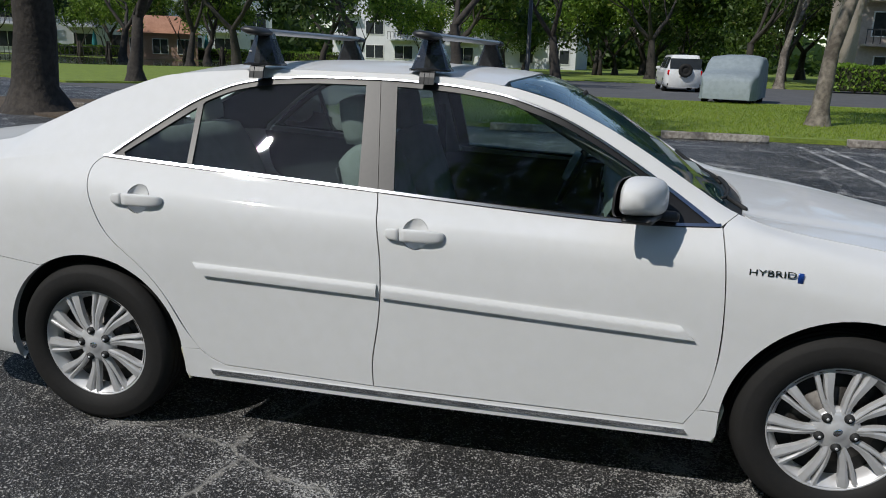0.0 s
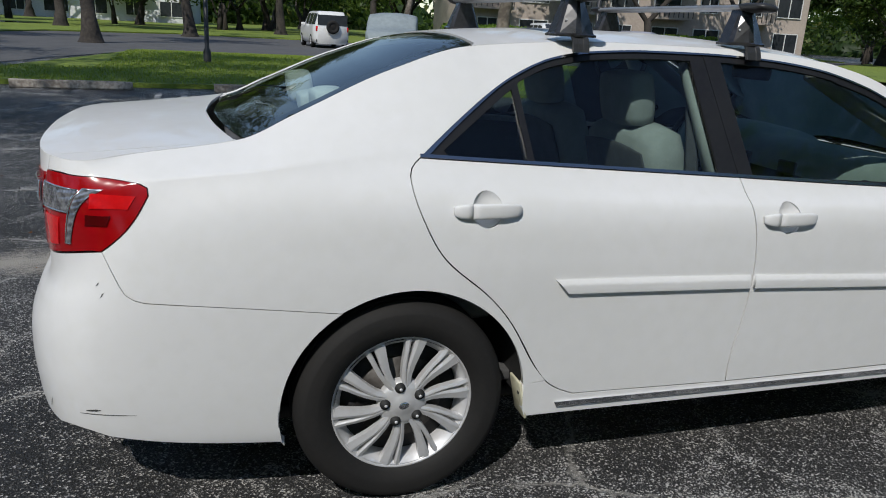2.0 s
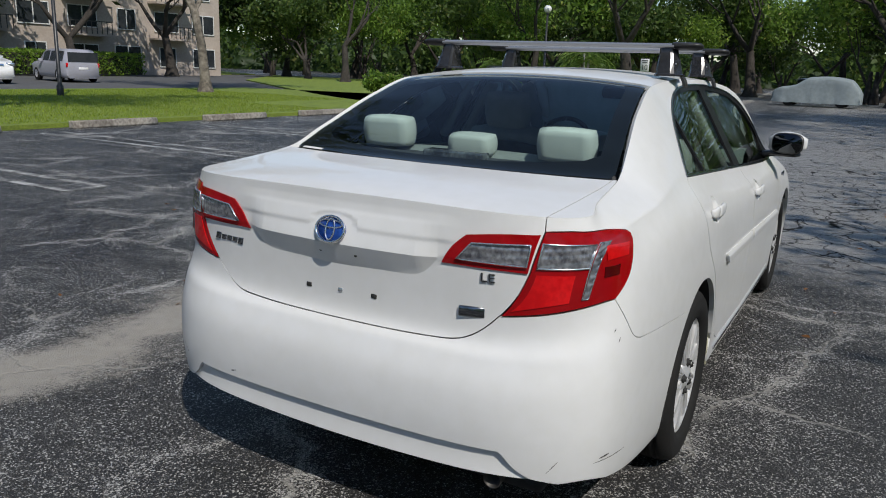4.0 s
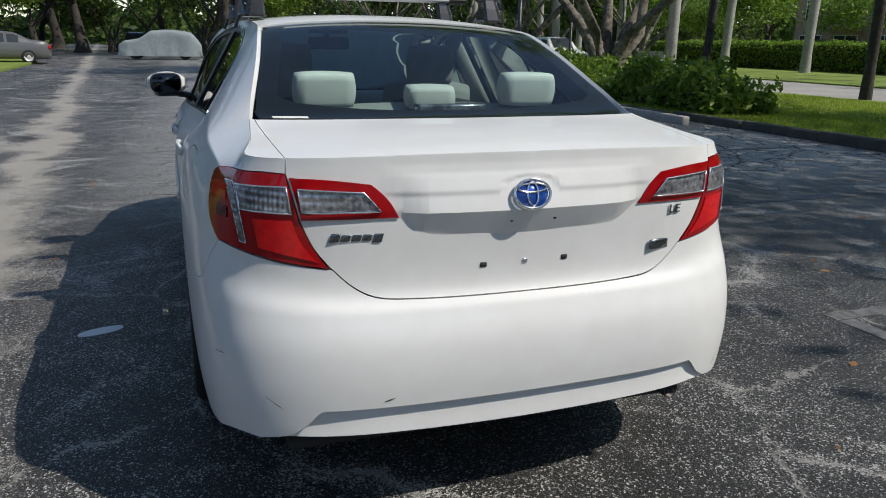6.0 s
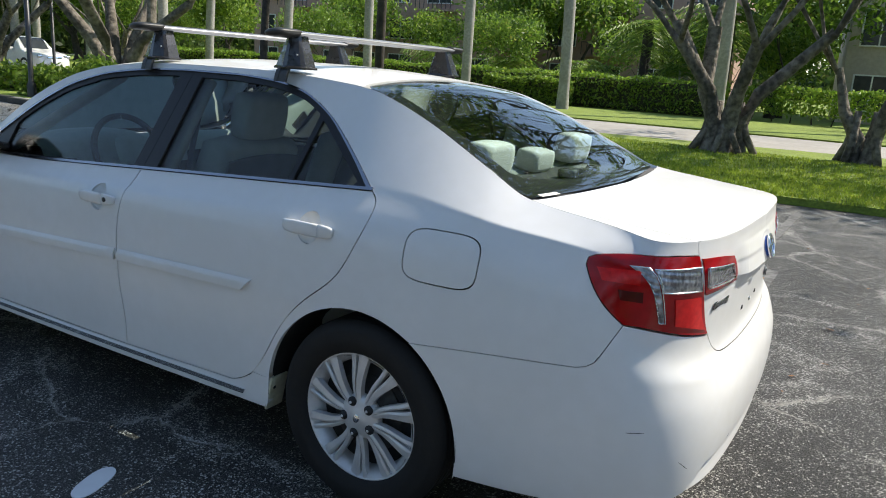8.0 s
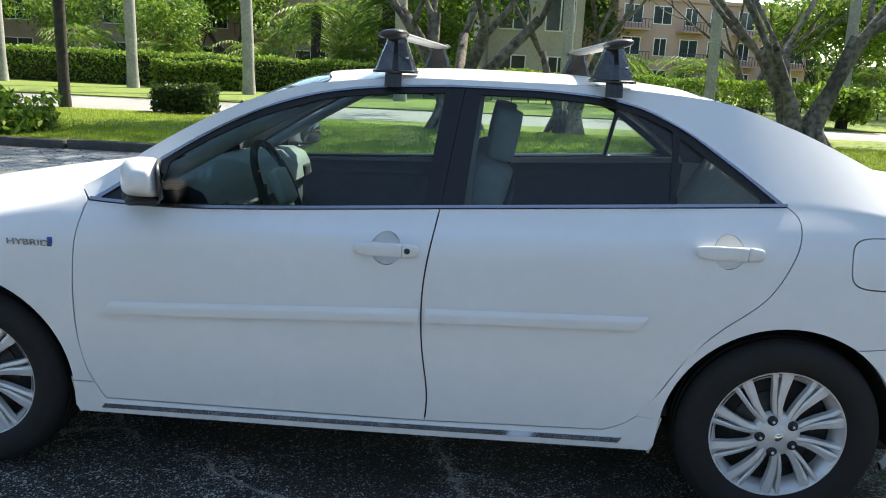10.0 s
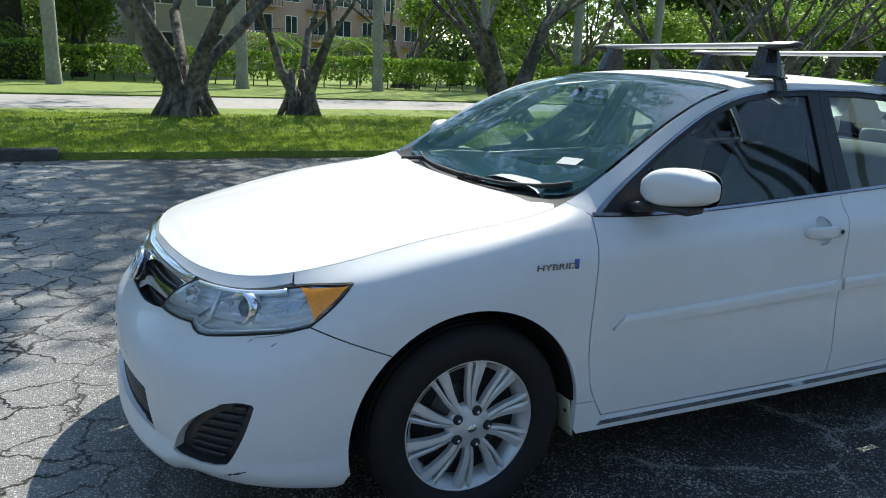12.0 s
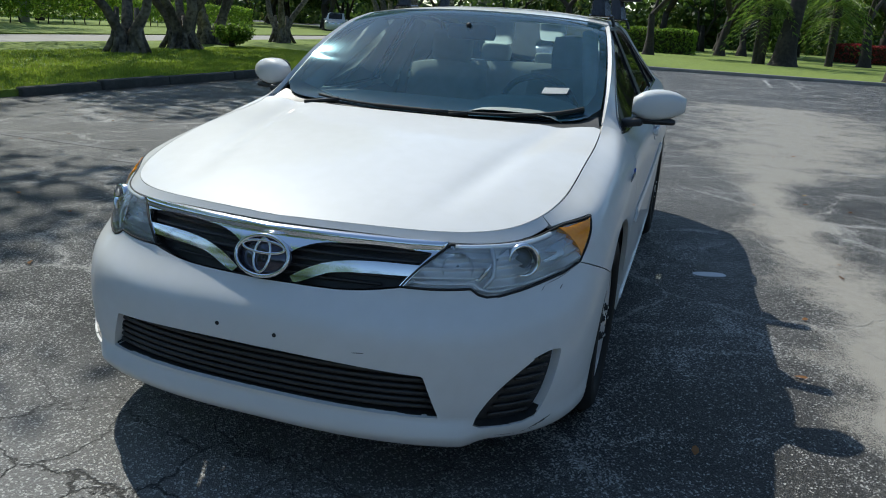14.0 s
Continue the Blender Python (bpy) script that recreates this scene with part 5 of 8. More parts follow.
    panel("side_lens", lamp_red_bright, red, skin(way(side([(-.848, .988), (-.730, .984)], [(-.730, .984), (-.752, .948)], [(-.752, .948), (-.852, .946)], [(-.852, .946), (-.848, .988)])), lift=.006, lip=.006, gap=.002, grid=(.03, .05)))
    panel("side_marker", lamp_dusk, red, skin(way(side([(-.862, .932), (-.795, .932)], [(-.795, .932), (-.806, .902)], [(-.806, .902), (-.864, .900)], [(-.864, .900), (-.862, .932)])), lift=.006, lip=.006, gap=.002, grid=(.03, .05)), label="dark red side marker")
    # Arch liners.
    for (cx, cz, r), back in ((R_ARCH, 0), (F_ARCH, 0)):
        liner = bmesh.new()
        rows = []
        for y, rr in ((.885, r + .004), (.78, r + .01), (.56, r + .01), (.54, .05)):
            rows.append([liner.verts.new((cx + rr * math.cos(t), sgn * y, max(.16, cz + rr * math.sin(t)))) for t in np.linspace(radians(-4), radians(184), 40)])
        for p, q in zip(rows, rows[1:]):
            for k in range(39):
                liner.faces.new((p[k], p[k + 1], q[k + 1], q[k]))
        part("arch_liner", liner, rubber_black, car, "black plastic wheel arch liner")
    # Small plastic guards at the ends of the sill.
    for gx, lean_ in ((.402, -.22), (2.398, .18)):
        guard = bmesh.new()
        box(guard, (.010, .085, .135), Matrix.Translation((gx, sgn * .842, .302)) @ Matrix.Rotation(lean_, 4, "Y"), .004, 2)
        ob = part("arch_guard", guard, guard_cream, car, "aged cream plastic guard at the wheel arch")
        bolt = bmesh.new()
        lathe(bolt, [(.0004, .004), (.007, .003), (.008, 0)], Matrix.Translation((gx - (.008 if gx < 1 else -.008), sgn * .862, .325)) @ Matrix.Rotation(math.pi / 2 * (-1 if gx < 1 else 1), 4, "Y"), 12)
        part("bolt", bolt, rubber_black, ob)
    # Door mirror.
    mirror = bmesh.new()
    for k, t in enumerate(np.linspace(0, 1, 15)):
        w = math.sin(math.pi * min(max(t, .03), .97))**.30
        y, hx, hz = .838 + .212 * t, .082 * w * (1 - .12 * t), .076 * w * (1 - .16 * t)
        cxm, czm = 2.128 - .075 * t - (.022 if sgn < 0 else 0), 1.078 + .010 * t
        ring = []
        for a in np.linspace(0, 2 * math.pi, 29)[:-1]:
            ca, sa = math.cos(a), math.sin(a)
            x = cxm + hx * (abs(ca)**.7 * np.sign(ca) if ca > 0 else .72 * np.sign(ca) * abs(ca)**.4)
            ring.append(mirror.verts.new((x, sgn * y, czm + hz * (1 if sa > 0 else .80) * np.sign(sa) * abs(sa)**(.72 if sa > 0 else .45))))
        if k:
            for j in range(28):
                mirror.faces.new((last[j], last[(j + 1) % 28], ring[(j + 1) % 28], ring[j]))
        else:
            mirror.faces.new(ring)
        last = ring
    mirror.faces.new(last[::-1])
    bmesh.ops.recalc_face_normals(mirror, faces=mirror.faces)
    housing = part("door_mirror", mirror, paint, car, "white door mirror on a black foot")
    foot = bmesh.new()
    box(foot, (.11, .09, .034), Matrix.Translation((2.145, sgn * .845, 1.014)) @ Matrix.Rotation(sgn * .15, 4, "X"), .012)
    box(foot, (.102, .165, .026), Matrix.Translation((2.096 - (.018 if sgn < 0 else 0), sgn * .930, 1.022)) @ Matrix.Rotation(sgn * .30, 4, "Z"), .013)
    part("mirror_foot", foot, dark_trim, housing)
    def oval(rx, ry, z0, z1):
        """A rounded plate; local x runs up the mirror and y across it."""
        bm_ = bmesh.new()
        a_ = np.linspace(0, 2 * math.pi, 41)[:-1]
        shape = [(rx * np.sign(math.cos(a)) * abs(math.cos(a))**.62, ry * np.sign(math.sin(a)) * abs(math.sin(a))**.62) for a in a_]
        low_, top_ = ([bm_.verts.new((x, y, z)) for x, y in shape] for z in (z0, z1))
        bm_.faces.new(top_)
        for k in range(40):
            bm_.faces.new((low_[k], low_[(k + 1) % 40], top_[(k + 1) % 40], top_[k]))
        bmesh.ops.transform(bm_, matrix=Matrix.Translation((2.037 - (.022 if sgn < 0 else 0), sgn * .946, 1.088)) @ Matrix.Rotation(sgn * .36, 4, "Z") @ Matrix.Rotation(-math.pi / 2 + .05, 4, "Y"), verts=bm_.verts)
        bmesh.ops.recalc_face_normals(bm_, faces=bm_.faces)
        return bm_
    part("mirror_bezel", oval(.061, .093, -.004, .004), dark_trim, housing, "black bezel round the mirror glass")
    face = oval(.055, .086, 0, .006)
    part("mirror_glass", face, mirror_glass, housing)
    return doors, fen


half_panels(1)
half_panels(-1)

# Roof, screens, hood and trunk lid over the top surface.
edge_xy = lambda u: tuple(band([u], [7.0])[0][:2])


def both(half):
    """Closes a half outline, given from one crossing of the middle to the other."""
    return half + [(x, -y) for x, y in half[::-1] if abs(y) > 1e-4]


def edge_run(x0, x1, inset=0.0, n=30):
    return [(lambda p: (p[0], p[1] - inset))(edge_xy(u_of_x(x))) for x in np.linspace(x0, x1, n)]


top_kw = dict(surf=uv_top, scale=(1, 1), grid=(.024, .024))
hood_half = [edge_xy(u) for u in np.linspace(0, u_of_x(2.44), 70)] + run([(2.425, edge_xy(u_of_x(2.44))[1] - .03), (2.462, .45), (2.490, .2), (2.495, 0)], .03)
hood_lip = rim(-1.045, 1.045, 7.0) + [(u, lip_v(u)) for u in np.linspace(1.045, -1.045, 80)]
hood = panel("hood", paint, car, skin(both(hood_half), lip=.012, gap=.003, bulge=lambda uv: -.010 * np.exp(-((np.abs(uv[:, 1]) - np.interp(uv[:, 0], [2.4, 3.6], [.60, .40])) / .05)**2) * np.clip((3.5 - uv[:, 0]) * 3, 0, 1), **top_kw), skin(hood_lip, lip=.02, gap=0, grid=(.02, .1)))
screen_base = [(2.345, .690), (2.40, .45), (2.435, .2), (2.44, 0)]
screen_half = run([(1.660, 0), (1.650, .25), (1.585, .535)], .03) + edge_run(1.60, 2.30, .022) + run([(2.33, .705)] + screen_base, .03)[1:]
screen_in = run([(1.70, 0), (1.69, .25), (1.635, .50)], .03) + edge_run(1.66, 2.22, .055) + run([(2.285, .665), (2.365, .42), (2.40, .2), (2.405, 0)], .03)
panel("windshield", screen_glass, car, skin(both(screen_half), lift=-.004, lip=0, gap=0, **top_kw), label="clear windshield")
panel("windshield_border", window_black, car, skin(both(screen_half), [both(screen_in)], lift=-.0065, lip=0, gap=.001, **top_kw), label="black painted border of the windshield")
roof_half = run([(1.655, 0), (1.645, .25), (1.58, .54)], .03) + edge_run(1.575, .262, -.001, 50) + run([(.285, .52), (.30, .25), (.305, 0)], .03)
panel("roof", paint, car, skin(both(roof_half), lip=.02, gap=.0015, **top_kw))
rear_half = run([(.30, 0), (.295, .25), (.28, .515)], .03) + edge_run(.24, -.43, .016) + run([(-.452, .645), (-.50, .30), (-.52, 0)], .03)
rear_in = run([(.25, 0), (.245, .25), (.225, .47)], .03) + edge_run(.17, -.34, .085) + run([(-.37, .53), (-.43, .28), (-.45, 0)], .03)
panel("rear_window", glass, car, skin(both(rear_half), lift=-.004, lip=0, gap=0, **top_kw), label="tinted rear window")
panel("rear_window_border", window_black, car, skin(both(rear_half), [both(rear_in)], lift=-.0065, lip=0, gap=.001, **top_kw), label="black painted border of the rear window")
lid_u = on_band(.640, 1.035, "tail")[0]
lid_side = run([(-.472, .664), (-.74, .652), edge_xy(lid_u)], .03)
deck_half = run([(-.545, 0), (-.525, .30), (-.474, .660)], .03) + lid_side + [edge_xy(u) for u in np.linspace(lid_u + .02, ULEN, 50)]
corner = lid_side + [edge_xy(u) for u in np.linspace(lid_u - .01, u_of_x(-.478), 50)]
for o in (corner, [(x, -y) for x, y in corner[::-1]]):
    panel("rear_corner", paint, car, skin(o, lip=.01, gap=.0012, **top_kw))
lid_low = tail([(.612, .912), (.575, .83), (.538, .782)], [(.535, .780), (.49, .735), (.43, .700), (.36, .690), (0, .684), (-.36, .690), (-.43, .700), (-.49, .735), (-.535, .780)],
               [(-.538, .782), (-.575, .83), (-.612, .912)], [(-.612, .912), (-.640, 1.028)])
def ledge(uv):
    """How far the lid stands out over the plate: a sharp ledge that slopes back under itself."""
    p = uv_band(uv[:, 0], uv[:, 1])
    y, z = np.abs(p[:, 1]), p[:, 2]
    low_ = np.interp(y, [0, .2, .29, .352, .36], [.852, .858, .870, .916, .918])
    amount = .42 * (.926 - low_) * np.clip((.50 - y) / .12, 0, 1)
    fold = .974 + .040 * np.sqrt(np.clip(1 - (y / .088)**2, 0, 1))
    fine = .004 * np.clip((z - fold) / .005 + .5, 0, 1) * np.clip((.42 - y) / .06, 0, 1) * np.clip((1.05 - z) / .03, 0, 1)
    return fine + amount * np.where(z > .926, np.clip(1 - (z - .926) / .10, 0, 1), np.clip((z - low_) / np.maximum(.926 - low_, .01), 0, 1))


lid_face = tail([(.640, 1.028), (.612, .912)]) + lid_low + rim(2 * ULEN - lid_u, lid_u)
garnish = tail([(.345, .926), (-.345, .926)], [(-.345, .922), (-.30, .8735), (-.2, .8585), (0, .8525), (.2, .8585), (.30, .8735), (.345, .922)])
lid = panel("trunk_lid", paint, car, skin(both(deck_half), lip=.012, gap=.0015, **top_kw), skin(lid_face, [garnish], lip=.02, gap=.0014, grid=(.022, .026), bulge=ledge, hole_gap=0.0), skin(garnish, lip=0, gap=0, grid=(.02, .03), bulge=ledge))
lid_lamp = lambda s: tail([(s * .632, 1.020), (s * .56, 1.018), (s * .432, 1.004)], [(s * .432, 1.004), (s * .385, .96), (s * .358, .912)], [(s * .358, .912), (s * .608, .910)], [(s * .608, .910), (s * .632, 1.020)])
for s in (1, -1):
    red = panel("tail_lamp", lamp_red, lid, skin(lid_lamp(s), lift=.005, lip=.012, gap=.002, grid=(.02, .05), bulge=ledge), label="red and clear lamp on the trunk lid")
    lens_o = tail([(s * .612, .992), (s * .45, .982)], [(s * .45, .982), (s * .405, .932)], [(s * .405, .932), (s * .605, .932)], [(s * .605, .932), (s * .612, .992)])
    panel("clear_lens", lamp_clear, red, skin(lens_o, lift=.008, lip=.006, gap=.002, grid=(.006, .018), bulge=lambda uv: ledge(uv) + .0013 * np.sin(uv[:, 0] * 420) + .0008 * np.sin(uv[:, 1] * 45)))
    edging("lens_frame", lens_o, .0024, .012, lamp_silver, red, "thin bright frame of the clear lens")

# Bumpers.
def mirror_close(half):
    """half: (u, v) from the middle of the nose outwards and back; closes it with its mirror image."""
    return half + flip(half)


fog = lambda s: [(s * u, v) for u, v in (nose([(.637, .300), (.655, .338), (.695, .40), (.775, .478)]) + side([(3.53, .480), (3.470, .494), (3.445, .490)], [(3.442, .485), (3.462, .42), (3.505, .312)], [(3.512, .300), (3.53, .293), (3.57, .290)]) + nose([(.73, .287), (.655, .290)]))]
low_grille = nose([(.548, .322), (.30, .328), (0, .332), (-.30, .328), (-.548, .322)], [(-.545, .33), (-.505, .442)], [(-.50, .446), (-.25, .463), (0, .468), (.25, .463), (.50, .446)], [(.505, .442), (.545, .33)])
lamp_low = nose([(0, .645), (.12, .646), (.25, .648), (.36, .660), (.405, .668)], [(.405, .668), (.50, .666), (.585, .670)], [(.585, .670), (.62, .650), (.655, .651)], [(.655, .649), (.735, .668), (.80, .686)])
fb_half = lamp_low + side(BUMP_F[::-1]) + arch(*F_ARCH, 46, -12) + [on_band(3.185, .232)] + rim(u_of_x(3.19), .62, .75) + rim(.60, .03, .70)
holes = [fog(1), fog(-1)[::-1], low_grille]
def chin(uv):
    """A lip along the bottom of the bumper that ends in a corner under each fog recess."""
    p = uv_band(uv[:, 0], uv[:, 1])
    y, z = np.abs(p[:, 1]), p[:, 2]
    return np.where(p[:, 0] > 3.2, .030 * np.clip((.315 - z) / .04, 0, 1) * np.clip((.68 - y) / .08, .25, 1), 0)


bumper_f = panel("front_bumper", paint, car, skin(mirror_close(fb_half), holes, lip=.035, gap=.002, grid=(.03, .07), bulge=chin))
for s in (1, -1):
    rec = panel("fog_recess", dark_trim, bumper_f, skin(fog(s), lift=-.032, lip=-.03, gap=-.004, grid=(.02, .05)), label="black ribbed blank in the bumper")
    for z in np.linspace(.315, .47, 7):
        y0 = float(np.interp(z, [.31, .40, .478], [.66, .705, .785]))
        a, b = on_band(y0, z, "nose"), on_band(float(np.interp(z, [.30, .49], [3.52, 3.45])), z)
        rib = bmesh.new()
        tube(rib, [uv_band(s * u, v)[0] - np.array([.022, 0, 0]) * 1 - np.array([0, s * .012, 0]) for u, v in zip(np.linspace(a[0] + .02, b[0] - .02, 6), np.linspace(a[1], b[1], 6))], .0055, 6)
        part("rib", rib, dark_trim, rec)
back = panel("lower_grille", dark_trim, bumper_f, skin(low_grille, lift=-.06, lip=-.05, gap=-.004), label="black slatted lower grille")
for z in np.linspace(.345, .445, 6):
    reach = float(np.interp(z, [.33, .44], [.53, .50]))
    slat = bmesh.new()
    pts = [uv_band(np.sign(y) * on_band(abs(y), z, "nose")[0], on_band(abs(y), z, "nose")[1])[0] - np.array([.028, 0, 0]) for y in np.linspace(-reach, reach, 25)]
    tube(slat, pts, .0075, 6)
    part("slat", slat, dark_trim, back)
# Upper grille: black cavity with slats, a chrome bow along the hood and a second bar.
g_out = mirror_close([(u, lip_v(u) + .01) for u in np.linspace(0, .575, 24)] + nose([(.490, .762), (.455, .730), (.407, .674)], [(.405, .672), (.36, .664), (.25, .651), (.12, .649), (0, .648)]))
grille = panel("upper_grille", dark_trim, car, skin(g_out, lift=-.045, lip=-.045, gap=-.002), label="black grille with chrome bars")
for z in (.662, .684, .706, .728, .750):
    reach = float(np.interp(z, [.65, .70, .76], [.32, .42, .46]))
    slat = bmesh.new()
    tube(slat, [uv_band(np.sign(y) * on_band(abs(y), z, "nose")[0], on_band(abs(y), z, "nose")[1])[0] - np.array([.028, 0, 0]) for y in np.linspace(-reach, reach, 25)], .005, 6)
    part("slat", slat, dark_trim, grille)
bow_half = [(u, lip_v(u) - .03) for u in np.linspace(0, .578, 24)] + nose([(.492, .762), (.457, .728), (.412, .672)], [(.400, .672), (.445, .728), (.468, .754)], [(.468, .760), (.36, .767), (.22, .765), (.14, .755), (.085, .731), (.04, .705), (0, .699)])
bow_low = on_band(.3, .766, "nose")[1]
panel("chrome_bow", chrome, grille, skin(mirror_close(bow_half), lift=.002, lip=.016, gap=0, grid=(.02, .03), bulge=lambda uv: .012 * np.sin(np.pi * np.clip((uv[:, 1] - bow_low) / (6.76 - bow_low), 0, 1)) - .004), label="chrome bow along the hood edge")
for s in (1, -1):
    bar = nose([(s * .085, .662), (s * .13, .688), (s * .20, .715), (s * .27, .726), (s * .452, .728)], [(s * .452, .728), (s * .428, .698)], [(s * .428, .698), (s * .27, .694), (s * .19, .682), (s * .125, .655), (s * .10, .648)])
    panel("chrome_bar", chrome, grille, skin(bar, lift=-.004, lip=.02, gap=0, grid=(.02, .06)), label="curved chrome bar")


def emblem(name, centre, out, rx, rz, parent, fill, label):
    """An oval badge: chrome ring, coloured disc and crossing ovals."""
    out = Vector(out).normalized()
    m = Matrix.Translation(centre) @ out.to_track_quat("Z", "Y").to_matrix().to_4x4()
    disc = bmesh.new()
    lathe(disc, [(.0003, .004), (.9, .004), (1, -.012)], m @ Matrix.Diagonal((rx, rz, 1, 1)), 40)
    ob = part(name, disc, fill, parent, label)
    rings = bmesh.new()
    for ax, az, dz, r in ((rx, rz, 0, .007), (rx * .80, rz * .30, rz * .42, .005), (rx * .30, rz * .82, 0, .005)):
        tube(rings, [m @ Vector((ax * math.cos(a), az * math.sin(a) + dz, .007)) for a in np.linspace(0, 2 * math.pi, 41)], r * (rz / .05) * .8, 6, cap=False)
    part("ring", rings, chrome, ob, "raised chrome ovals")
    return ob


emblem("emblem", (3.682, 0, .707), (.93, 0, .38), .084, .058, grille, emblem_dark, "oval chrome emblem")
emblem("emblem", (-1.064, 0, .965), (-1, 0, .28), .052, .039, lid, emblem_blue, "oval chrome emblem on blue")
# Rear bumper with its set-back lower valance.
rb_half = (tail([(0, .6828), (.36, .6888), (.43, .6988), (.49, .7338), (.535, .7788)], [(.535, .776), (.66, .796), (.79, .830)]) + side(*BUMP_R) + arch(*R_ARCH, 122, 196)
           + side([(-.372, .242), (-.62, .264), (-.84, .298)]) + tail([(.735, .312), (.665, .326)], [(.665, .326), (.625, .352), (.590, .392)], [(.578, .402), (.3, .400), (0, .400)]))
rear_half2 = [(2 * ULEN - u, v) for u, v in rb_half][::-1]
bumper_r = panel("rear_bumper", paint, car, skin(rb_half + rear_half2, lip=.03, gap=.0012))
val = tail([(.690, .324), (.66, .37), (.60, .415)], [(.60, .415), (0, .413), (-.60, .415)], [(-.60, .415), (-.66, .37), (-.690, .324)], [(-.690, .322), (-.40, .316), (0, .312), (.40, .316), (.690, .322)])
vz0, vz1 = on_band(0, .312, "tail")[1], on_band(0, .413, "tail")[1]
panel("valance", paint, bumper_r, skin(val, lift=-.016, lip=.02, gap=0, bulge=lambda uv: .022 * np.abs((uv[:, 1] - vz0) / (vz1 - vz0) - .5) - .03 * np.clip((uv[:, 1] - vz0) / (vz1 - vz0) - .55, 0, 1)), label="white lower valance")
pipe = bmesh.new()
lathe(pipe, [(.028, .16), (.028, 0), (.024, 0), (.023, .12), (.0004, .12)], Matrix.Translation((-1.02, -.55, .288)) @ Matrix.Rotation(math.pi / 2, 4, "Y") @ Matrix.Rotation(-.12, 4, "X"), 24)
part("exhaust_pipe", pipe, steel_dark, car, "dark steel exhaust pipe")
# Plate fixings and chips.
for y, z, w in ((.118, .765, .020), (-.006, .768, .017), (-.130, .769, .020)):
    c = uv_band(*[[a] for a in (lambda q: (q[0] if y >= 0 else 2 * ULEN - q[0], q[1]))(on_band(y, z, "tail"))])[0]
    bm = bmesh.new()
    box(bm, (.006, w, .014), Matrix.Translation(c + np.array([0, 0, 0])), .002, 1)
    part("plate_clip", bm, lamp_silver if abs(y) < .05 else rubber_black, lid, "bright plate clip" if abs(y) < .05 else "dark plate clip")
for y, z in ((-.10, .514), (.085, .512)):
    c = uv_band(np.sign(y) * on_band(y, z, "nose")[0], on_band(y, z, "nose")[1])[0]
    bm = bmesh.new()
    lathe(bm, [(.0003, .002), (.006, .002), (.0065, -.006)], Matrix.Translation(c) @ Matrix.Rotation(math.pi / 2, 4, "Y"), 12)
    part("plate_hole", bm, rubber_black, bumper_f)
for y in (.05, -.08):
    c = uv_band([ULEN if y >= 0 else ULEN], [on_band(0, .89, "tail")[1]])[0]
    bm = bmesh.new()
    lathe(bm, [(.0003, .002), (.005, .002), (.005, -.006)], Matrix.Translation((c[0] - .014, y, .893)) @ Matrix.Rotation(-math.pi / 2, 4, "Y"), 10)
    part("plate_screw", bm, rubber_black, lid)


def scuff(uv0, length, width, turn, parent, seed):
    """A torn dark scrape on the paint: a thin ragged patch that follows the body."""
    rnd = random.Random(seed)
    n = 9
    up, dn = [], []
    for k in range(n + 1):
        t = k / n - .5
        w = width * (1 - (2 * t)**2) * rnd.uniform(.3, 1) + .0006
        a, b = t * length * math.cos(turn), t * length * math.sin(turn)
        up.append((uv0[0] + a, uv0[1] + (b + w) * 6))
        dn.append((uv0[0] + a, uv0[1] + (b - w) * 6))
    pu, pd = uv_band(*np.array(up).T), uv_band(*np.array(dn).T)
    out = pu - np.array([1.3, 0, .6])
    out[:, 2] *= .2
    out /= np.linalg.norm(out, axis=1, keepdims=True)
    rise = np.concatenate([chin(np.array(up)), chin(np.array(dn))])[:, None] if parent is bumper_f else 0.0
    verts = np.concatenate([pu, pd]) + np.concatenate([out, out]) * (.0014 + 1.1 * rise)
    part("scuff", (verts, [(k, k + 1, n + 2 + k, n + 1 + k) for k in range(n)]), scrape, parent, "dark paint scrape")


tq = lambda y, z: (lambda q: (q[0] if y >= 0 else 2 * ULEN - q[0], q[1]))(on_band(y, z, "tail"))
sq = lambda x, z, s=1: (s * on_band(x, z)[0], on_band(x, z)[1])
nq = lambda y, z: (np.sign(y) * on_band(y, z, "nose")[0], on_band(y, z, "nose")[1])
for k, (uv0, ln, w, t, p) in enumerate((
        (sq(-.875, .385, -1), .045, .004, .2, bumper_r), (sq(-.84, .372, -1), .16, .0012, .1, bumper_r), (sq(-.83, .722, -1), .016, .004, .9, bumper_r), (sq(-.84, .750, -1), .010, .004, .6, bumper_r),
        (tq(.70, .43), .06, .0016, -.7, bumper_r), (tq(.40, .425), .03, .002, .3, bumper_r), (sq(-.90, .545), .05, .0012, .1, bumper_r), (sq(-.80, .30), .03, .002, .1, bumper_r),
        (nq(.70, .225), .18, .0030, -.1, bumper_f), (sq(3.485, .272), .10, .010, .6, bumper_f), (sq(3.500, .252), .07, .010, .1, bumper_f), (sq(3.545, .250), .12, .004, -.1, bumper_f), (sq(3.36, .268), .16, .0016, .06, bumper_f), (sq(3.375, .655), .024, .004, .7, bumper_f), (nq(.60, .235), .10, .0012, 1.3, bumper_f), (nq(.33, .50), .035, .002, .1, bumper_f),
        (nq(.76, .66), .030, .003, .8, bumper_f), (sq(3.36, .68), .16, .0012, .05, bumper_f), (tq(-.72, .37), .05, .0018, .9, bumper_r))):
    scuff(uv0, ln, w, t, p, k)

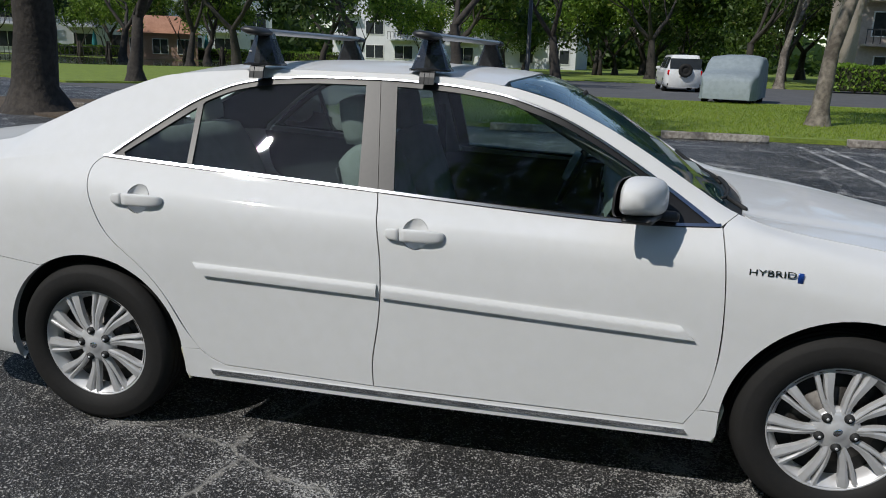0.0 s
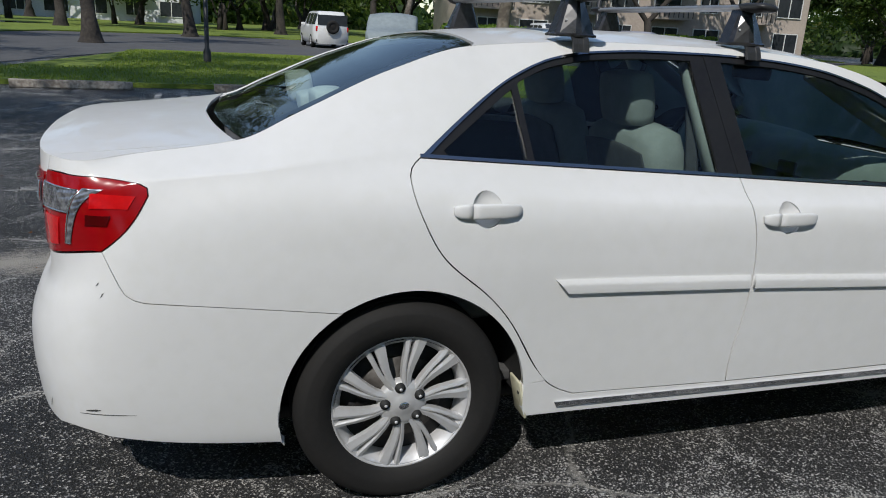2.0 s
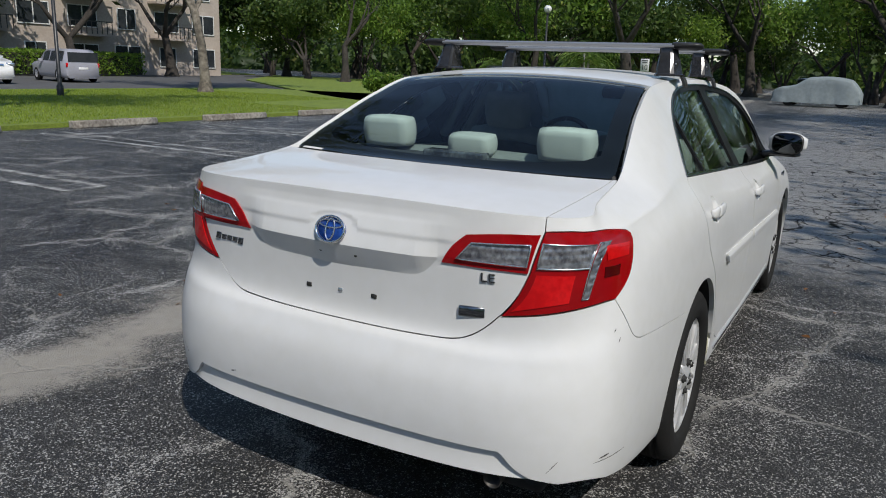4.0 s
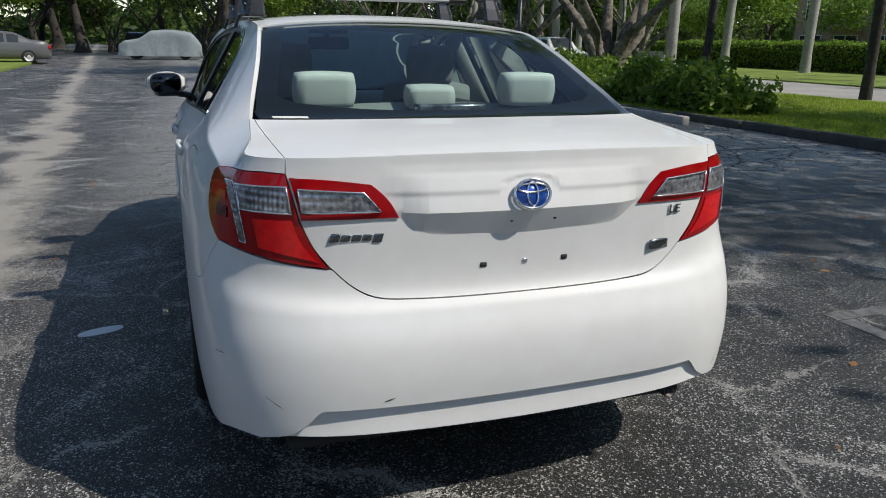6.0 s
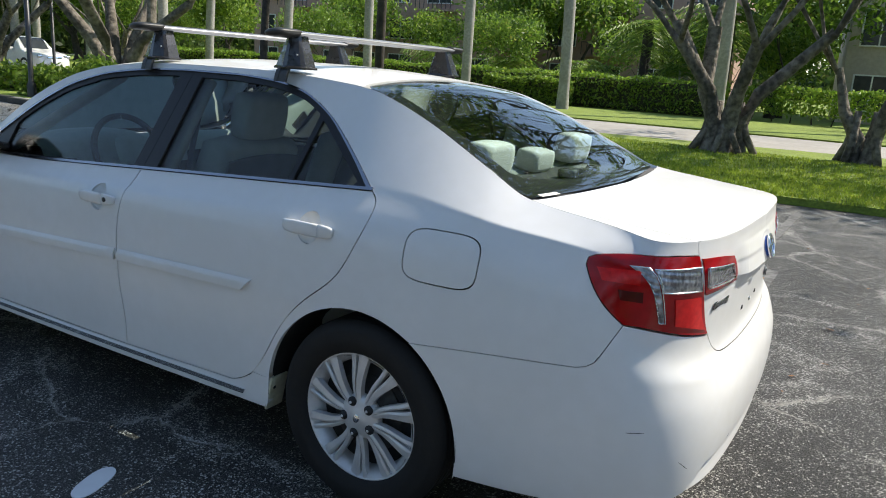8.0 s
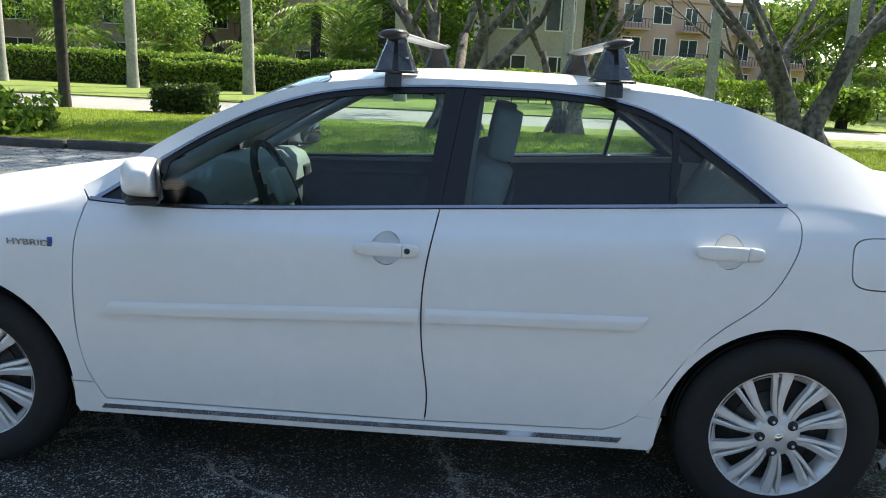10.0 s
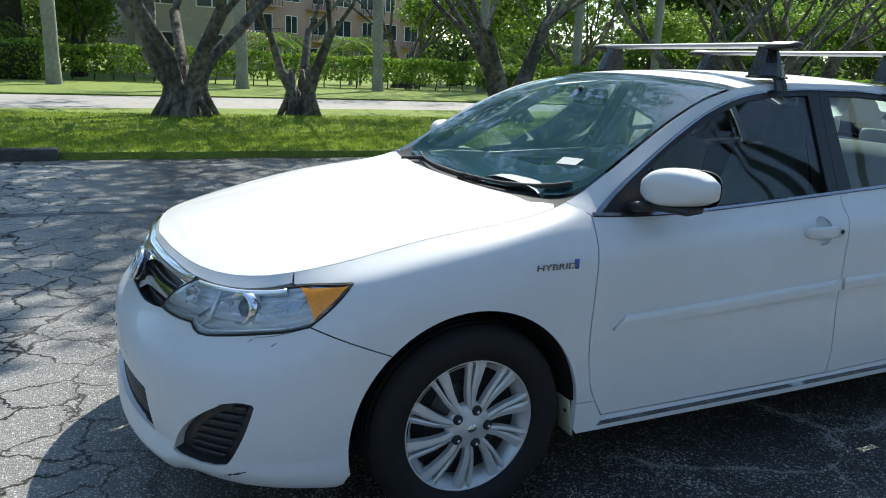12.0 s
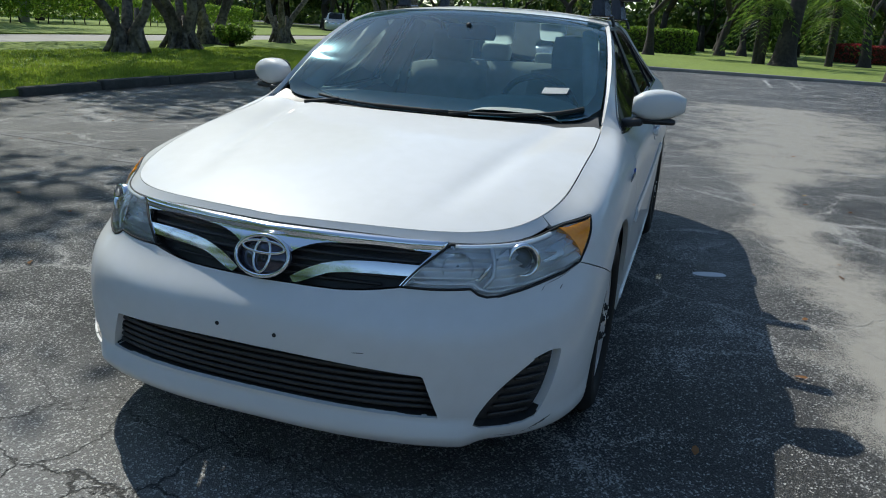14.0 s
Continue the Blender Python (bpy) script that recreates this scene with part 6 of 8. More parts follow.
# Lettering on the fenders and the lid; the model name is drawn as plain bars.
def letters(text, size, m, material, parent, label):
    cu = bpy.data.curves.new("lettering", "FONT")
    cu.body, cu.size, cu.extrude, cu.align_x, cu.align_y = text, size, .0015, "CENTER", "CENTER"
    tmp = bpy.data.objects.new("lettering", cu)
    scene.collection.objects.link(tmp)
    bpy.context.view_layer.update()
    me = bpy.data.meshes.new_from_object(tmp)
    bpy.data.objects.remove(tmp)
    me.transform(m)
    me.materials.append(material)
    ob = new("lettering", me)
    ob.parent = parent
    return tagged(ob, label=label)


for s in (1, -1):
    c = uv_band(*[[a] for a in sq(2.517 if s > 0 else 2.50, .845 if s > 0 else .860, s)])[0]
    m = Matrix.Translation(Vector(c) + Vector((0, s * .004, 0))) @ Matrix.Rotation(radians(90), 4, "X") @ (Matrix.Rotation(radians(180), 4, "Y") if s > 0 else Matrix.Identity(4)) @ Matrix.Rotation(radians(5 * s), 4, "X") @ Matrix.Diagonal((1.45, 1.0, 1, 1))
    host = [o for o in car.children if o.name.startswith("front_fender")][0 if s > 0 else 1]
    letters("HYBRID", .029, m, chrome_dark, host, "dark chrome lettering HYBRID")
    leaf = bmesh.new()
    box(leaf, (.018, .006, .034), Matrix.Translation((2.441 if s > 0 else 2.586, c[1] + s * .002, .850 if s > 0 else .852)), .002, 1)
    part("badge", leaf, emblem_blue, host, "small blue badge")
def on_lid(y, z):
    """A frame on the lid's face: x along the reading direction, y up the face, z out."""
    at = [Vector(uv_band(*[[a] for a in tq(*q)])[0]) for q in ((y, z), (y - .02, z), (y, z + .02))]
    ax, up_ = (at[1] - at[0]).normalized(), (at[2] - at[0]).normalized()
    out_ = ax.cross(up_).normalized()
    up_ = out_.cross(ax)
    return Matrix.Translation(at[0]) @ Matrix((ax, up_, out_)).transposed().to_4x4()



letters("LE", .036, on_lid(-.499, .886) @ Matrix.Translation((0, 0, .004)) @ Matrix.Diagonal((1.25, 1, 1, 1)), chrome_dark, lid, "chrome lettering LE")
c = uv_band(*[[a] for a in tq(-.455, .780)])[0]
bm = bmesh.new()
box(bm, (.008, .078, .032), Matrix.Translation(Vector(c) + Vector((-.002, 0, 0))) @ Matrix.Rotation(radians(14), 4, "Z"), .003, 1)
part("badge", bm, chrome_dark, lid, "small grey and chrome badge")
bar_bm = bmesh.new()
for k in range(5):
    tall = .024 if k in (0, 4) else .018
    box(bar_bm, (.0255, tall, .003), on_lid(.470, .862) @ Matrix.Translation((-.056 + .028 * k, (tall - .018) * (.3 if k == 0 else -.3), .0015))
        @ Matrix.Shear("XZ", 4, (.3, 0)), .0015, 1)
part("name_bar", bar_bm, chrome_dark, lid, "row of small chrome bars")

# Wheels: tyre, ten-spoke cover, wheel nuts, brake disc.
def make_wheel():
    tyre = bmesh.new()
    prof = [(.220, -.085), (.232, -.100), (.270, -.108), (.305, -.103), (.324, -.088), (.332, -.070)]
    for w in (-.052, -.018, .018, .052):
        prof += [(.335, w - .006), (.328, w - .004), (.328, w + .004), (.335, w + .006)]
    prof += [(.332, .070), (.324, .088), (.305, .103), (.300, .1045), (.270, .108), (.262, .1065), (.233, .100), (.222, .085), (.215, .070)]
    rings = lathe(tyre, prof, n=72)
    wheel = part("wheel", tyre, tyre_rubber, car, "black rubber tyre on a silver ten-spoke wheel cover")
    cover = bmesh.new()
    lathe(cover, [(.214, .070), (.217, .080), (.214, .0865), (.209, .085), (.203, .076), (.200, .060)], n=72)
    part("wheel_cover_rim", cover, silver_paint, wheel, "silver painted plastic rim of the wheel cover")
    hub = bmesh.new()
    lathe(hub, [(.0004, .101), (.024, .100), (.030, .096), (.040, .0935), (.052, .091), (.066, .086), (.074, .078), (.076, .060)], n=60)
    part("hub", hub, silver_paint, wheel, "silver painted plastic hub")
    dish_ring = bmesh.new()
    lathe(dish_ring, [(.204, .084), (.192, .070), (.182, .048), (.180, .030)], n=60)
    part("inner_rim", dish_ring, silver_paint, wheel)
    spoke = bmesh.new()
    # A wide and a slim ridged blade, parted by a slot, that sway a little and spread towards the rim.
    radii = (.058, .095, .125, .150, .175, .196, .2135)
    for lo_, hi_, crest in (((-.014, -.019, -.025, -.030, -.035, -.040, -.046), (-.0004, -.0006, -.001, -.0026, -.0040, -.0048, -.0044), .70),
                            ((.0004, .0006, .001, .0026, .0040, .0048, .0044), (.012, .014, .016, .018, .020, .023, .027), .35)):
        rows = []
        for lo, hi, r in zip(lo_, hi_, radii):
            z = .092 - .35 * max(0, r - .10)**2 - .002 - .05 * max(0, r - .185)
            sway = .0045 * math.sin((r - .058) / .151 * 1.5 * math.pi)
            lo, hi = lo + sway, hi + sway
            mid = lo + (hi - lo) * crest
            fall = .0058 * min(1, max(0, (r - .105) / .03))
            d_lo, d_hi = (.0036, fall * .6) if crest > .5 else (fall * .6, .0036)
            pts = ((lo, z - .024), (lo + .0008, z - d_lo), (mid, z), (hi - .0008, z - d_hi), (hi, z - .024))
            rows.append([spoke.verts.new((math.sqrt(r * r - w * w), w, zz)) for w, zz in pts])
        for p, q in zip(rows, rows[1:]):
            for j in range(4):
                spoke.faces.new((p[j], q[j], q[j + 1], p[j + 1]))
    # The web that joins the blades near the hub.
    rows = [[spoke.verts.new((r, w, z)) for w in (-.008, .008)] for r, z in ((.060, .0850), (.085, .0850), (.112, .0840))]
    for p, q in zip(rows, rows[1:]):
        spoke.faces.new((p[0], q[0], q[1], p[1]))
    bmesh.ops.recalc_face_normals(spoke, faces=spoke.faces)
    one = part("spoke", spoke, silver_paint, wheel, "silver plastic spoke parted into two blades", smooth=False)
    for k in range(1, 10):
        ob = new("spoke", one.data)
        ob.parent = wheel
        ob.matrix_world = Matrix.Rotation(2 * math.pi * k / 10, 4, "Z")
        tagged(ob, label="silver plastic spoke parted into two blades")
    for k in range(5):
        a = 2 * math.pi * (k + .25) / 5
        nut = bmesh.new()
        lathe(nut, [(.0004, .1035), (.007, .103), (.0105, .100), (.011, .0945), (.0165, .0945), (.0168, .088)], Matrix.Translation((.058 * math.cos(a), .058 * math.sin(a), 0)), 14)
        nut_ob = part("wheel_nut", nut, rubber_black, wheel)
        pip = bmesh.new()
        lathe(pip, [(.0004, .1060), (.0045, .1055), (.0055, .1015)], Matrix.Translation((.058 * math.cos(a), .058 * math.sin(a), 0)), 12)
        part("nut_tip", pip, silver_paint, nut_ob)
    cap = bmesh.new()
    lathe(cap, [(.0004, .1035), (.012, .103), (.016, .101)], Matrix.Diagonal((1, .75, 1, 1)), 24)
    part("centre_cap", cap, chrome, wheel)
    drum = bmesh.new()
    lathe(drum, [(.0004, .030), (.205, .030), (.210, -.05), (.205, -.08)], n=40)
    part("wheel_dish", drum, rubber_black, wheel)
    disc = bmesh.new()
    lathe(disc, [(.06, .05), (.075, .052), (.078, .040), (.138, .040), (.140, .030)], n=40)
    part("brake_disc", disc, steel_dark, wheel)
    for ob in wheel.children:
        if ob.name.startswith(("wheel_cover_rim", "hub", "inner_rim", "spoke")) and ob.name not in ["spoke.%03d" % i for i in range(1, 10)]:
            ob.data.transform(Matrix.Diagonal((1.045, 1.045, 1, 1)))
    return wheel


wheel = make_wheel()
for k, (x, s, a) in enumerate(((0, -1, 12), (2.775, -1, 40), (0, 1, 60), (2.775, 1, 18))):
    m = Matrix.Translation((x, s * .790, .333)) @ Matrix.Rotation(radians(-90 * s), 4, "X") @ Matrix.Rotation(radians(a), 4, "Z")
    if k == 0:
        wheel.matrix_world = m
    else:
        copy_thing(wheel, m)

# Underside, floor and inner skins.
low = bmesh.new()
box(low, (4.45, 1.30, .05), Matrix.Translation((1.35, 0, .215)), .02)
box(low, (1.85, 1.66, .06), Matrix.Translation((1.39, 0, .235)), .02)
part("underbody", low, rubber_black, car)
for s in (1, -1):
    way = (lambda o: o) if s > 0 else flip
    inner = side([(2.30, .99), (2.30, .32)], [(2.30, .32), (.50, .32)], [(.50, .37), (.30, .66), (.02, .80), (.00, 1.07)], [(.02, 1.075), (1.16, 1.012), (2.30, .972)])
    panel("door_lining", lining_dark, car, skin(way(inner), lift=-.045, lip=0, gap=0, grid=(.06, .3)), label="dark grey door lining")
    post_in = side([(.64, 1.398), (.375, 1.334), (.195, 1.222), (.020, 1.100)], [(.00, 1.07), (-.42, 1.05)]) + rim(u_of_x(-.42), u_of_x(.66), 6.93, .05)
    panel("rear_pillar_lining", lining_dark, car, skin(way(post_in), lift=-.028, lip=0, gap=0, grid=(.06, .15)), label="dark rear pillar lining")

# ---- cabin ----
def cushion(bm, size, m, soft=.05):
    """A padded block with rounded edges, slightly domed."""
    got = bmesh.ops.create_cube(bm, size=1.0)
    bmesh.ops.subdivide_edges(bm, edges=list({e for v in got["verts"] for e in v.link_edges}), cuts=5, use_grid_fill=True)
    verts = {v for v in bm.verts if v.tag is False}
    for v in verts:
        p = v.co * 2
        q = Vector([c * math.sqrt(max(0, 1 - (a * a + b * b) * k / 2 + a * a * b * b * k * k / 3)) for c, a, b, k in ((p.x, p.y, p.z, .32), (p.y, p.x, p.z, .32), (p.z, p.x, p.y, .32))])
        v.co = m @ Vector((q.x * size[0] / 2, q.y * size[1] / 2, q.z * size[2] / 2))
        v.tag = True
    return bm


floor_bm = bmesh.new()
box(floor_bm, (2.5, 1.5, .04), Matrix.Translation((1.15, 0, .33)), .01)
part("cabin_floor", floor_bm, carpet, car)


def front_seat(y):
    seat = bmesh.new()
    cushion(seat, (.52, .50, .17), Matrix.Translation((1.39, y, .54)) @ Matrix.Rotation(radians(-8), 4, "Y"))
    ob = part("front_seat", seat, trim_fabric, car, "pale grey cloth front seat")
    bm = bmesh.new()
    cushion(bm, (.17, .50, .66), Matrix.Translation((1.08, y, .84)) @ Matrix.Rotation(radians(-17), 4, "Y"))
    part("backrest", bm, trim_fabric, ob)
    bm = bmesh.new()
    cushion(bm, (.11, .25, .20), Matrix.Translation((.958, y, 1.238)) @ Matrix.Rotation(radians(-10), 4, "Y"))
    part("headrest", bm, trim_fabric, ob)
    bm = bmesh.new()
    for d in (-.06, .06):
        tube(bm, [(.995, y + d, 1.08), (.970, y + d, 1.18)], .006, 8)
    part("headrest_post", bm, chrome, ob)
    bm = bmesh.new()
    cushion(bm, (.02, .46, .50), Matrix.Translation((.985, y, .84)) @ Matrix.Rotation(radians(-17), 4, "Y"))
    part("seat_back", bm, seat_dark, ob, "dark back of the seat")


front_seat(.37)
front_seat(-.37)
bm = bmesh.new()
cushion(bm, (.52, 1.36, .18), Matrix.Translation((.36, 0, .58)) @ Matrix.Rotation(radians(-6), 4, "Y"))
bench = part("rear_bench", bm, trim_fabric, car, "pale grey cloth rear bench")
bm = bmesh.new()
cushion(bm, (.17, 1.34, .62), Matrix.Translation((-.02, 0, .84)) @ Matrix.Rotation(radians(-24), 4, "Y"))
part("backrest", bm, trim_fabric, bench)
for y in (-.40, 0, .40):
    bm = bmesh.new()
    cushion(bm, (.10, .225 if y else .19, .125 if y else .085), Matrix.Translation((-.165, y * .98, 1.185 if y else 1.158)) @ Matrix.Rotation(radians(-8), 4, "Y"))
    part("headrest", bm, seat_pale, bench, "pale cloth headrest")
bm = bmesh.new()
box(bm, (.36, 1.30, .03), Matrix.Translation((-.31, 0, 1.095)), .01)
shelf = part("parcel_shelf", bm, seat_dark, car, "dark grey parcel shelf")
bm = bmesh.new()
box(bm, (.07, .25, .035), Matrix.Translation((-.34, -.02, 1.130)), .008)
part("brake_light", bm, lamp_clear, shelf, "high brake light in a grey housing")
# Dash, wheel, console, belts, mirror, visors, lining.
dash = bmesh.new()
rows = []
for y in np.linspace(-.72, .72, 25):
    hump = .040 * max(0, 1 - ((y - .37) / .24)**4)
    rows.append([dash.verts.new((x, y, z + (hump if z > .9 else 0))) for x, z in ((1.955, .90), (1.965, .965), (1.99, 1.010), (2.05, 1.036), (2.20, 1.030), (2.39, .995))])
for p, q in zip(rows, rows[1:]):
    for j in range(5):
        dash.faces.new((p[j], p[j + 1], q[j + 1], q[j]))
dash_ob = part("dashboard", dash, dash_grey, car, "grey-green padded dashboard")
bm = bmesh.new()
box(bm, (.36, 1.44, .46), Matrix.Translation((2.17, 0, .69)), .05, 3)
part("lower_dash", bm, lining_dark, dash_ob, "dark lower dashboard")
bm = bmesh.new()
box(bm, (.03, .24, .20), Matrix.Translation((1.962, 0, .84)) @ Matrix.Rotation(radians(12), 4, "Y"), .01)
part("console_screen", bm, rubber_black, dash_ob)
for y in (-.62, -.15, .15, .62):
    bm = bmesh.new()
    box(bm, (.02, .11, .06), Matrix.Translation((1.958, y, .925)), .008)
    part("air_vent", bm, rubber_black, dash_ob)
bm = bmesh.new()
m = Matrix.Translation((1.825, .37, .985)) @ Matrix.Rotation(radians(-66), 4, "Y")
tube(bm, [m @ Vector((.185 * math.cos(a), .185 * math.sin(a), 0)) for a in np.linspace(0, 2 * math.pi, 41)], .015, 10, cap=False)
steering = part("steering_wheel", bm, rubber_black, car, "black leather steering wheel rim")
bm = bmesh.new()
for a in (0, math.pi, -math.pi / 2 + math.pi):
    tube(bm, [m @ Vector((0, 0, .02)), m @ Vector((.18 * math.cos(a + math.pi / 2), .18 * math.sin(a + math.pi / 2), 0))], .018, 8, flat=.5)
cushion(bm, (.15, .15, .05), m @ Matrix.Translation((0, 0, .02)))
part("steering_hub", bm, dash_grey, steering, "grey hub and spokes")
bm = bmesh.new()
cushion(bm, (.03, .25, .075), Matrix.Translation((1.80, 0, 1.335)))
tube(bm, [(1.82, 0, 1.345), (1.86, 0, 1.37)], .012, 8)
part("rear_view_mirror", bm, rubber_black, car)
bm = bmesh.new()
box(bm, (.80, .22, .25), Matrix.Translation((1.55, 0, .52)), .03)
part("centre_console", bm, dash_grey, car)
for s in (1, -1):
    bm = bmesh.new()
    tube(bm, [(1.10, s * .545, 1.33), (1.09, s * .62, 1.10), (1.09, s * .68, .80)], [.022, .024, .03], 6, flat=.12)
    part("seat_belt", bm, seat_dark, car)
    bm = bmesh.new()
    tube(bm, [(2.25, s * .70, .99), (1.92, s * .615, 1.19), (1.62, s * .55, 1.355)], [.045, .042, .04], 8, flat=.6)
    part("pillar_lining", bm, trim_fabric, car)
    bm = bmesh.new()
    tube(bm, [(1.12, s * .73, 1.0), (1.10, s * .635, 1.18), (1.08, s * .53, 1.37)], [.06, .05, .045], 8, flat=.5)
    part("pillar_lining", bm, trim_fabric, car)
lining_half = run([(1.60, 0), (1.59, .25), (1.52, .50)], .05) + edge_run(1.52, .30, .05, 20) + run([(.33, .47), (.35, 0)], .05)
panel("head_lining", trim_fabric, car, skin(both(lining_half), lift=-.035, lip=0, gap=0, surf=uv_top, scale=(1, 1), grid=(.08, .08)), label="pale grey head lining")
# Cowl, wipers, stickers.
cowl_half = run([(2.435, 0), (2.43, .2), (2.395, .45), (2.335, .72)], .03) + run([(2.42, .745), (2.49, .45), (2.515, .2), (2.52, 0)], .03)
panel("cowl", dark_trim, car, skin(both(cowl_half), lift=-.014, lip=.03, gap=0, surf=uv_top, scale=(1, 1), grid=(.03, .03)), label="black plastic cowl under the windshield")
for y0, y1, xo in ((.10, .66, 0), (-.52, .12, .01)):
    bm = bmesh.new()
    ys = np.linspace(y0, y1, 12)
    xs = [2.452 - .15 * (y / .7)**2 + xo for y in ys]
    tube(bm, [(x, y, float(ztop(x, y)) + .008) for x, y in zip(xs, ys)], [.006] * 6 + [.009] * 6, 6)
    tube(bm, [(xs[2], ys[2], float(ztop(xs[2], ys[2])) + .006), (2.46, y0 - .03, 1.0)], .009, 6)
    part("wiper", bm, rubber_black, car, "black wiper arm")


def decal(name, corners, material, parent, label):
    """A thin sticker that lies on a window."""
    p = [Vector((x, y, float(ztop(x, y)) + .001)) for x, y in corners]
    part(name, ([tuple(v) for v in p], [(0, 1, 2, 3)]), material, parent, label)


decal("sticker", [(2.215, .575), (2.245, .570), (2.260, .465), (2.230, .470)], paper, car, "white inspection sticker")
decal("sticker", [(-.452, .61), (-.470, .606), (-.486, .50), (-.468, .50)], paper, car, "pale sticker with dark marks")
decal("sticker_mark", [(-.462, .595), (-.466, .594), (-.480, .52), (-.476, .52)], rubber_black, car, "dark bars of unreadable print")

# Roof racks: two bars on clamped feet.
for x_right, x_left in ((1.287, 1.352), (.616, .604)):
    at = lambda y: (x_right + x_left) / 2 + (x_left - x_right) / 2 * y / .55
    rack = thing("roof_rack", "black and silver roof rack bar clamped across the car roof", "roof rack", "roof racks on the car")
    bm = bmesh.new()
    n = 16
    rings = []
    for y in np.linspace(-.57, .57, 9):
        ring = []
        for a in np.linspace(0, 2 * math.pi, n + 1)[:-1]:
            ring.append(bm.verts.new((at(y) + .040 * math.cos(a) * (1 if math.cos(a) > 0 else 1.15), y, 1.572 + .012 * math.sin(a))))
        rings.append(ring)
    for p, q in zip(rings, rings[1:]):
        for j in range(n):
            bm.faces.new((p[j], p[(j + 1) % n], q[(j + 1) % n], q[j]))
    bmesh.ops.recalc_face_normals(bm, faces=bm.faces)
    bar = part("bar", bm, bar_alloy, rack, "silver wing-shaped bar")
    slot = bmesh.new()
    box(slot, (.012, 1.06, .002), Matrix.Translation((at(0), 0, 1.5845)) @ Matrix.Rotation(-math.atan((x_left - x_right) / 1.1), 4, "Z"))
    part("slot_strip", slot, rubber_black, bar, "black rubber strip along the bar")
    for s in (1, -1):
        xb = at(s * .55)
        bm = bmesh.new()
        tube(bm, [(at(s * y), s * y, 1.572) for y in (.56, .575, .655, .676, .684)], [.043, .046, .045, .036, .018], 20, flat=.34)
        part("end_cap", bm, dark_trim, rack, "black plastic end cap")
        # A tapered foot whose outer side is folded along an upright ridge.
        foot = bmesh.new()
        for j, (z, lx, ly, dy) in enumerate(((1.445, .079, .058, .012), (1.452, .079, .058, .012), (1.456, .071, .052, .010), (1.505, .053, .045, .004), (1.545, .037, .038, -.002), (1.566, .032, .036, -.004))):
            ring = [foot.verts.new((xb + lx * fx, s * (.548 + dy + ly * fy), z)) for fx, fy in ((-1, -.8), (-1, .25), (-.86, .55), (-.22, 1), (.10, .98), (.88, .5), (1, .2), (1, -.8), (.8, -1), (-.8, -1))]
            if j:
                for i in range(10):
                    foot.faces.new((last[i], last[(i + 1) % 10], ring[(i + 1) % 10], ring[i]))
            else:
                foot.faces.new(ring)
            last = ring
        foot.faces.new(last[::-1])
        bmesh.ops.recalc_face_normals(foot, faces=foot.faces)
        f = part("foot", foot, rack_black, rack, "glossy black clamp foot", smooth=False)
        mark_ = bmesh.new()
        box(mark_, (.026, .003, .006), Matrix.Translation((xb - .034, s * .583, 1.496)) @ Matrix.Rotation(s * .28, 4, "X") @ Matrix.Rotation(-s * .35, 4, "Z"))
        part("mark", mark_, sign_grey, f, "small pale maker's mark drawn as a bar")
        clamp = bmesh.new()
        rows = []
        for z, y in ((1.456, .583), (1.450, .600), (1.440, .613), (1.424, .621), (1.398, .628)):
            rows.append([clamp.verts.new((xb + dx, s * (y + dy), z)) for dx, dy in ((-.028, -.006), (-.028, .006), (-.010, .006), (-.008, .0035), (.008, .0035), (.010, .006), (.028, .006), (.028, -.006))])
        for p, q in zip(rows, rows[1:]):
            for j in range(8):
                clamp.faces.new((p[j], p[(j + 1) % 8], q[(j + 1) % 8], q[j]))
        clamp.faces.new(rows[0]), clamp.faces.new(rows[-1][::-1])
        bmesh.ops.recalc_face_normals(clamp, faces=clamp.faces)
        part("clamp", clamp, dark_trim, rack, "black clamp hooked under the roof edge", smooth=False)

# ---- trees, palms and hedges ----
def put(ob, x, y, turn=0.0, size=1.0, z=.08):
    ob.matrix_world = Matrix.Translation((x, y, z)) @ Matrix.Rotation(turn, 4, "Z") @ Matrix.Scale(size, 4)
    return ob


def again(ob, x, y, turn=0.0, size=1.0, z=.08):
    c = copy_thing(ob, Matrix.Identity(4))
    return put(c, x, y, turn, size, z)


def lean_crown(ob, z0, dx, dy):
    """Shears a tree's limbs and crown to one side above z0, to move its shade."""
    for c in ob.children:
        for v in c.data.vertices:
            h = max(0.0, v.co.z - z0)
            v.co.x, v.co.y = v.co.x + dx * h, v.co.y + dy * h


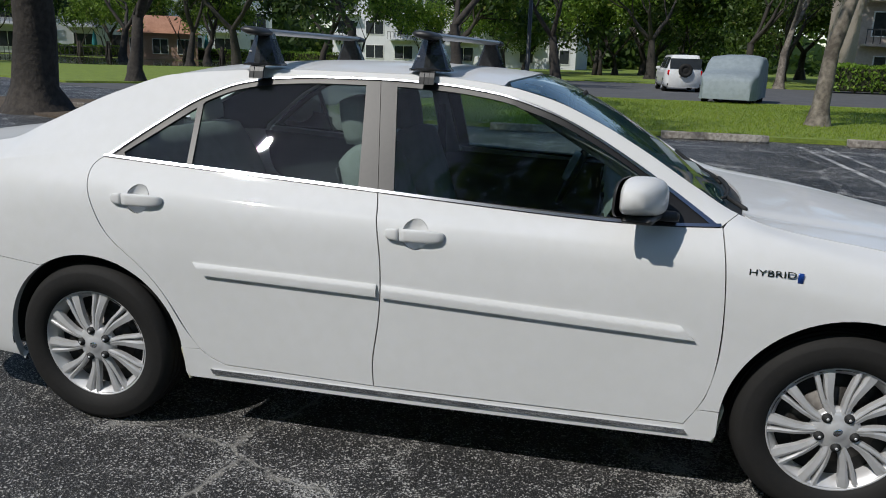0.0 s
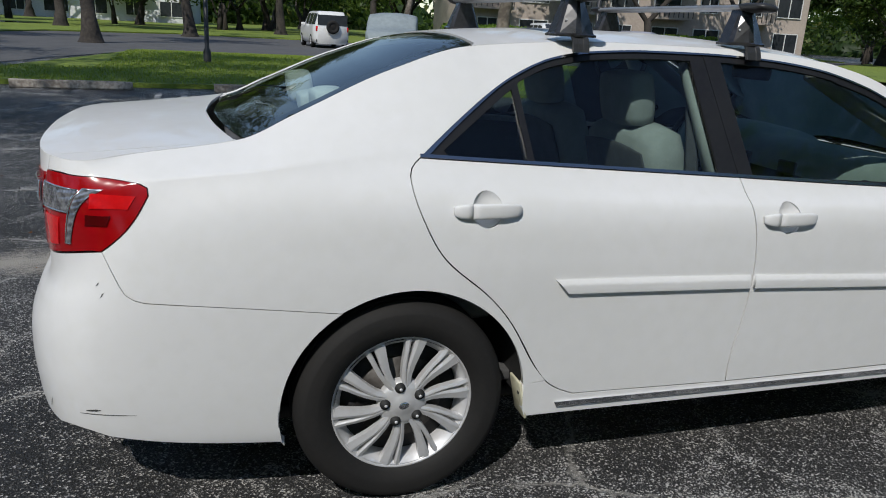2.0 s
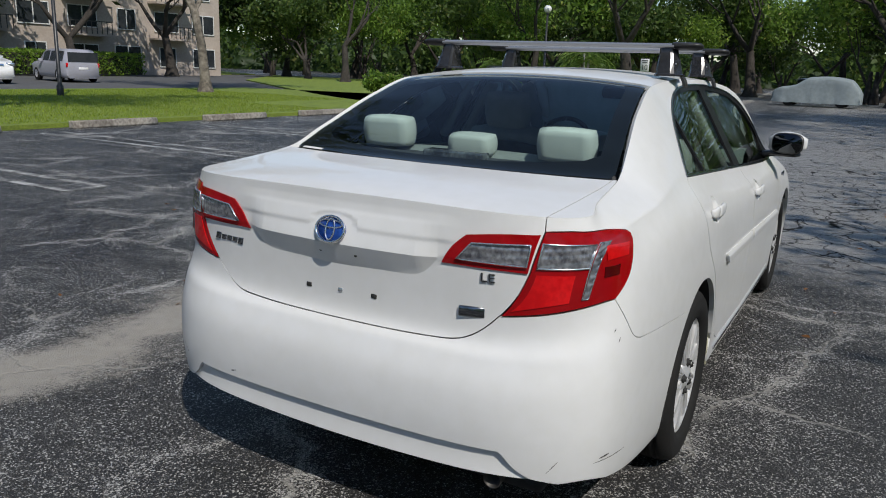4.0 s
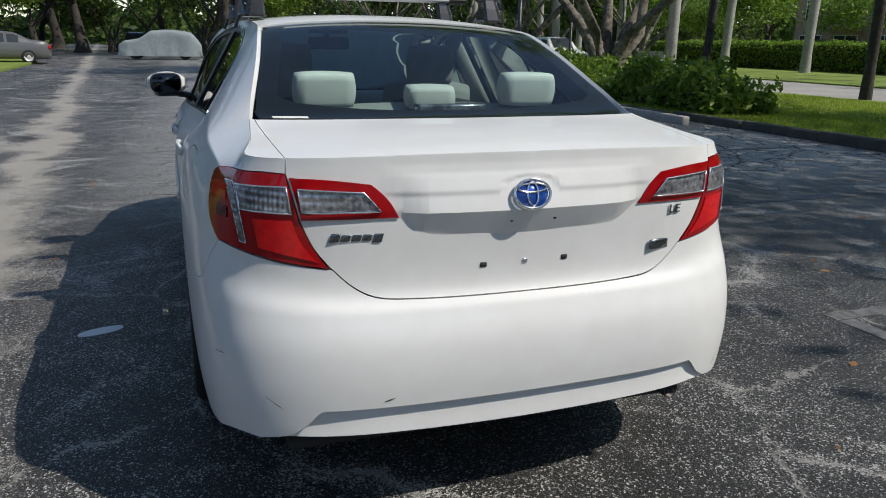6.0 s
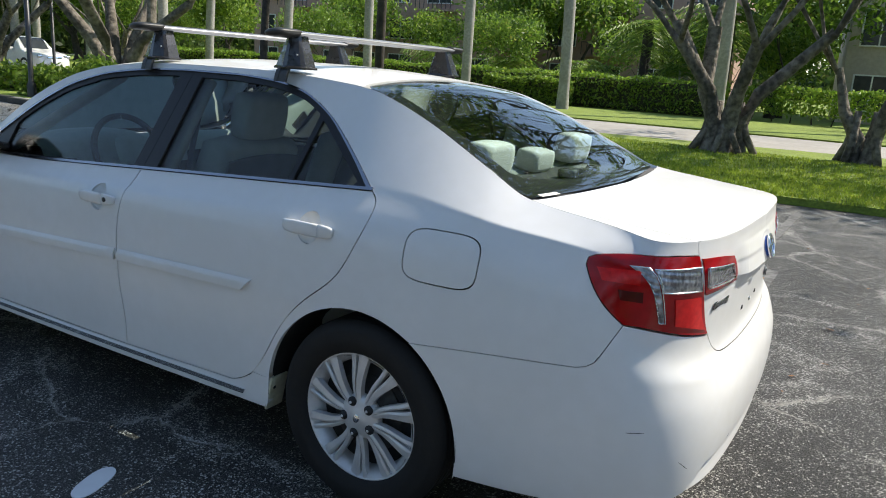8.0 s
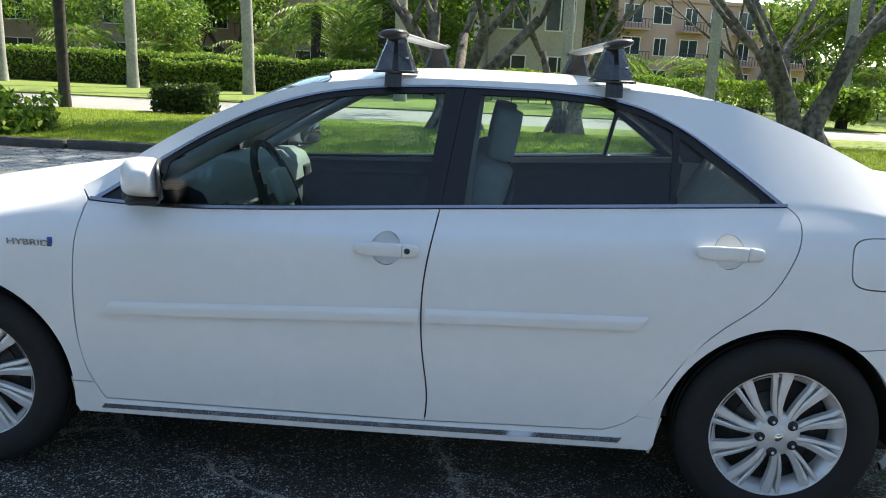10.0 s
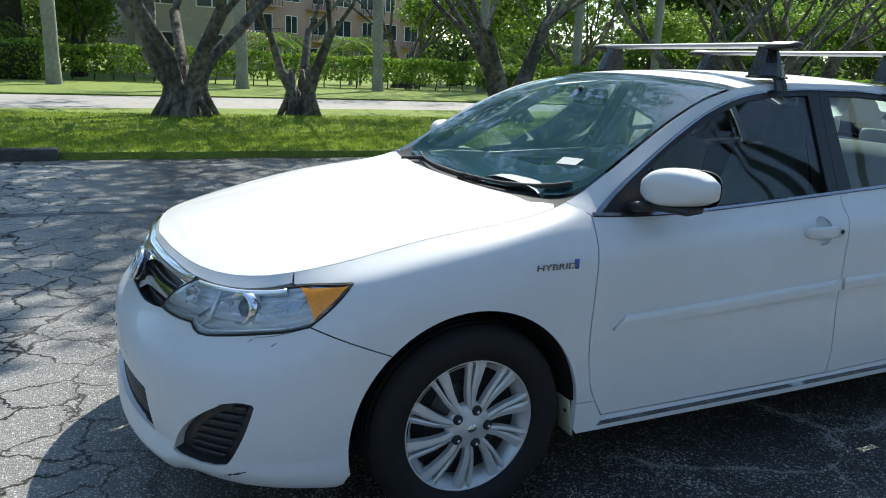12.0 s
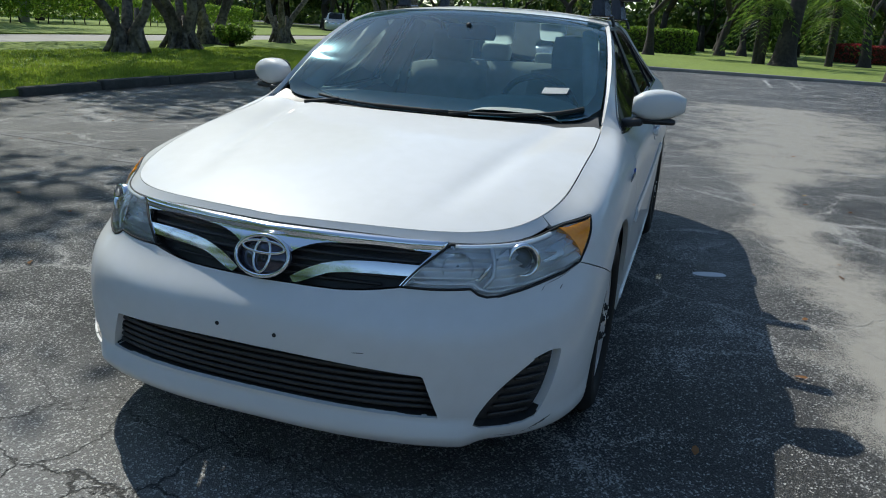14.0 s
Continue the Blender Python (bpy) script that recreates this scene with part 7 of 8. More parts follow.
ficus_label = "grey many-stemmed ficus tree on the lawn"
fa = put(tree("ficus_tree", ficus_label, bark_grey, leaf_green, 3, 6, .40, 2.6, 3.9, 3, 1.15, 28, .15, spreadv=.62, lean=1.25), 1.9, -14.8, 2.2)
fb = put(tree("ficus_tree", ficus_label, bark_grey, leaf_green, 8, 3, .32, 2.1, 3.7, 3, 1.0, 15, .135, spreadv=.6, lean=.7), -.87, -15.5, .4)
fc = put(tree("ficus_tree", ficus_label, bark_grey, leaf_green, 14, 5, .42, 2.3, 3.8, 3, 1.0, 13, .135, spreadv=.62, lean=.8), -5.9, -14.3, 1.0)
# The one at (21, -13.5) is added to throw shade across the lane.
for k, (o, x, y, a, s) in enumerate(((fb, -11.9, -14.0, 2.0, 1.1), (fa, -15.5, -15.0, 4.0, .95), (fc, -19.9, -17.0, .3, 1.0), (fb, -25.9, -17.5, 5.0, 1.1), (fc, -34, -15.5, 2.5, 1.05), (fa, -42, -17, 1.5, 1.0),
                                     (fa, 21, -13.5, 1.0, 1.25), (fa, 27, -12.6, 3.3, 1.05), (fc, 35, -13.2, 1.7, 1.0), (fb, 45, -12.5, 4.2, 1.2), (fc, 56, -13.5, 5.5, 1.1), (fa, 38, -26, 2.9, 1.0), (fb, 50, -26, .9, 1.15), (fc, 70, -24, 3.6, 1.1),
                                     (fc, -12, -36.5, 4.4, 1.05), (fa, -24, -38, 5.2, 1.0), (fb, 74, -11, 2.4, 1.1))):
    again(o, x, y, a, s)
oa = put(tree("oak_tree", "broad dark-barked shade tree", bark_dark, leaf_dark, 21, 1, .36, 2.6, 3.0, 3, 1.15, 34, .12, spreadv=.62), -1.2, 47.5, 3.0, 1.0)
shade_oak = put(tree("oak_tree", "wide-spreading dark-barked shade tree at the car park's edge", bark_dark, leaf_dark, 27, 1, .48, 3.4, 5.4, 3, 1.8, 110, .16, spreadv=.78), -10.3, 11.3, .0)
# Crown out of view, leaned so that its shade falls on the parking bays.
lean_crown(shade_oak, 3.0, .30, -.70)
ob_ = put(tree("oak_tree", "broad dark-barked shade tree", bark_dark, leaf_dark, 33, 1, .30, 2.3, 2.7, 3, 1.1, 36, .12, spreadv=.66), -16.8, 24.8, 1.0)
oc = put(tree("patchy_tree", "slim tree with patchy pale lichen bark on the grass", bark_patch, leaf_dark, 44, 1, .21, 3.6, 3.3, 3, 1.2, 55, .13, spreadv=.55), 7.2, 16.8, .5)
# Leaned likewise, to shade the grass before it.
lean_crown(oc, 3.0, -.30, -.95)
for k, (o, x, y, a, s) in enumerate(((ob_, -5.0, 32.9, 2.0, 1.1), (ob_, -11.5, 37, 4.4, 1.05), (oa, -22, 44, 5.1, .95), (ob_, -30, 52, .2, 1.0), (oa, -40, 58, 1.2, 1.0), (oa, 5.7, 62, 2.4, 1.1), (ob_, 12.5, 58, 1.1, 1.15),
                                     (oc, 20.5, 23.5, 2.6, 1.1), (ob_, 14, 54, 5.9, .9), (oa, 22, 56, 4.0, 1.1), (ob_, 32, 60, 2.0, 1.2), (oa, 40, 48, 3.3, 1.1), (oc, 13.2, 50, 1.0, 1.2), (ob_, 47, 36, .6, 1.1), (oa, 37.5, 10.2, 2.2, 1.0),
                                     (ob_, 57, 24, 3.8, 1.2), (oa, 66, 8, 1.4, 1.3), (ob_, 72, 18, 5.0, 1.2), (oa, 52, -2.5, .4, 1.25), (ob_, 90, 2, .4, 1.5), (oa, 84, 12, 2.4, 1.4), (oa, -31, 8.6, 2.1, .9), (ob_, -52, -3, 3.2, 1.1), (oa, -58, 12, 4.2, 1.1),
                                     (ob_, -66, 2, 1.2, 1.3), (oa, -70, -12, .2, 1.3), (ob_, -64, 24, 5.2, 1.3), (oa, -74, 16, 3.0, 1.4), (ob_, -80, -4, 2.2, 1.5), (oa, -50, 34, 1.0, 1.2), (ob_, -56, -24, 1.9, 1.2), (oa, -78, 36, .4, 1.4), (ob_, -41, 11, .9, 1.7), (oa, -46, 5.5, 2.9, 1.7))):
    again(o, x, y, a, s)
# Dense far trees that close the gaps between the others.
od = put(tree("oak_tree", "broad dense green tree behind the others", bark_dark, leaf_dark, 52, 1, .30, 2.0, 2.8, 3, 1.5, 70, .20, spreadv=.7), -22, 60, .3, 1.2)
oe = put(tree("oak_tree", "broad dense bright green tree behind the others", bark_dark, leaf_woods, 59, 1, .30, 1.6, 2.6, 3, 1.5, 70, .20, spreadv=.75), -6, 76, .3, 1.2)
rnd = random.Random(9)
for k in range(40):
    a = rnd.uniform(0, 6.283)
    rad = rnd.uniform(76, 100)
    x, y = rad * math.cos(a), rad * math.sin(a)
    if -70 < x < 70 and y < -40:
        continue
    again(od if k % 2 else oe, x, y, rnd.uniform(0, 6.28), rnd.uniform(1.1, 1.5))
for k, (x, y) in enumerate(((-34, 62), (-10, 58), (3, 74), (18, 72), (30, 46), (52, 44), (-48, 52), (60, 34), (62, -16), (78, -14), (66, -2), (80, 24), (-62, -34), (-72, 4), (-44, 40), (70, 12), (74, -24), (62, 16), (84, -6), (60, -38), (70, -34), (78, 34), (56, 50), (88, 10), (66, 26))):
    again(oe if k % 2 else od, x, y, k * 1.7, 1.1 + .2 * math.sin(k * 2.1))
# Lighter leaves painted in for trees that stand against the sun.
of = put(tree("oak_tree", "broad light green tree behind the hedge", bark_dark, leaf_green, 63, 1, .30, 1.6, 2.6, 3, 1.5, 60, .20, spreadv=.75), 20, -52, .3, 1.0)
rnd = random.Random(31)
for k in range(26):
    x = -84 + 6.6 * k + rnd.uniform(-2, 2)
    y = -rnd.uniform(70, 80) if -38 < x < 60 else -rnd.uniform(54, 64)
    if k % 3 == 1 or -34 < x < -7:
        continue
    again(of if k % 3 else oe, x, y, rnd.uniform(0, 6.28), rnd.uniform(1.2, 1.6))
# Low-crowned garden trees behind the hedge and round the buildings.
ga = put(tree("garden_tree", "small bright green garden tree", bark_dark, leaf_lime, 55, 3, .10, 1.3, 1.3, 2, .85, 60, .10, spreadv=.7, lean=.4), 4.0, -40, 0)
gb = put(tree("garden_tree", "small leafy garden tree", bark_dark, leaf_green, 66, 2, .13, 1.5, 1.6, 2, 1.0, 75, .11, spreadv=.7, lean=.5), 9.5, -42, 0)
rnd = random.Random(77)
for k in range(26):
    x, y = -62 + 5.0 * k + rnd.uniform(-1.5, 1.5), -rnd.uniform(38, 50)
    if -15 < x < 3.0:
        continue
    again(ga if k % 3 == 0 else gb, x, y, rnd.uniform(0, 6.28), rnd.uniform(.9, 1.7))
for k in range(16):
    again(gb if k % 2 else ga, -64 + 8 * k + rnd.uniform(-2, 2), 70 + rnd.uniform(-6, 8), rnd.uniform(0, 6.28), rnd.uniform(1.3, 2.2))
for k in range(12):
    again(gb if k % 3 else ga, 64 + rnd.uniform(-6, 14), -8 + 7 * k, rnd.uniform(0, 6.28), rnd.uniform(1.4, 2.4))
for k in range(14):
    again(gb, -84 + rnd.uniform(-6, 6), -60 + 10 * k, rnd.uniform(0, 6.28), rnd.uniform(2.0, 3.0))
royal = put(palm("royal_palm", "tall palm with a smooth pale grey trunk", 5, 9.5, .24, 15, 3.2, palm_bark), 5.0, -29.3)
for x, y in ((11.3, -28.4), (16.9, -29.6), (23.3, -30.2), (28.8, -30.0), (34.5, -29.5), (40, -29.5), (46, -29.5), (52, -29.5), (-2.0, -29.8), (-8.5, -31.2), (-15, -33), (-21.5, -34), (-28, -35), (58, -29), (30, -22.6), (43, -22.8), (57, -22.6)):
    again(royal, x, y, x, 1 + .04 * math.sin(x))
slim = put(palm("slim_palm", "slim palm with a dark trunk on the lawn", 9, 7.5, .13, 13, 2.3, bark_dark), 12.0, -15.7)
again(slim, 11.0, -9.9, 2.0, .62)
areca = put(palm("areca_palm", "clump of low feathery palms", 12, 2.3, .06, 9, 1.9, palm_bark, stems=5), 13.5, -36.5)
for k, (x, y) in enumerate(((18, -37), (23, -36.5), (29, -37), (8.2, -37), (-10, -39), (-14.5, -40), (-19, -39.5), (-26, -41), (35, -37), (-6.5, -44), (20.5, -41), (43, -37), (50, 17), (46, 22), (-45, 30))):
    again(areca, x, y, k * 1.3, 1 + .25 * math.sin(k * 2.2))
cluster = put(palm("fan_palm_clump", "shaggy dark palm clump on the lawn", 15, 4.2, .17, 20, 2.0, bark_dark, stems=4, droop=1.3), -47, 4.2)
again(cluster, -53, 8.8, 1.5, 1.1)
again(cluster, 7.0, -38.5, 2.5, 1.3)
again(cluster, 10.5, -37.5, .5, 1.1)
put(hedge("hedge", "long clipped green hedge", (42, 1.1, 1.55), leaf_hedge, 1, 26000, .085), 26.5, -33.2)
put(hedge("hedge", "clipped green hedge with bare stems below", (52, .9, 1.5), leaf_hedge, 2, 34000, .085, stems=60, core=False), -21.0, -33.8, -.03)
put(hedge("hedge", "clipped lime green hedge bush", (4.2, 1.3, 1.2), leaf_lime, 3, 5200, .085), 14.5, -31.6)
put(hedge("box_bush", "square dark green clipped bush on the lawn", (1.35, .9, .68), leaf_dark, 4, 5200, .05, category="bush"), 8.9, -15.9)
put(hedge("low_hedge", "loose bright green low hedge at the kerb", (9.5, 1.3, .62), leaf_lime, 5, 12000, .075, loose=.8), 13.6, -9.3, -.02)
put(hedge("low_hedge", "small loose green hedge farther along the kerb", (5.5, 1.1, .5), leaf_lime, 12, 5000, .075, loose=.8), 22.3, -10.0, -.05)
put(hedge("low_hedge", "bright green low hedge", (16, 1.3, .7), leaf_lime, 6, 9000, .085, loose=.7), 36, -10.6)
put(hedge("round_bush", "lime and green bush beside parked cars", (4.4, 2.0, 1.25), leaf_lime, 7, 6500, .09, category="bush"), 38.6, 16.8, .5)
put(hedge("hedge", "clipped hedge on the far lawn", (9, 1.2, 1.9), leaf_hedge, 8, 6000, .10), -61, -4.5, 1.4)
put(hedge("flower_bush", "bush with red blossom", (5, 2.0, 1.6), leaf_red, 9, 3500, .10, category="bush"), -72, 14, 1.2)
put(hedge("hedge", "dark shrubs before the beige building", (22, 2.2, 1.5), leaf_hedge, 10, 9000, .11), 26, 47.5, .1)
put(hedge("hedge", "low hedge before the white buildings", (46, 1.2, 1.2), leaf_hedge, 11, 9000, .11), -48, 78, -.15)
sb_ = put(tree("shrub", "leafy round shrub on the lawn", bark_dark, leaf_green, 91, 3, .06, .35, .5, 1, .42, 110, .085, spreadv=.8, lean=.3, category="shrub"), -11.4, -24.6, 0, 1.2)
again(sb_, -16.5, -25.5, 2, .9)
again(sb_, 22.5, 15.5, 2, .9)
again(sb_, -18.6, -15.2, 1, .7)

# ---- buildings ----
def building(name, label, x, y, turn, size, wall, storeys, bays, roof=None, balcony=True, depth=.35):
    """A block of flats: walls, a flat roof slab or hipped roof, windows with frames, balconies with rails."""
    w, d, h = size
    ob = thing(name, label, "building", at=(x, y, 0), turn=turn)
    bm = bmesh.new()
    box(bm, (w, d, h), Matrix.Translation((0, 0, h / 2)))
    part("wall", bm, wall, ob, smooth=False)
    bm = bmesh.new()
    if roof:
        vs = [bm.verts.new(p) for p in ((-w / 2 - .5, -d / 2 - .5, h), (w / 2 + .5, -d / 2 - .5, h), (w / 2 + .5, d / 2 + .5, h), (-w / 2 - .5, d / 2 + .5, h), (-w / 4, 0, h + 1.9), (w / 4, 0, h + 1.9))]
        for f in ((0, 1, 5, 4), (1, 2, 5), (2, 3, 4, 5), (3, 0, 4), (3, 2, 1, 0)):
            bm.faces.new([vs[i] for i in f])
        part("roof", bm, roof, ob, smooth=False)
    else:
        box(bm, (w + .5, d + .5, .35), Matrix.Translation((0, 0, h + .1)))
        part("roof", bm, wall, ob, smooth=False)
    sh, bw = h / storeys, w / bays
    for s in range(storeys):
        for b in range(bays):
            cx, cz = -w / 2 + bw * (b + .5), sh * (s + .52)
            wide, tall = bw * (.62 if (b + s) % 3 else .42), sh * .55
            for face in (-1, 1):
                bm = bmesh.new()
                box(bm, (wide, .10, tall), Matrix.Translation((cx, face * (d / 2 + .01), cz)))
                win = part("window", bm, window_dark, ob, smooth=False)
                bm = bmesh.new()
                for dx in (-.5, 0, .5):
                    box(bm, (.07, .08, tall), Matrix.Translation((cx + dx * wide, face * (d / 2 + .06), cz)))
                for dz in (-.5, .5):
                    box(bm, (wide + .07, .08, .07), Matrix.Translation((cx, face * (d / 2 + .06), cz + dz * tall)))
                part("window_frame", bm, sign_white, win, smooth=False)
            if balcony and b % 2 == 0 and s:
                for face in (-1, 1):
                    bm = bmesh.new()
                    box(bm, (bw * .92, 1.3, .16), Matrix.Translation((cx, face * (d / 2 + .65), sh * s + .1)))
                    slab_ = part("balcony", bm, wall, ob, smooth=False)
                    bm = bmesh.new()
                    box(bm, (bw * .92, .06, .07), Matrix.Translation((cx, face * (d / 2 + 1.27), sh * s + 1.1)))
                    for q in np.linspace(-.45, .45, 9):
                        box(bm, (.05, .05, .95), Matrix.Translation((cx + q * bw, face * (d / 2 + 1.27), sh * s + .62)))
                    part("railing", bm, rail_dark, slab_, smooth=False)
    return ob


building("apartment_building", "peach three-storey apartment block behind the hedge", 33, -62, .05, (46, 13, 9.3), stucco_peach, 3, 12)
building("apartment_building", "beige apartment wing with tall dark windows", -.6, -47.5, .1, (5.4, 12, 9.5), stucco_beige, 3, 2, balcony=False)
building("apartment_building", "peach stepped apartment block with balconies", -20, -88, .35, (24, 14, 9.6), stucco_peach, 3, 7)
building("apartment_building", "white three-storey apartment block across the lawn", -66, 92, .62, (44, 12, 10.5), stucco_white, 3, 10)
building("apartment_building", "pale apartment block across the lawn", -18, 104, -.1, (34, 12, 9.5), stucco_white, 3, 8)
building("pool_house", "small peach pool house with a tiled roof", -46, 74, .5, (7.5, 6, 2.8), stucco_peach, 1, 3, roof_tile, False)
building("apartment_building", "beige apartment block behind trees", 34, 58, -.08, (30, 11, 8.6), stucco_beige, 3, 8)


# ---- street furniture ----
def post(x, y, h, globe, label):
    ob = thing("street_lamp" if globe else "pole", label, "street lamp" if globe else "pole", at=(x, y, .05))
    bm = bmesh.new()
    lathe(bm, [(.11, -.1), (.11, .35), (.065, .45), (.055, h), (.0005, h)], n=14)
    part("shaft", bm, pole_black, ob)
    if globe:
        bm = bmesh.new()
        lathe(bm, [(.08, h), (.10, h + .08), (.0005, h + .1)], n=14)
        part("collar", bm, pole_black, ob)
        bm = bmesh.new()
        bmesh.ops.create_uvsphere(bm, u_segments=20, v_segments=14, radius=.21, matrix=Matrix.Translation((0, 0, h + .27)))
        part("globe", bm, globe_white, ob, "white glass globe")


post(17.6, -8.5, 4.4, True, "black street lamp at the low hedge")
post(29.5, -16.6, 4.2, True, "black street lamp with a white globe")
post(13.1, 22.4, 4.5, True, "black street lamp on the grass island")
post(-.4, 20.5, 4.5, True, "black street lamp on the grass island")
post(37.6, 15.1, 4.5, True, "black street lamp beside parked cars")
sign = thing("speed_sign", "white speed limit sign on a thin post", "road sign", at=(34.5, 8.6, .08), turn=-.25)
bm = bmesh.new()
lathe(bm, [(.03, -.1), (.03, 2.0), (.0005, 2.0)], n=10)
part("post", bm, steel_dark, sign)
bm = bmesh.new()
box(bm, (.03, .46, .60), Matrix.Translation((-.05, 0, 1.85)), .01, 1)
plate = part("plate", bm, sign_white, sign)
cu_m = Matrix.Translation((-.068, 0, 1.74)) @ Matrix.Rotation(radians(-90), 4, "Z") @ Matrix.Rotation(radians(90), 4, "X")
letters("10", .36, cu_m, pole_black, plate, "black number 10")
bm = bmesh.new()
box(bm, (.004, .34, .05), Matrix.Translation((-.067, 0, 2.06)))
box(bm, (.004, .28, .05), Matrix.Translation((-.067, 0, 1.97)))
part("print", bm, pole_black, plate, "small print drawn as bars", smooth=False)
mark = thing("marker_post", "small black marker stump on the grass edge", "marker post", at=(7.5, -16.2, .08))
bm = bmesh.new()
lathe(bm, [(.075, -.1), (.07, .30), (.05, .38), (.0005, .40)], n=12)
part("stub", bm, pole_black, mark)
bench = thing("bench", "pale concrete bench by the drive", "bench", at=(33.5, -23.5, .08), turn=.1)
bm = bmesh.new()
box(bm, (2.4, .5, .10), Matrix.Translation((0, 0, .48)), .02, 1)
part("seat", bm, concrete, bench)
for dx in (-.9, .9):
    bm = bmesh.new()
    box(bm, (.16, .42, .46), Matrix.Translation((dx, 0, .22)), .02, 1)
    part("leg", bm, concrete, bench)
bm = bmesh.new()
box(bm, (2.4, .10, .42), Matrix.Translation((0, -.22, .74)), .02, 1)
part("backrest", bm, concrete, bench)
for k in range(4):
    um = thing("umbrella", "closed teal umbrella by the pool house", "umbrella", "pool umbrellas", at=(-60 + 6 * k, 72 + k * 1.5, .1))
    bm = bmesh.new()
    lathe(bm, [(.03, -.1), (.03, 2.9), (.0005, 2.95)], n=8)
    part("pole", bm, steel_dark, um)
    bm = bmesh.new()
    lathe(bm, [(.05, 2.85), (.30, 1.5), (.22, 1.25)], n=12)
    part("canopy", bm, teal_cloth, um)
fence = thing("pool_fence", "dark metal fence round the pool", "fence", kind="structure")
bm = bmesh.new()
for k in range(70):
    box(bm, (.05, .05, 1.2), Matrix.Translation((-70 + .5 * k, 70 + .12 * k, .6)))
for z in (.25, 1.15):
    box(bm, (35.6, .05, .06), Matrix.Translation((-52.7, 74.1, z)) @ Matrix.Rotation(math.atan2(.12, .5), 4, "Z"))
part("fence_bars", bm, rail_dark, fence, smooth=False)

# ---- other vehicles ----
def body_paint(name, color):
    return material(name, color, .3, coat=.6, spots=tuple(c * .9 for c in color), scale=12, rough_var=.05)


def vehicle(label, x, y, turn, size, color, kind="suv", spare=False, wheels=True):
    """A parked car: lofted body, glass band, bumpers, lamps, wheels. It points along +x before it is turned."""
    l, w, h = size
    ob = thing("parked_car", label, "car", "parked cars", at=(x, y, .015), turn=turn)
    top = {"suv": ([-.5, -.49, -.44, -.30, 0, .10, .24, .30, .46, .5], [.52, .78, .97, 1, 1, .97, .64, .60, .52, .40]),
           "box": ([-.5, -.49, -.46, -.3, 0, .10, .19, .24, .47, .5], [.58, .95, .99, 1, 1, .98, .66, .62, .58, .44]),
           "sedan": ([-.5, -.49, -.40, -.34, -.18, 0, .06, .26, .47, .5], [.46, .66, .72, .74, .97, 1, .98, .66, .52, .40])}[kind]
    zt, belt = pchip(top[0], [t * h for t in top[1]]), h * (.60 if kind != "sedan" else .64)
    xs = np.linspace(-.498, .498, 33)
    plan_w = lambda s: w / 2 * (1 - .20 * max(0, (abs(s) - .36) / .14)**2.2)
    bm, rows = bmesh.new(), []
    for s in xs:
        t, hw = float(zt(s)), plan_w(s)
        cab = max(0.0, t - belt)
        pts = [(hw * .86, .22), (hw * .97, .30), (hw, .50), (hw * .99, min(belt, t) * .86), (hw * .94, min(belt, t)), (hw * (.94 - .22 * min(1, cab / (h - belt))), t * .985), (hw * (.80 - .2 * min(1, cab / (h - belt))), t), (0, t + .012)]
        rows.append([bm.verts.new((s * l, yy, zz)) for yy, zz in pts] + [bm.verts.new((s * l, -yy, zz)) for yy, zz in pts[-2::-1]])
    for a, b in zip(rows, rows[1:]):
        for j in range(len(a) - 1):
            bm.faces.new((a[j], a[j + 1], b[j + 1], b[j]))
    bm.faces.new(rows[0][::-1]), bm.faces.new(rows[-1])
    bmesh.ops.recalc_face_normals(bm, faces=bm.faces)
    body = part("body", bm, color, ob)
    # Glass: side panes and the two screens, a little proud of the body.
    lo, hi = {"suv": (-.42, .13), "box": (-.44, .11), "sedan": (-.24, .12)}[kind]
    cuts = np.linspace(lo, hi, 4)
    for a, b in zip(cuts, cuts[1:]):
        for sg in (1, -1):
            vs = []
            for s in np.linspace(a + .012, b - .012, 4):
                t, hw = float(zt(s)), plan_w(s)
                if t < belt + .1:
                    t = belt + .1
                for f in (.08, .86):
                    k2 = min(1, (t - belt) / (h - belt)) * f
                    vs.append((s * l, sg * (hw * (.94 - .22 * k2) + .012), belt + (t * .985 - belt) * f))
            part("side_window", (vs, [(i, i + 1, i + 3, i + 2) for i in (0, 2, 4)]), window_dark, body, smooth=False)
    for name, a, b in (("windshield", .11, .225) if kind != "sedan" else ("windshield", .08, .235), ("rear_window", -.487, -.455) if kind != "sedan" else ("rear_window", -.33, -.195)):
        vs = []
        for s in np.linspace(a, b, 4):
            for q in (-.68, .68):
                hw = plan_w(s) * (.94 if name == "windshield" else .92)
                vs.append((s * l + (.015 if name == "windshield" else -.02), hw * q, float(zt(s)) + .02))
        if kind != "sedan" and name == "rear_window":
            vs = [(-.497 * l - .02, q * w * .40, z) for z in (h * .62, h * .72, h * .80, h * .90) for q in (-1, 1)]
        part(name, (vs, [(i, i + 1, i + 3, i + 2) for i in (0, 2, 4)]), window_dark, body, smooth=False)
    for sx, mat_, nm in ((1, lamp_silver, "headlamp"), (-1, lamp_red_bright, "tail_lamp")):
        for sg in (1, -1):
            bm = bmesh.new()
            box(bm, (.10, w * .17, h * (.09 if sx > 0 else .13)), Matrix.Translation((sx * l * .478, sg * w * .36, h * (.47 if sx > 0 else .52))) @ Matrix.Rotation(sx * sg * -.35, 4, "Z"), .02, 1)
            part(nm, bm, mat_, body)
    bm = bmesh.new()
    box(bm, (.08, w * .42, h * .13), Matrix.Translation((l * .487, 0, h * .42)), .02, 1)
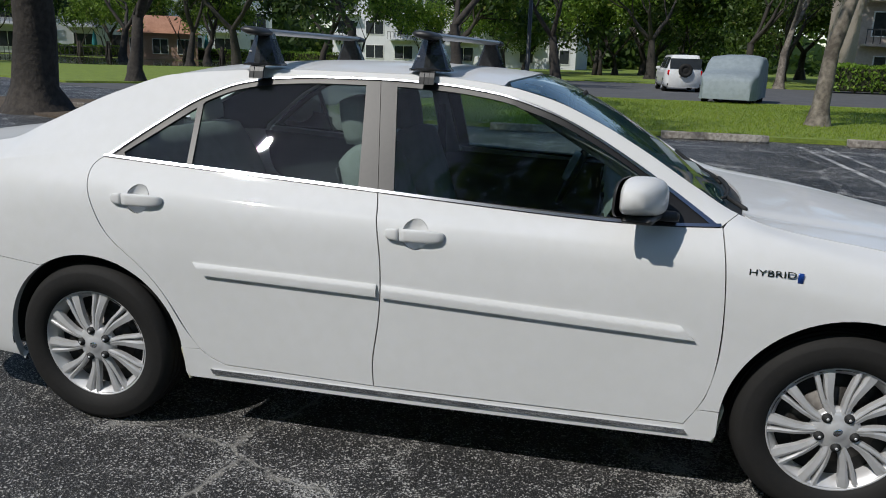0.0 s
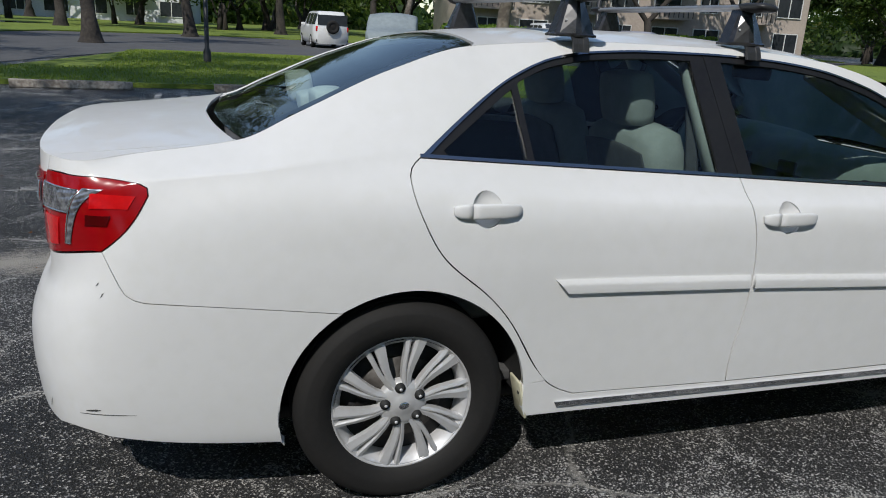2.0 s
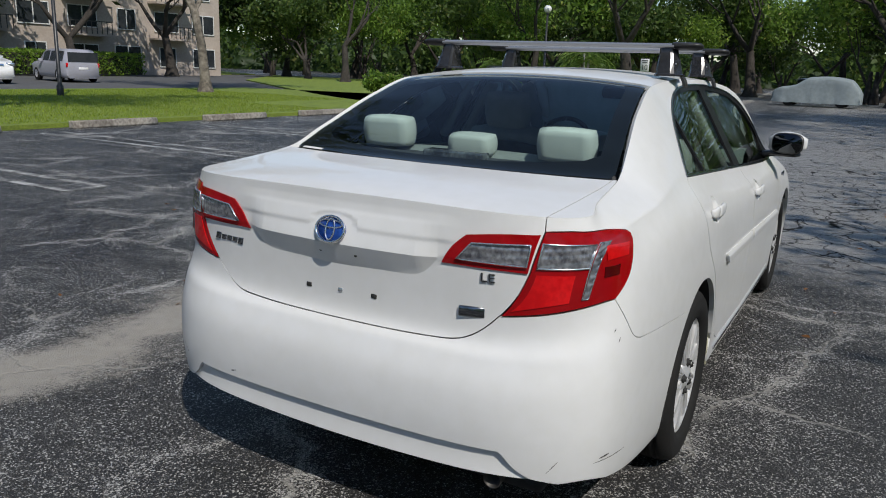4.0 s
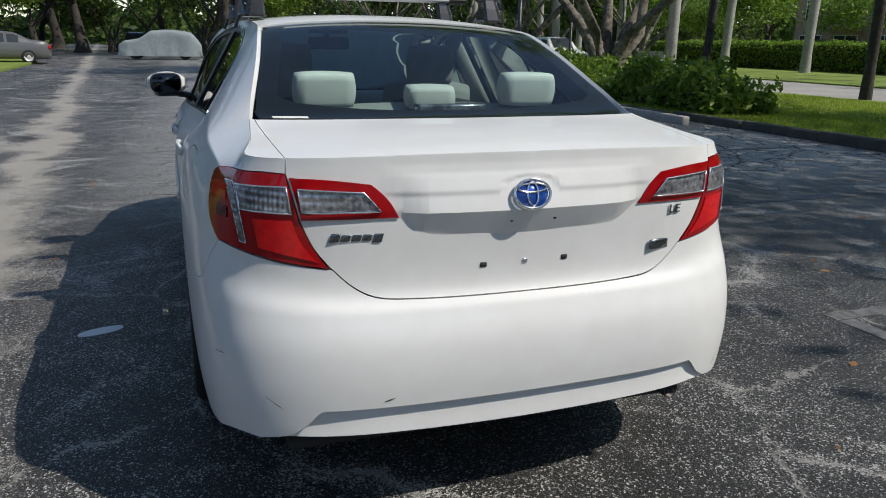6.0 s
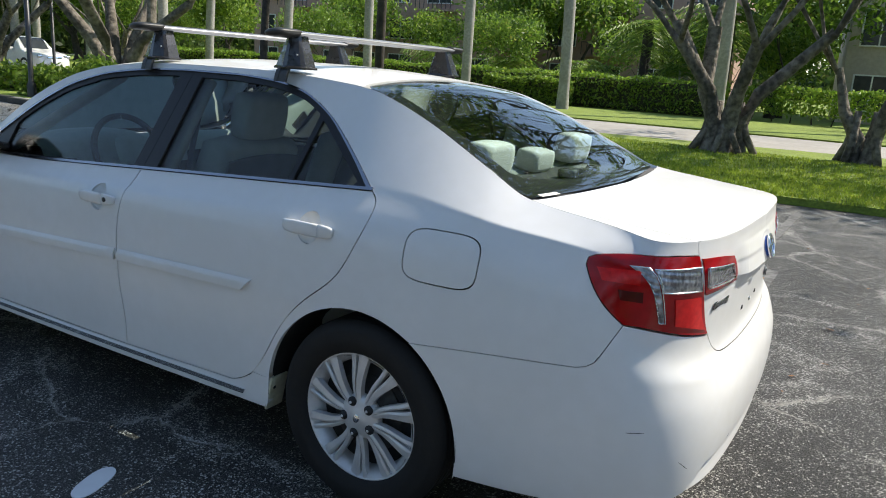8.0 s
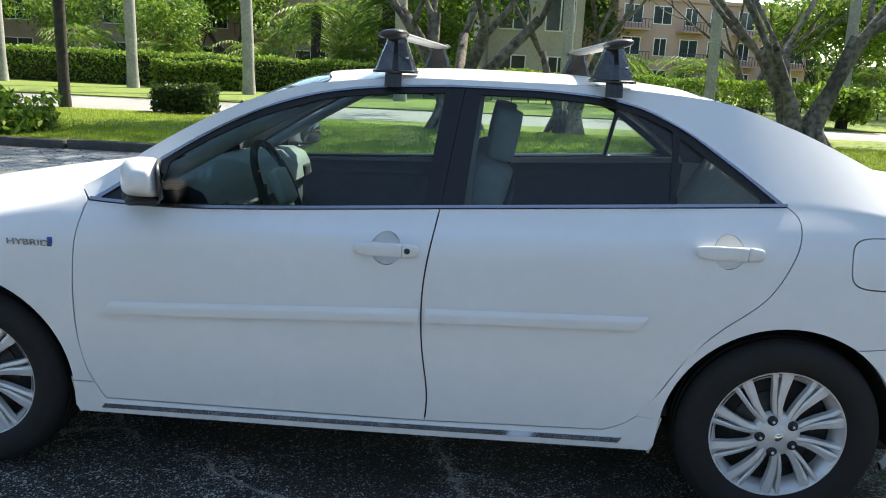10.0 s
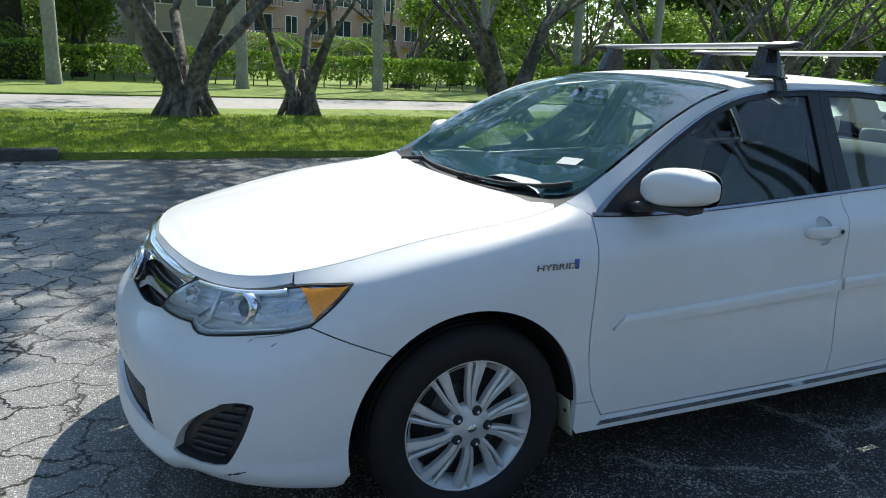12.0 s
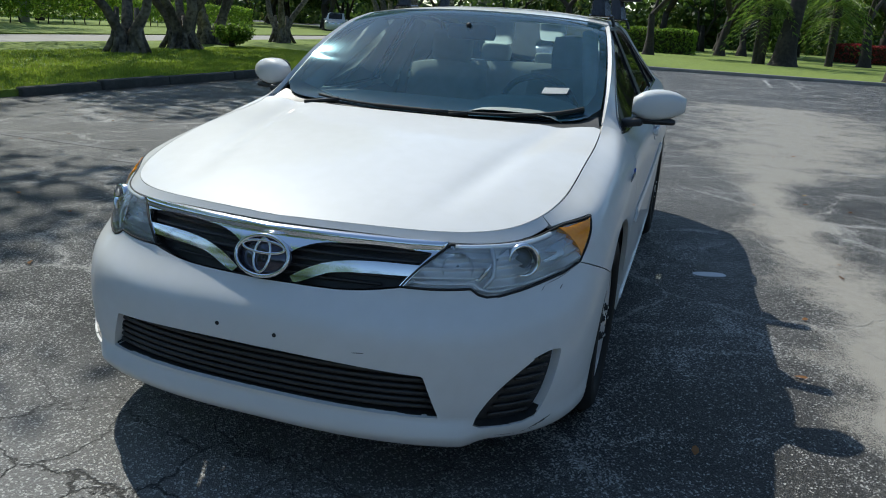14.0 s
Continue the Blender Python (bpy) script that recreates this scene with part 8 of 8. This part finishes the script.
    part("grille", bm, chrome, body)
    for sx in (1, -1):
        bm = bmesh.new()
        box(bm, (.16, w * .86, .16), Matrix.Translation((sx * l * .475, 0, .38)), .05, 2)
        part("bumper", bm, dark_trim if kind == "box" else color, body)
    bm = bmesh.new()
    box(bm, (.03, .50, .13), Matrix.Translation((-l * .497, 0, h * .42)), .01, 1)
    part("plate_panel", bm, sign_white, body)
    for sx in (.30, -.30):
        for sg in (1, -1):
            bm = bmesh.new()
            r = .36 if kind != "sedan" else .33
            m = Matrix.Translation((sx * l, sg * (w / 2 - .12), r)) @ Matrix.Rotation(radians(-90 * sg), 4, "X")
            lathe(bm, [(.20, .11), (.24, .125), (r - .03, .12), (r, .08), (r, -.10), (.2, -.11)], m, 24)
            tyre = part("wheel", bm, tyre_rubber, ob)
            bm = bmesh.new()
            lathe(bm, [(.0005, .11), (.06, .115), (.10, .085), (.19, .10), (.21, .115)], m, 20)
            part("rim", bm, silver_paint, tyre)
    for sg in (1, -1):
        bm = bmesh.new()
        cushion(bm, (.14, .22, .16), Matrix.Translation((l * .12, sg * (w / 2 + .06), belt + .06)))
        part("door_mirror", bm, color, body)
    if spare:
        bm = bmesh.new()
        m = Matrix.Translation((-l * .5 - .10, 0, h * .58)) @ Matrix.Rotation(radians(-90), 4, "Y")
        lathe(bm, [(.0005, .06), (.12, .06), (.17, .03), (.20, .09), (.33, .08), (.35, 0), (.33, -.08)], m, 28)
        part("spare_wheel", bm, tyre_rubber, body, "black spare wheel on the tailgate")
    return ob


white_p, black_p, grey_p, silver_p, blue_p = (body_paint(n, c) for n, c in (("white_paint", (.74, .74, .72)), ("black_paint", (.015, .015, .018)), ("dark_grey_paint", (.10, .10, .10)), ("silver_paint", (.36, .36, .40)), ("blue_paint", (.10, .17, .27))))
vehicle("white boxy four-wheel-drive seen with a spare wheel", 5.9, 40.0, 1.62, (4.6, 1.95, 1.86), white_p, "box", True)
vehicle("large white sport utility vehicle parked by trees", 17.8, 36.0, -1.72, (5.1, 2.0, 1.88), white_p, "suv")
vehicle("silver minivan parked by trees", 23.6, 37.5, 1.35, (4.8, 1.95, 1.72), silver_p, "suv")
vehicle("black sport utility vehicle beside a bush", 43.5, 20.5, -2.5, (4.8, 1.9, 1.72), black_p, "suv")
vehicle("blue crossover beside a bush", 46.0, 17.2, -2.4, (4.6, 1.85, 1.62), blue_p, "suv")
vehicle("silver crossover behind a tree", 45.5, 13.0, -2.6, (4.5, 1.85, 1.65), silver_p, "suv")
vehicle("dark grey sedan parked along the lane", 38.3, 9.0, 1.75, (4.9, 1.85, 1.47), grey_p, "sedan")
vehicle("dark sport utility vehicle far down the lane", 76, 4.5, .1, (4.7, 1.9, 1.7), black_p, "suv")
vehicle("white crossover on the concrete drive", 35.8, -19.0, 3.2, (4.65, 1.9, 1.67), white_p, "suv")
vehicle("white sport utility vehicle far down the drive", -62, -33, .4, (4.8, 1.95, 1.75), white_p, "suv")


def covered(label, x, y, turn, size):
    """A car under a loose grey cloth that hangs in folds."""
    l, w, h = size
    ob = thing("covered_car", label, "car", at=(x, y, .015), turn=turn)
    zt = pchip([-.5, -.47, -.36, -.12, .08, .26, .46, .5], [.50, .64, .93, 1, .97, .70, .58, .46])
    bm, rows = bmesh.new(), []
    for s in np.linspace(-.5, .5, 41):
        t = float(zt(s)) * h
        hw = w / 2 * (1 - .16 * max(0, (abs(s) - .36) / .14)**2)
        row = []
        for q in np.linspace(-1, 1, 31):
            a = abs(q)
            yy = hw * min(1, a * 1.75)**.9 * np.sign(q)
            zz = t * (1 - .06 * min(1, a * 1.75)**2) if a < .57 else t * .94 - (t * .94 - .20) * ((a - .57) / .43)
            fold = .035 * noise.noise(Vector((s * l * 2.2, q * 4, 1.5))) + .05 * math.sin(s * l * 7 + 3 * noise.noise(Vector((s * 6, q, 0)))) * max(0, a - .6)
            row.append(bm.verts.new((s * l, yy + np.sign(q) * fold, zz + .02 * noise.noise(Vector((s * l * 3, q * 5, 7))))))
        rows.append(row)
    for a, b in zip(rows, rows[1:]):
        for j in range(30):
            bm.faces.new((a[j], b[j], b[j + 1], a[j + 1]))
    for r_ in (rows[0], rows[-1]):
        low_ = [bm.verts.new((v.co.x * 1.005, v.co.y, .22)) for v in r_]
        for j in range(30):
            bm.faces.new((r_[j], r_[j + 1], low_[j + 1], low_[j]))
    bmesh.ops.recalc_face_normals(bm, faces=bm.faces)
    part("cover", bm, cover_cloth, ob, "silver-grey cloth cover with folds")
    for sx in (.30, -.30):
        for sg in (1, -1):
            bm = bmesh.new()
            m = Matrix.Translation((sx * l, sg * (w / 2 - .16), .33)) @ Matrix.Rotation(radians(-90 * sg), 4, "X")
            lathe(bm, [(.0005, .08), (.22, .10), (.30, .11), (.33, .07), (.33, -.1)], m, 20)
            part("wheel", bm, tyre_rubber, ob)


covered("car under a loose silver-grey cover by the grass", 7.0, 28.4, 4.44, (4.9, 2.0, 1.85))
covered("car under a silver-grey cover far down the lane", 47.5, 1.7, 1.50, (4.7, 1.9, 1.75))


# Far woods that close the view all round, behind the buildings.
def far_woods(count, seed):
    r = np.random.default_rng(seed)
    a = r.random(420) * 2 * math.pi
    rad = r.uniform(118, 140, 420)
    top = 9 + 6 * r.random(420)
    cen = np.column_stack([rad * np.cos(a), rad * np.sin(a), top * .45])
    wide = r.uniform(3.5, 6.5, 420)
    pick = r.integers(0, 420, count)
    d = r.normal(size=(count, 3))
    d /= np.linalg.norm(d, axis=1, keepdims=True)
    p = cen[pick] + d * r.random(count)[:, None]**.3 * np.column_stack([wide[pick], wide[pick], top[pick] * .55])
    p[:, 2] = np.maximum(p[:, 2], .3)
    u = r.normal(size=(count, 3))
    u /= np.linalg.norm(u, axis=1, keepdims=True)
    w = np.cross(u, r.normal(size=(count, 3)))
    w /= np.linalg.norm(w, axis=1, keepdims=True)
    s = (.35 + .45 * r.random(count))[:, None]
    v = np.stack([p - u * s, p + w * s * .5, p + u * s, p - w * s * .5], 1).reshape(-1, 3)
    # Behind them the closed, lumpy mass of the wood.
    n, m = 720, 9
    ang = np.linspace(0, 2 * math.pi, n, endpoint=False)
    tall = 5.6 + 1.2 * np.sin(ang * 23) + 1.3 * np.sin(ang * 57 + 1) + 1.2 * r.random(n)
    lump = r.normal(size=(m, n)) * .9
    ring = 143 + 1.5 * np.sin(ang * 31) + lump
    f = np.linspace(0, 1, m)[:, None]
    core = np.stack([(ring + 3 * f**3) * np.cos(ang), (ring + 3 * f**3) * np.sin(ang), f * tall + lump * .3 * f], 2).reshape(-1, 3)
    i, j = np.meshgrid(np.arange(m - 1), np.arange(n), indexing="ij")
    j2 = (j + 1) % n
    quads = np.stack([i * n + j, i * n + j2, (i + 1) * n + j2, (i + 1) * n + j], 2).reshape(-1, 4) + len(v)
    faces = np.concatenate([np.arange(count * 4).reshape(-1, 4), quads])
    tagged(fast_mesh("far_woods", np.concatenate([v, core]), faces, leaf_woods), "dense green trees far behind the buildings", "woods", kind="stuff")


far_woods(130000, 4)


# A few dry fallen leaves on the asphalt round the car.
rnd = random.Random(15)
dry = leaf_material("dry_leaves", (.42, .20, .07), (.16, .07, .03), (.46, .34, .14))
litter_v, litter_f = [], []
for k in range(150):
    x, y = rnd.uniform(-5, 8), rnd.choice((rnd.uniform(-7.8, -1.1), rnd.uniform(-4, -1.1), rnd.uniform(1.2, 5)))
    a, s_ = rnd.uniform(0, 6.283), rnd.uniform(.014, .034)
    c_, n_ = math.cos(a), math.sin(a)
    i = len(litter_v)
    for q, (u, v, h) in enumerate(((-1, 0, .004), (-.3, .42, .009), (.5, .34, .012), (1, 0, .007), (.5, -.34, .004), (-.3, -.42, .005))):
        litter_v.append((x + s_ * (u * c_ - v * n_), y + s_ * (u * n_ + v * c_), h + .006 * rnd.random()))
    litter_f.append(tuple(range(i, i + 6)))
tagged(part("fallen_leaves", (litter_v, litter_f), dry, smooth=False), "dry brown leaves scattered on the asphalt", "leaves", kind="stuff")
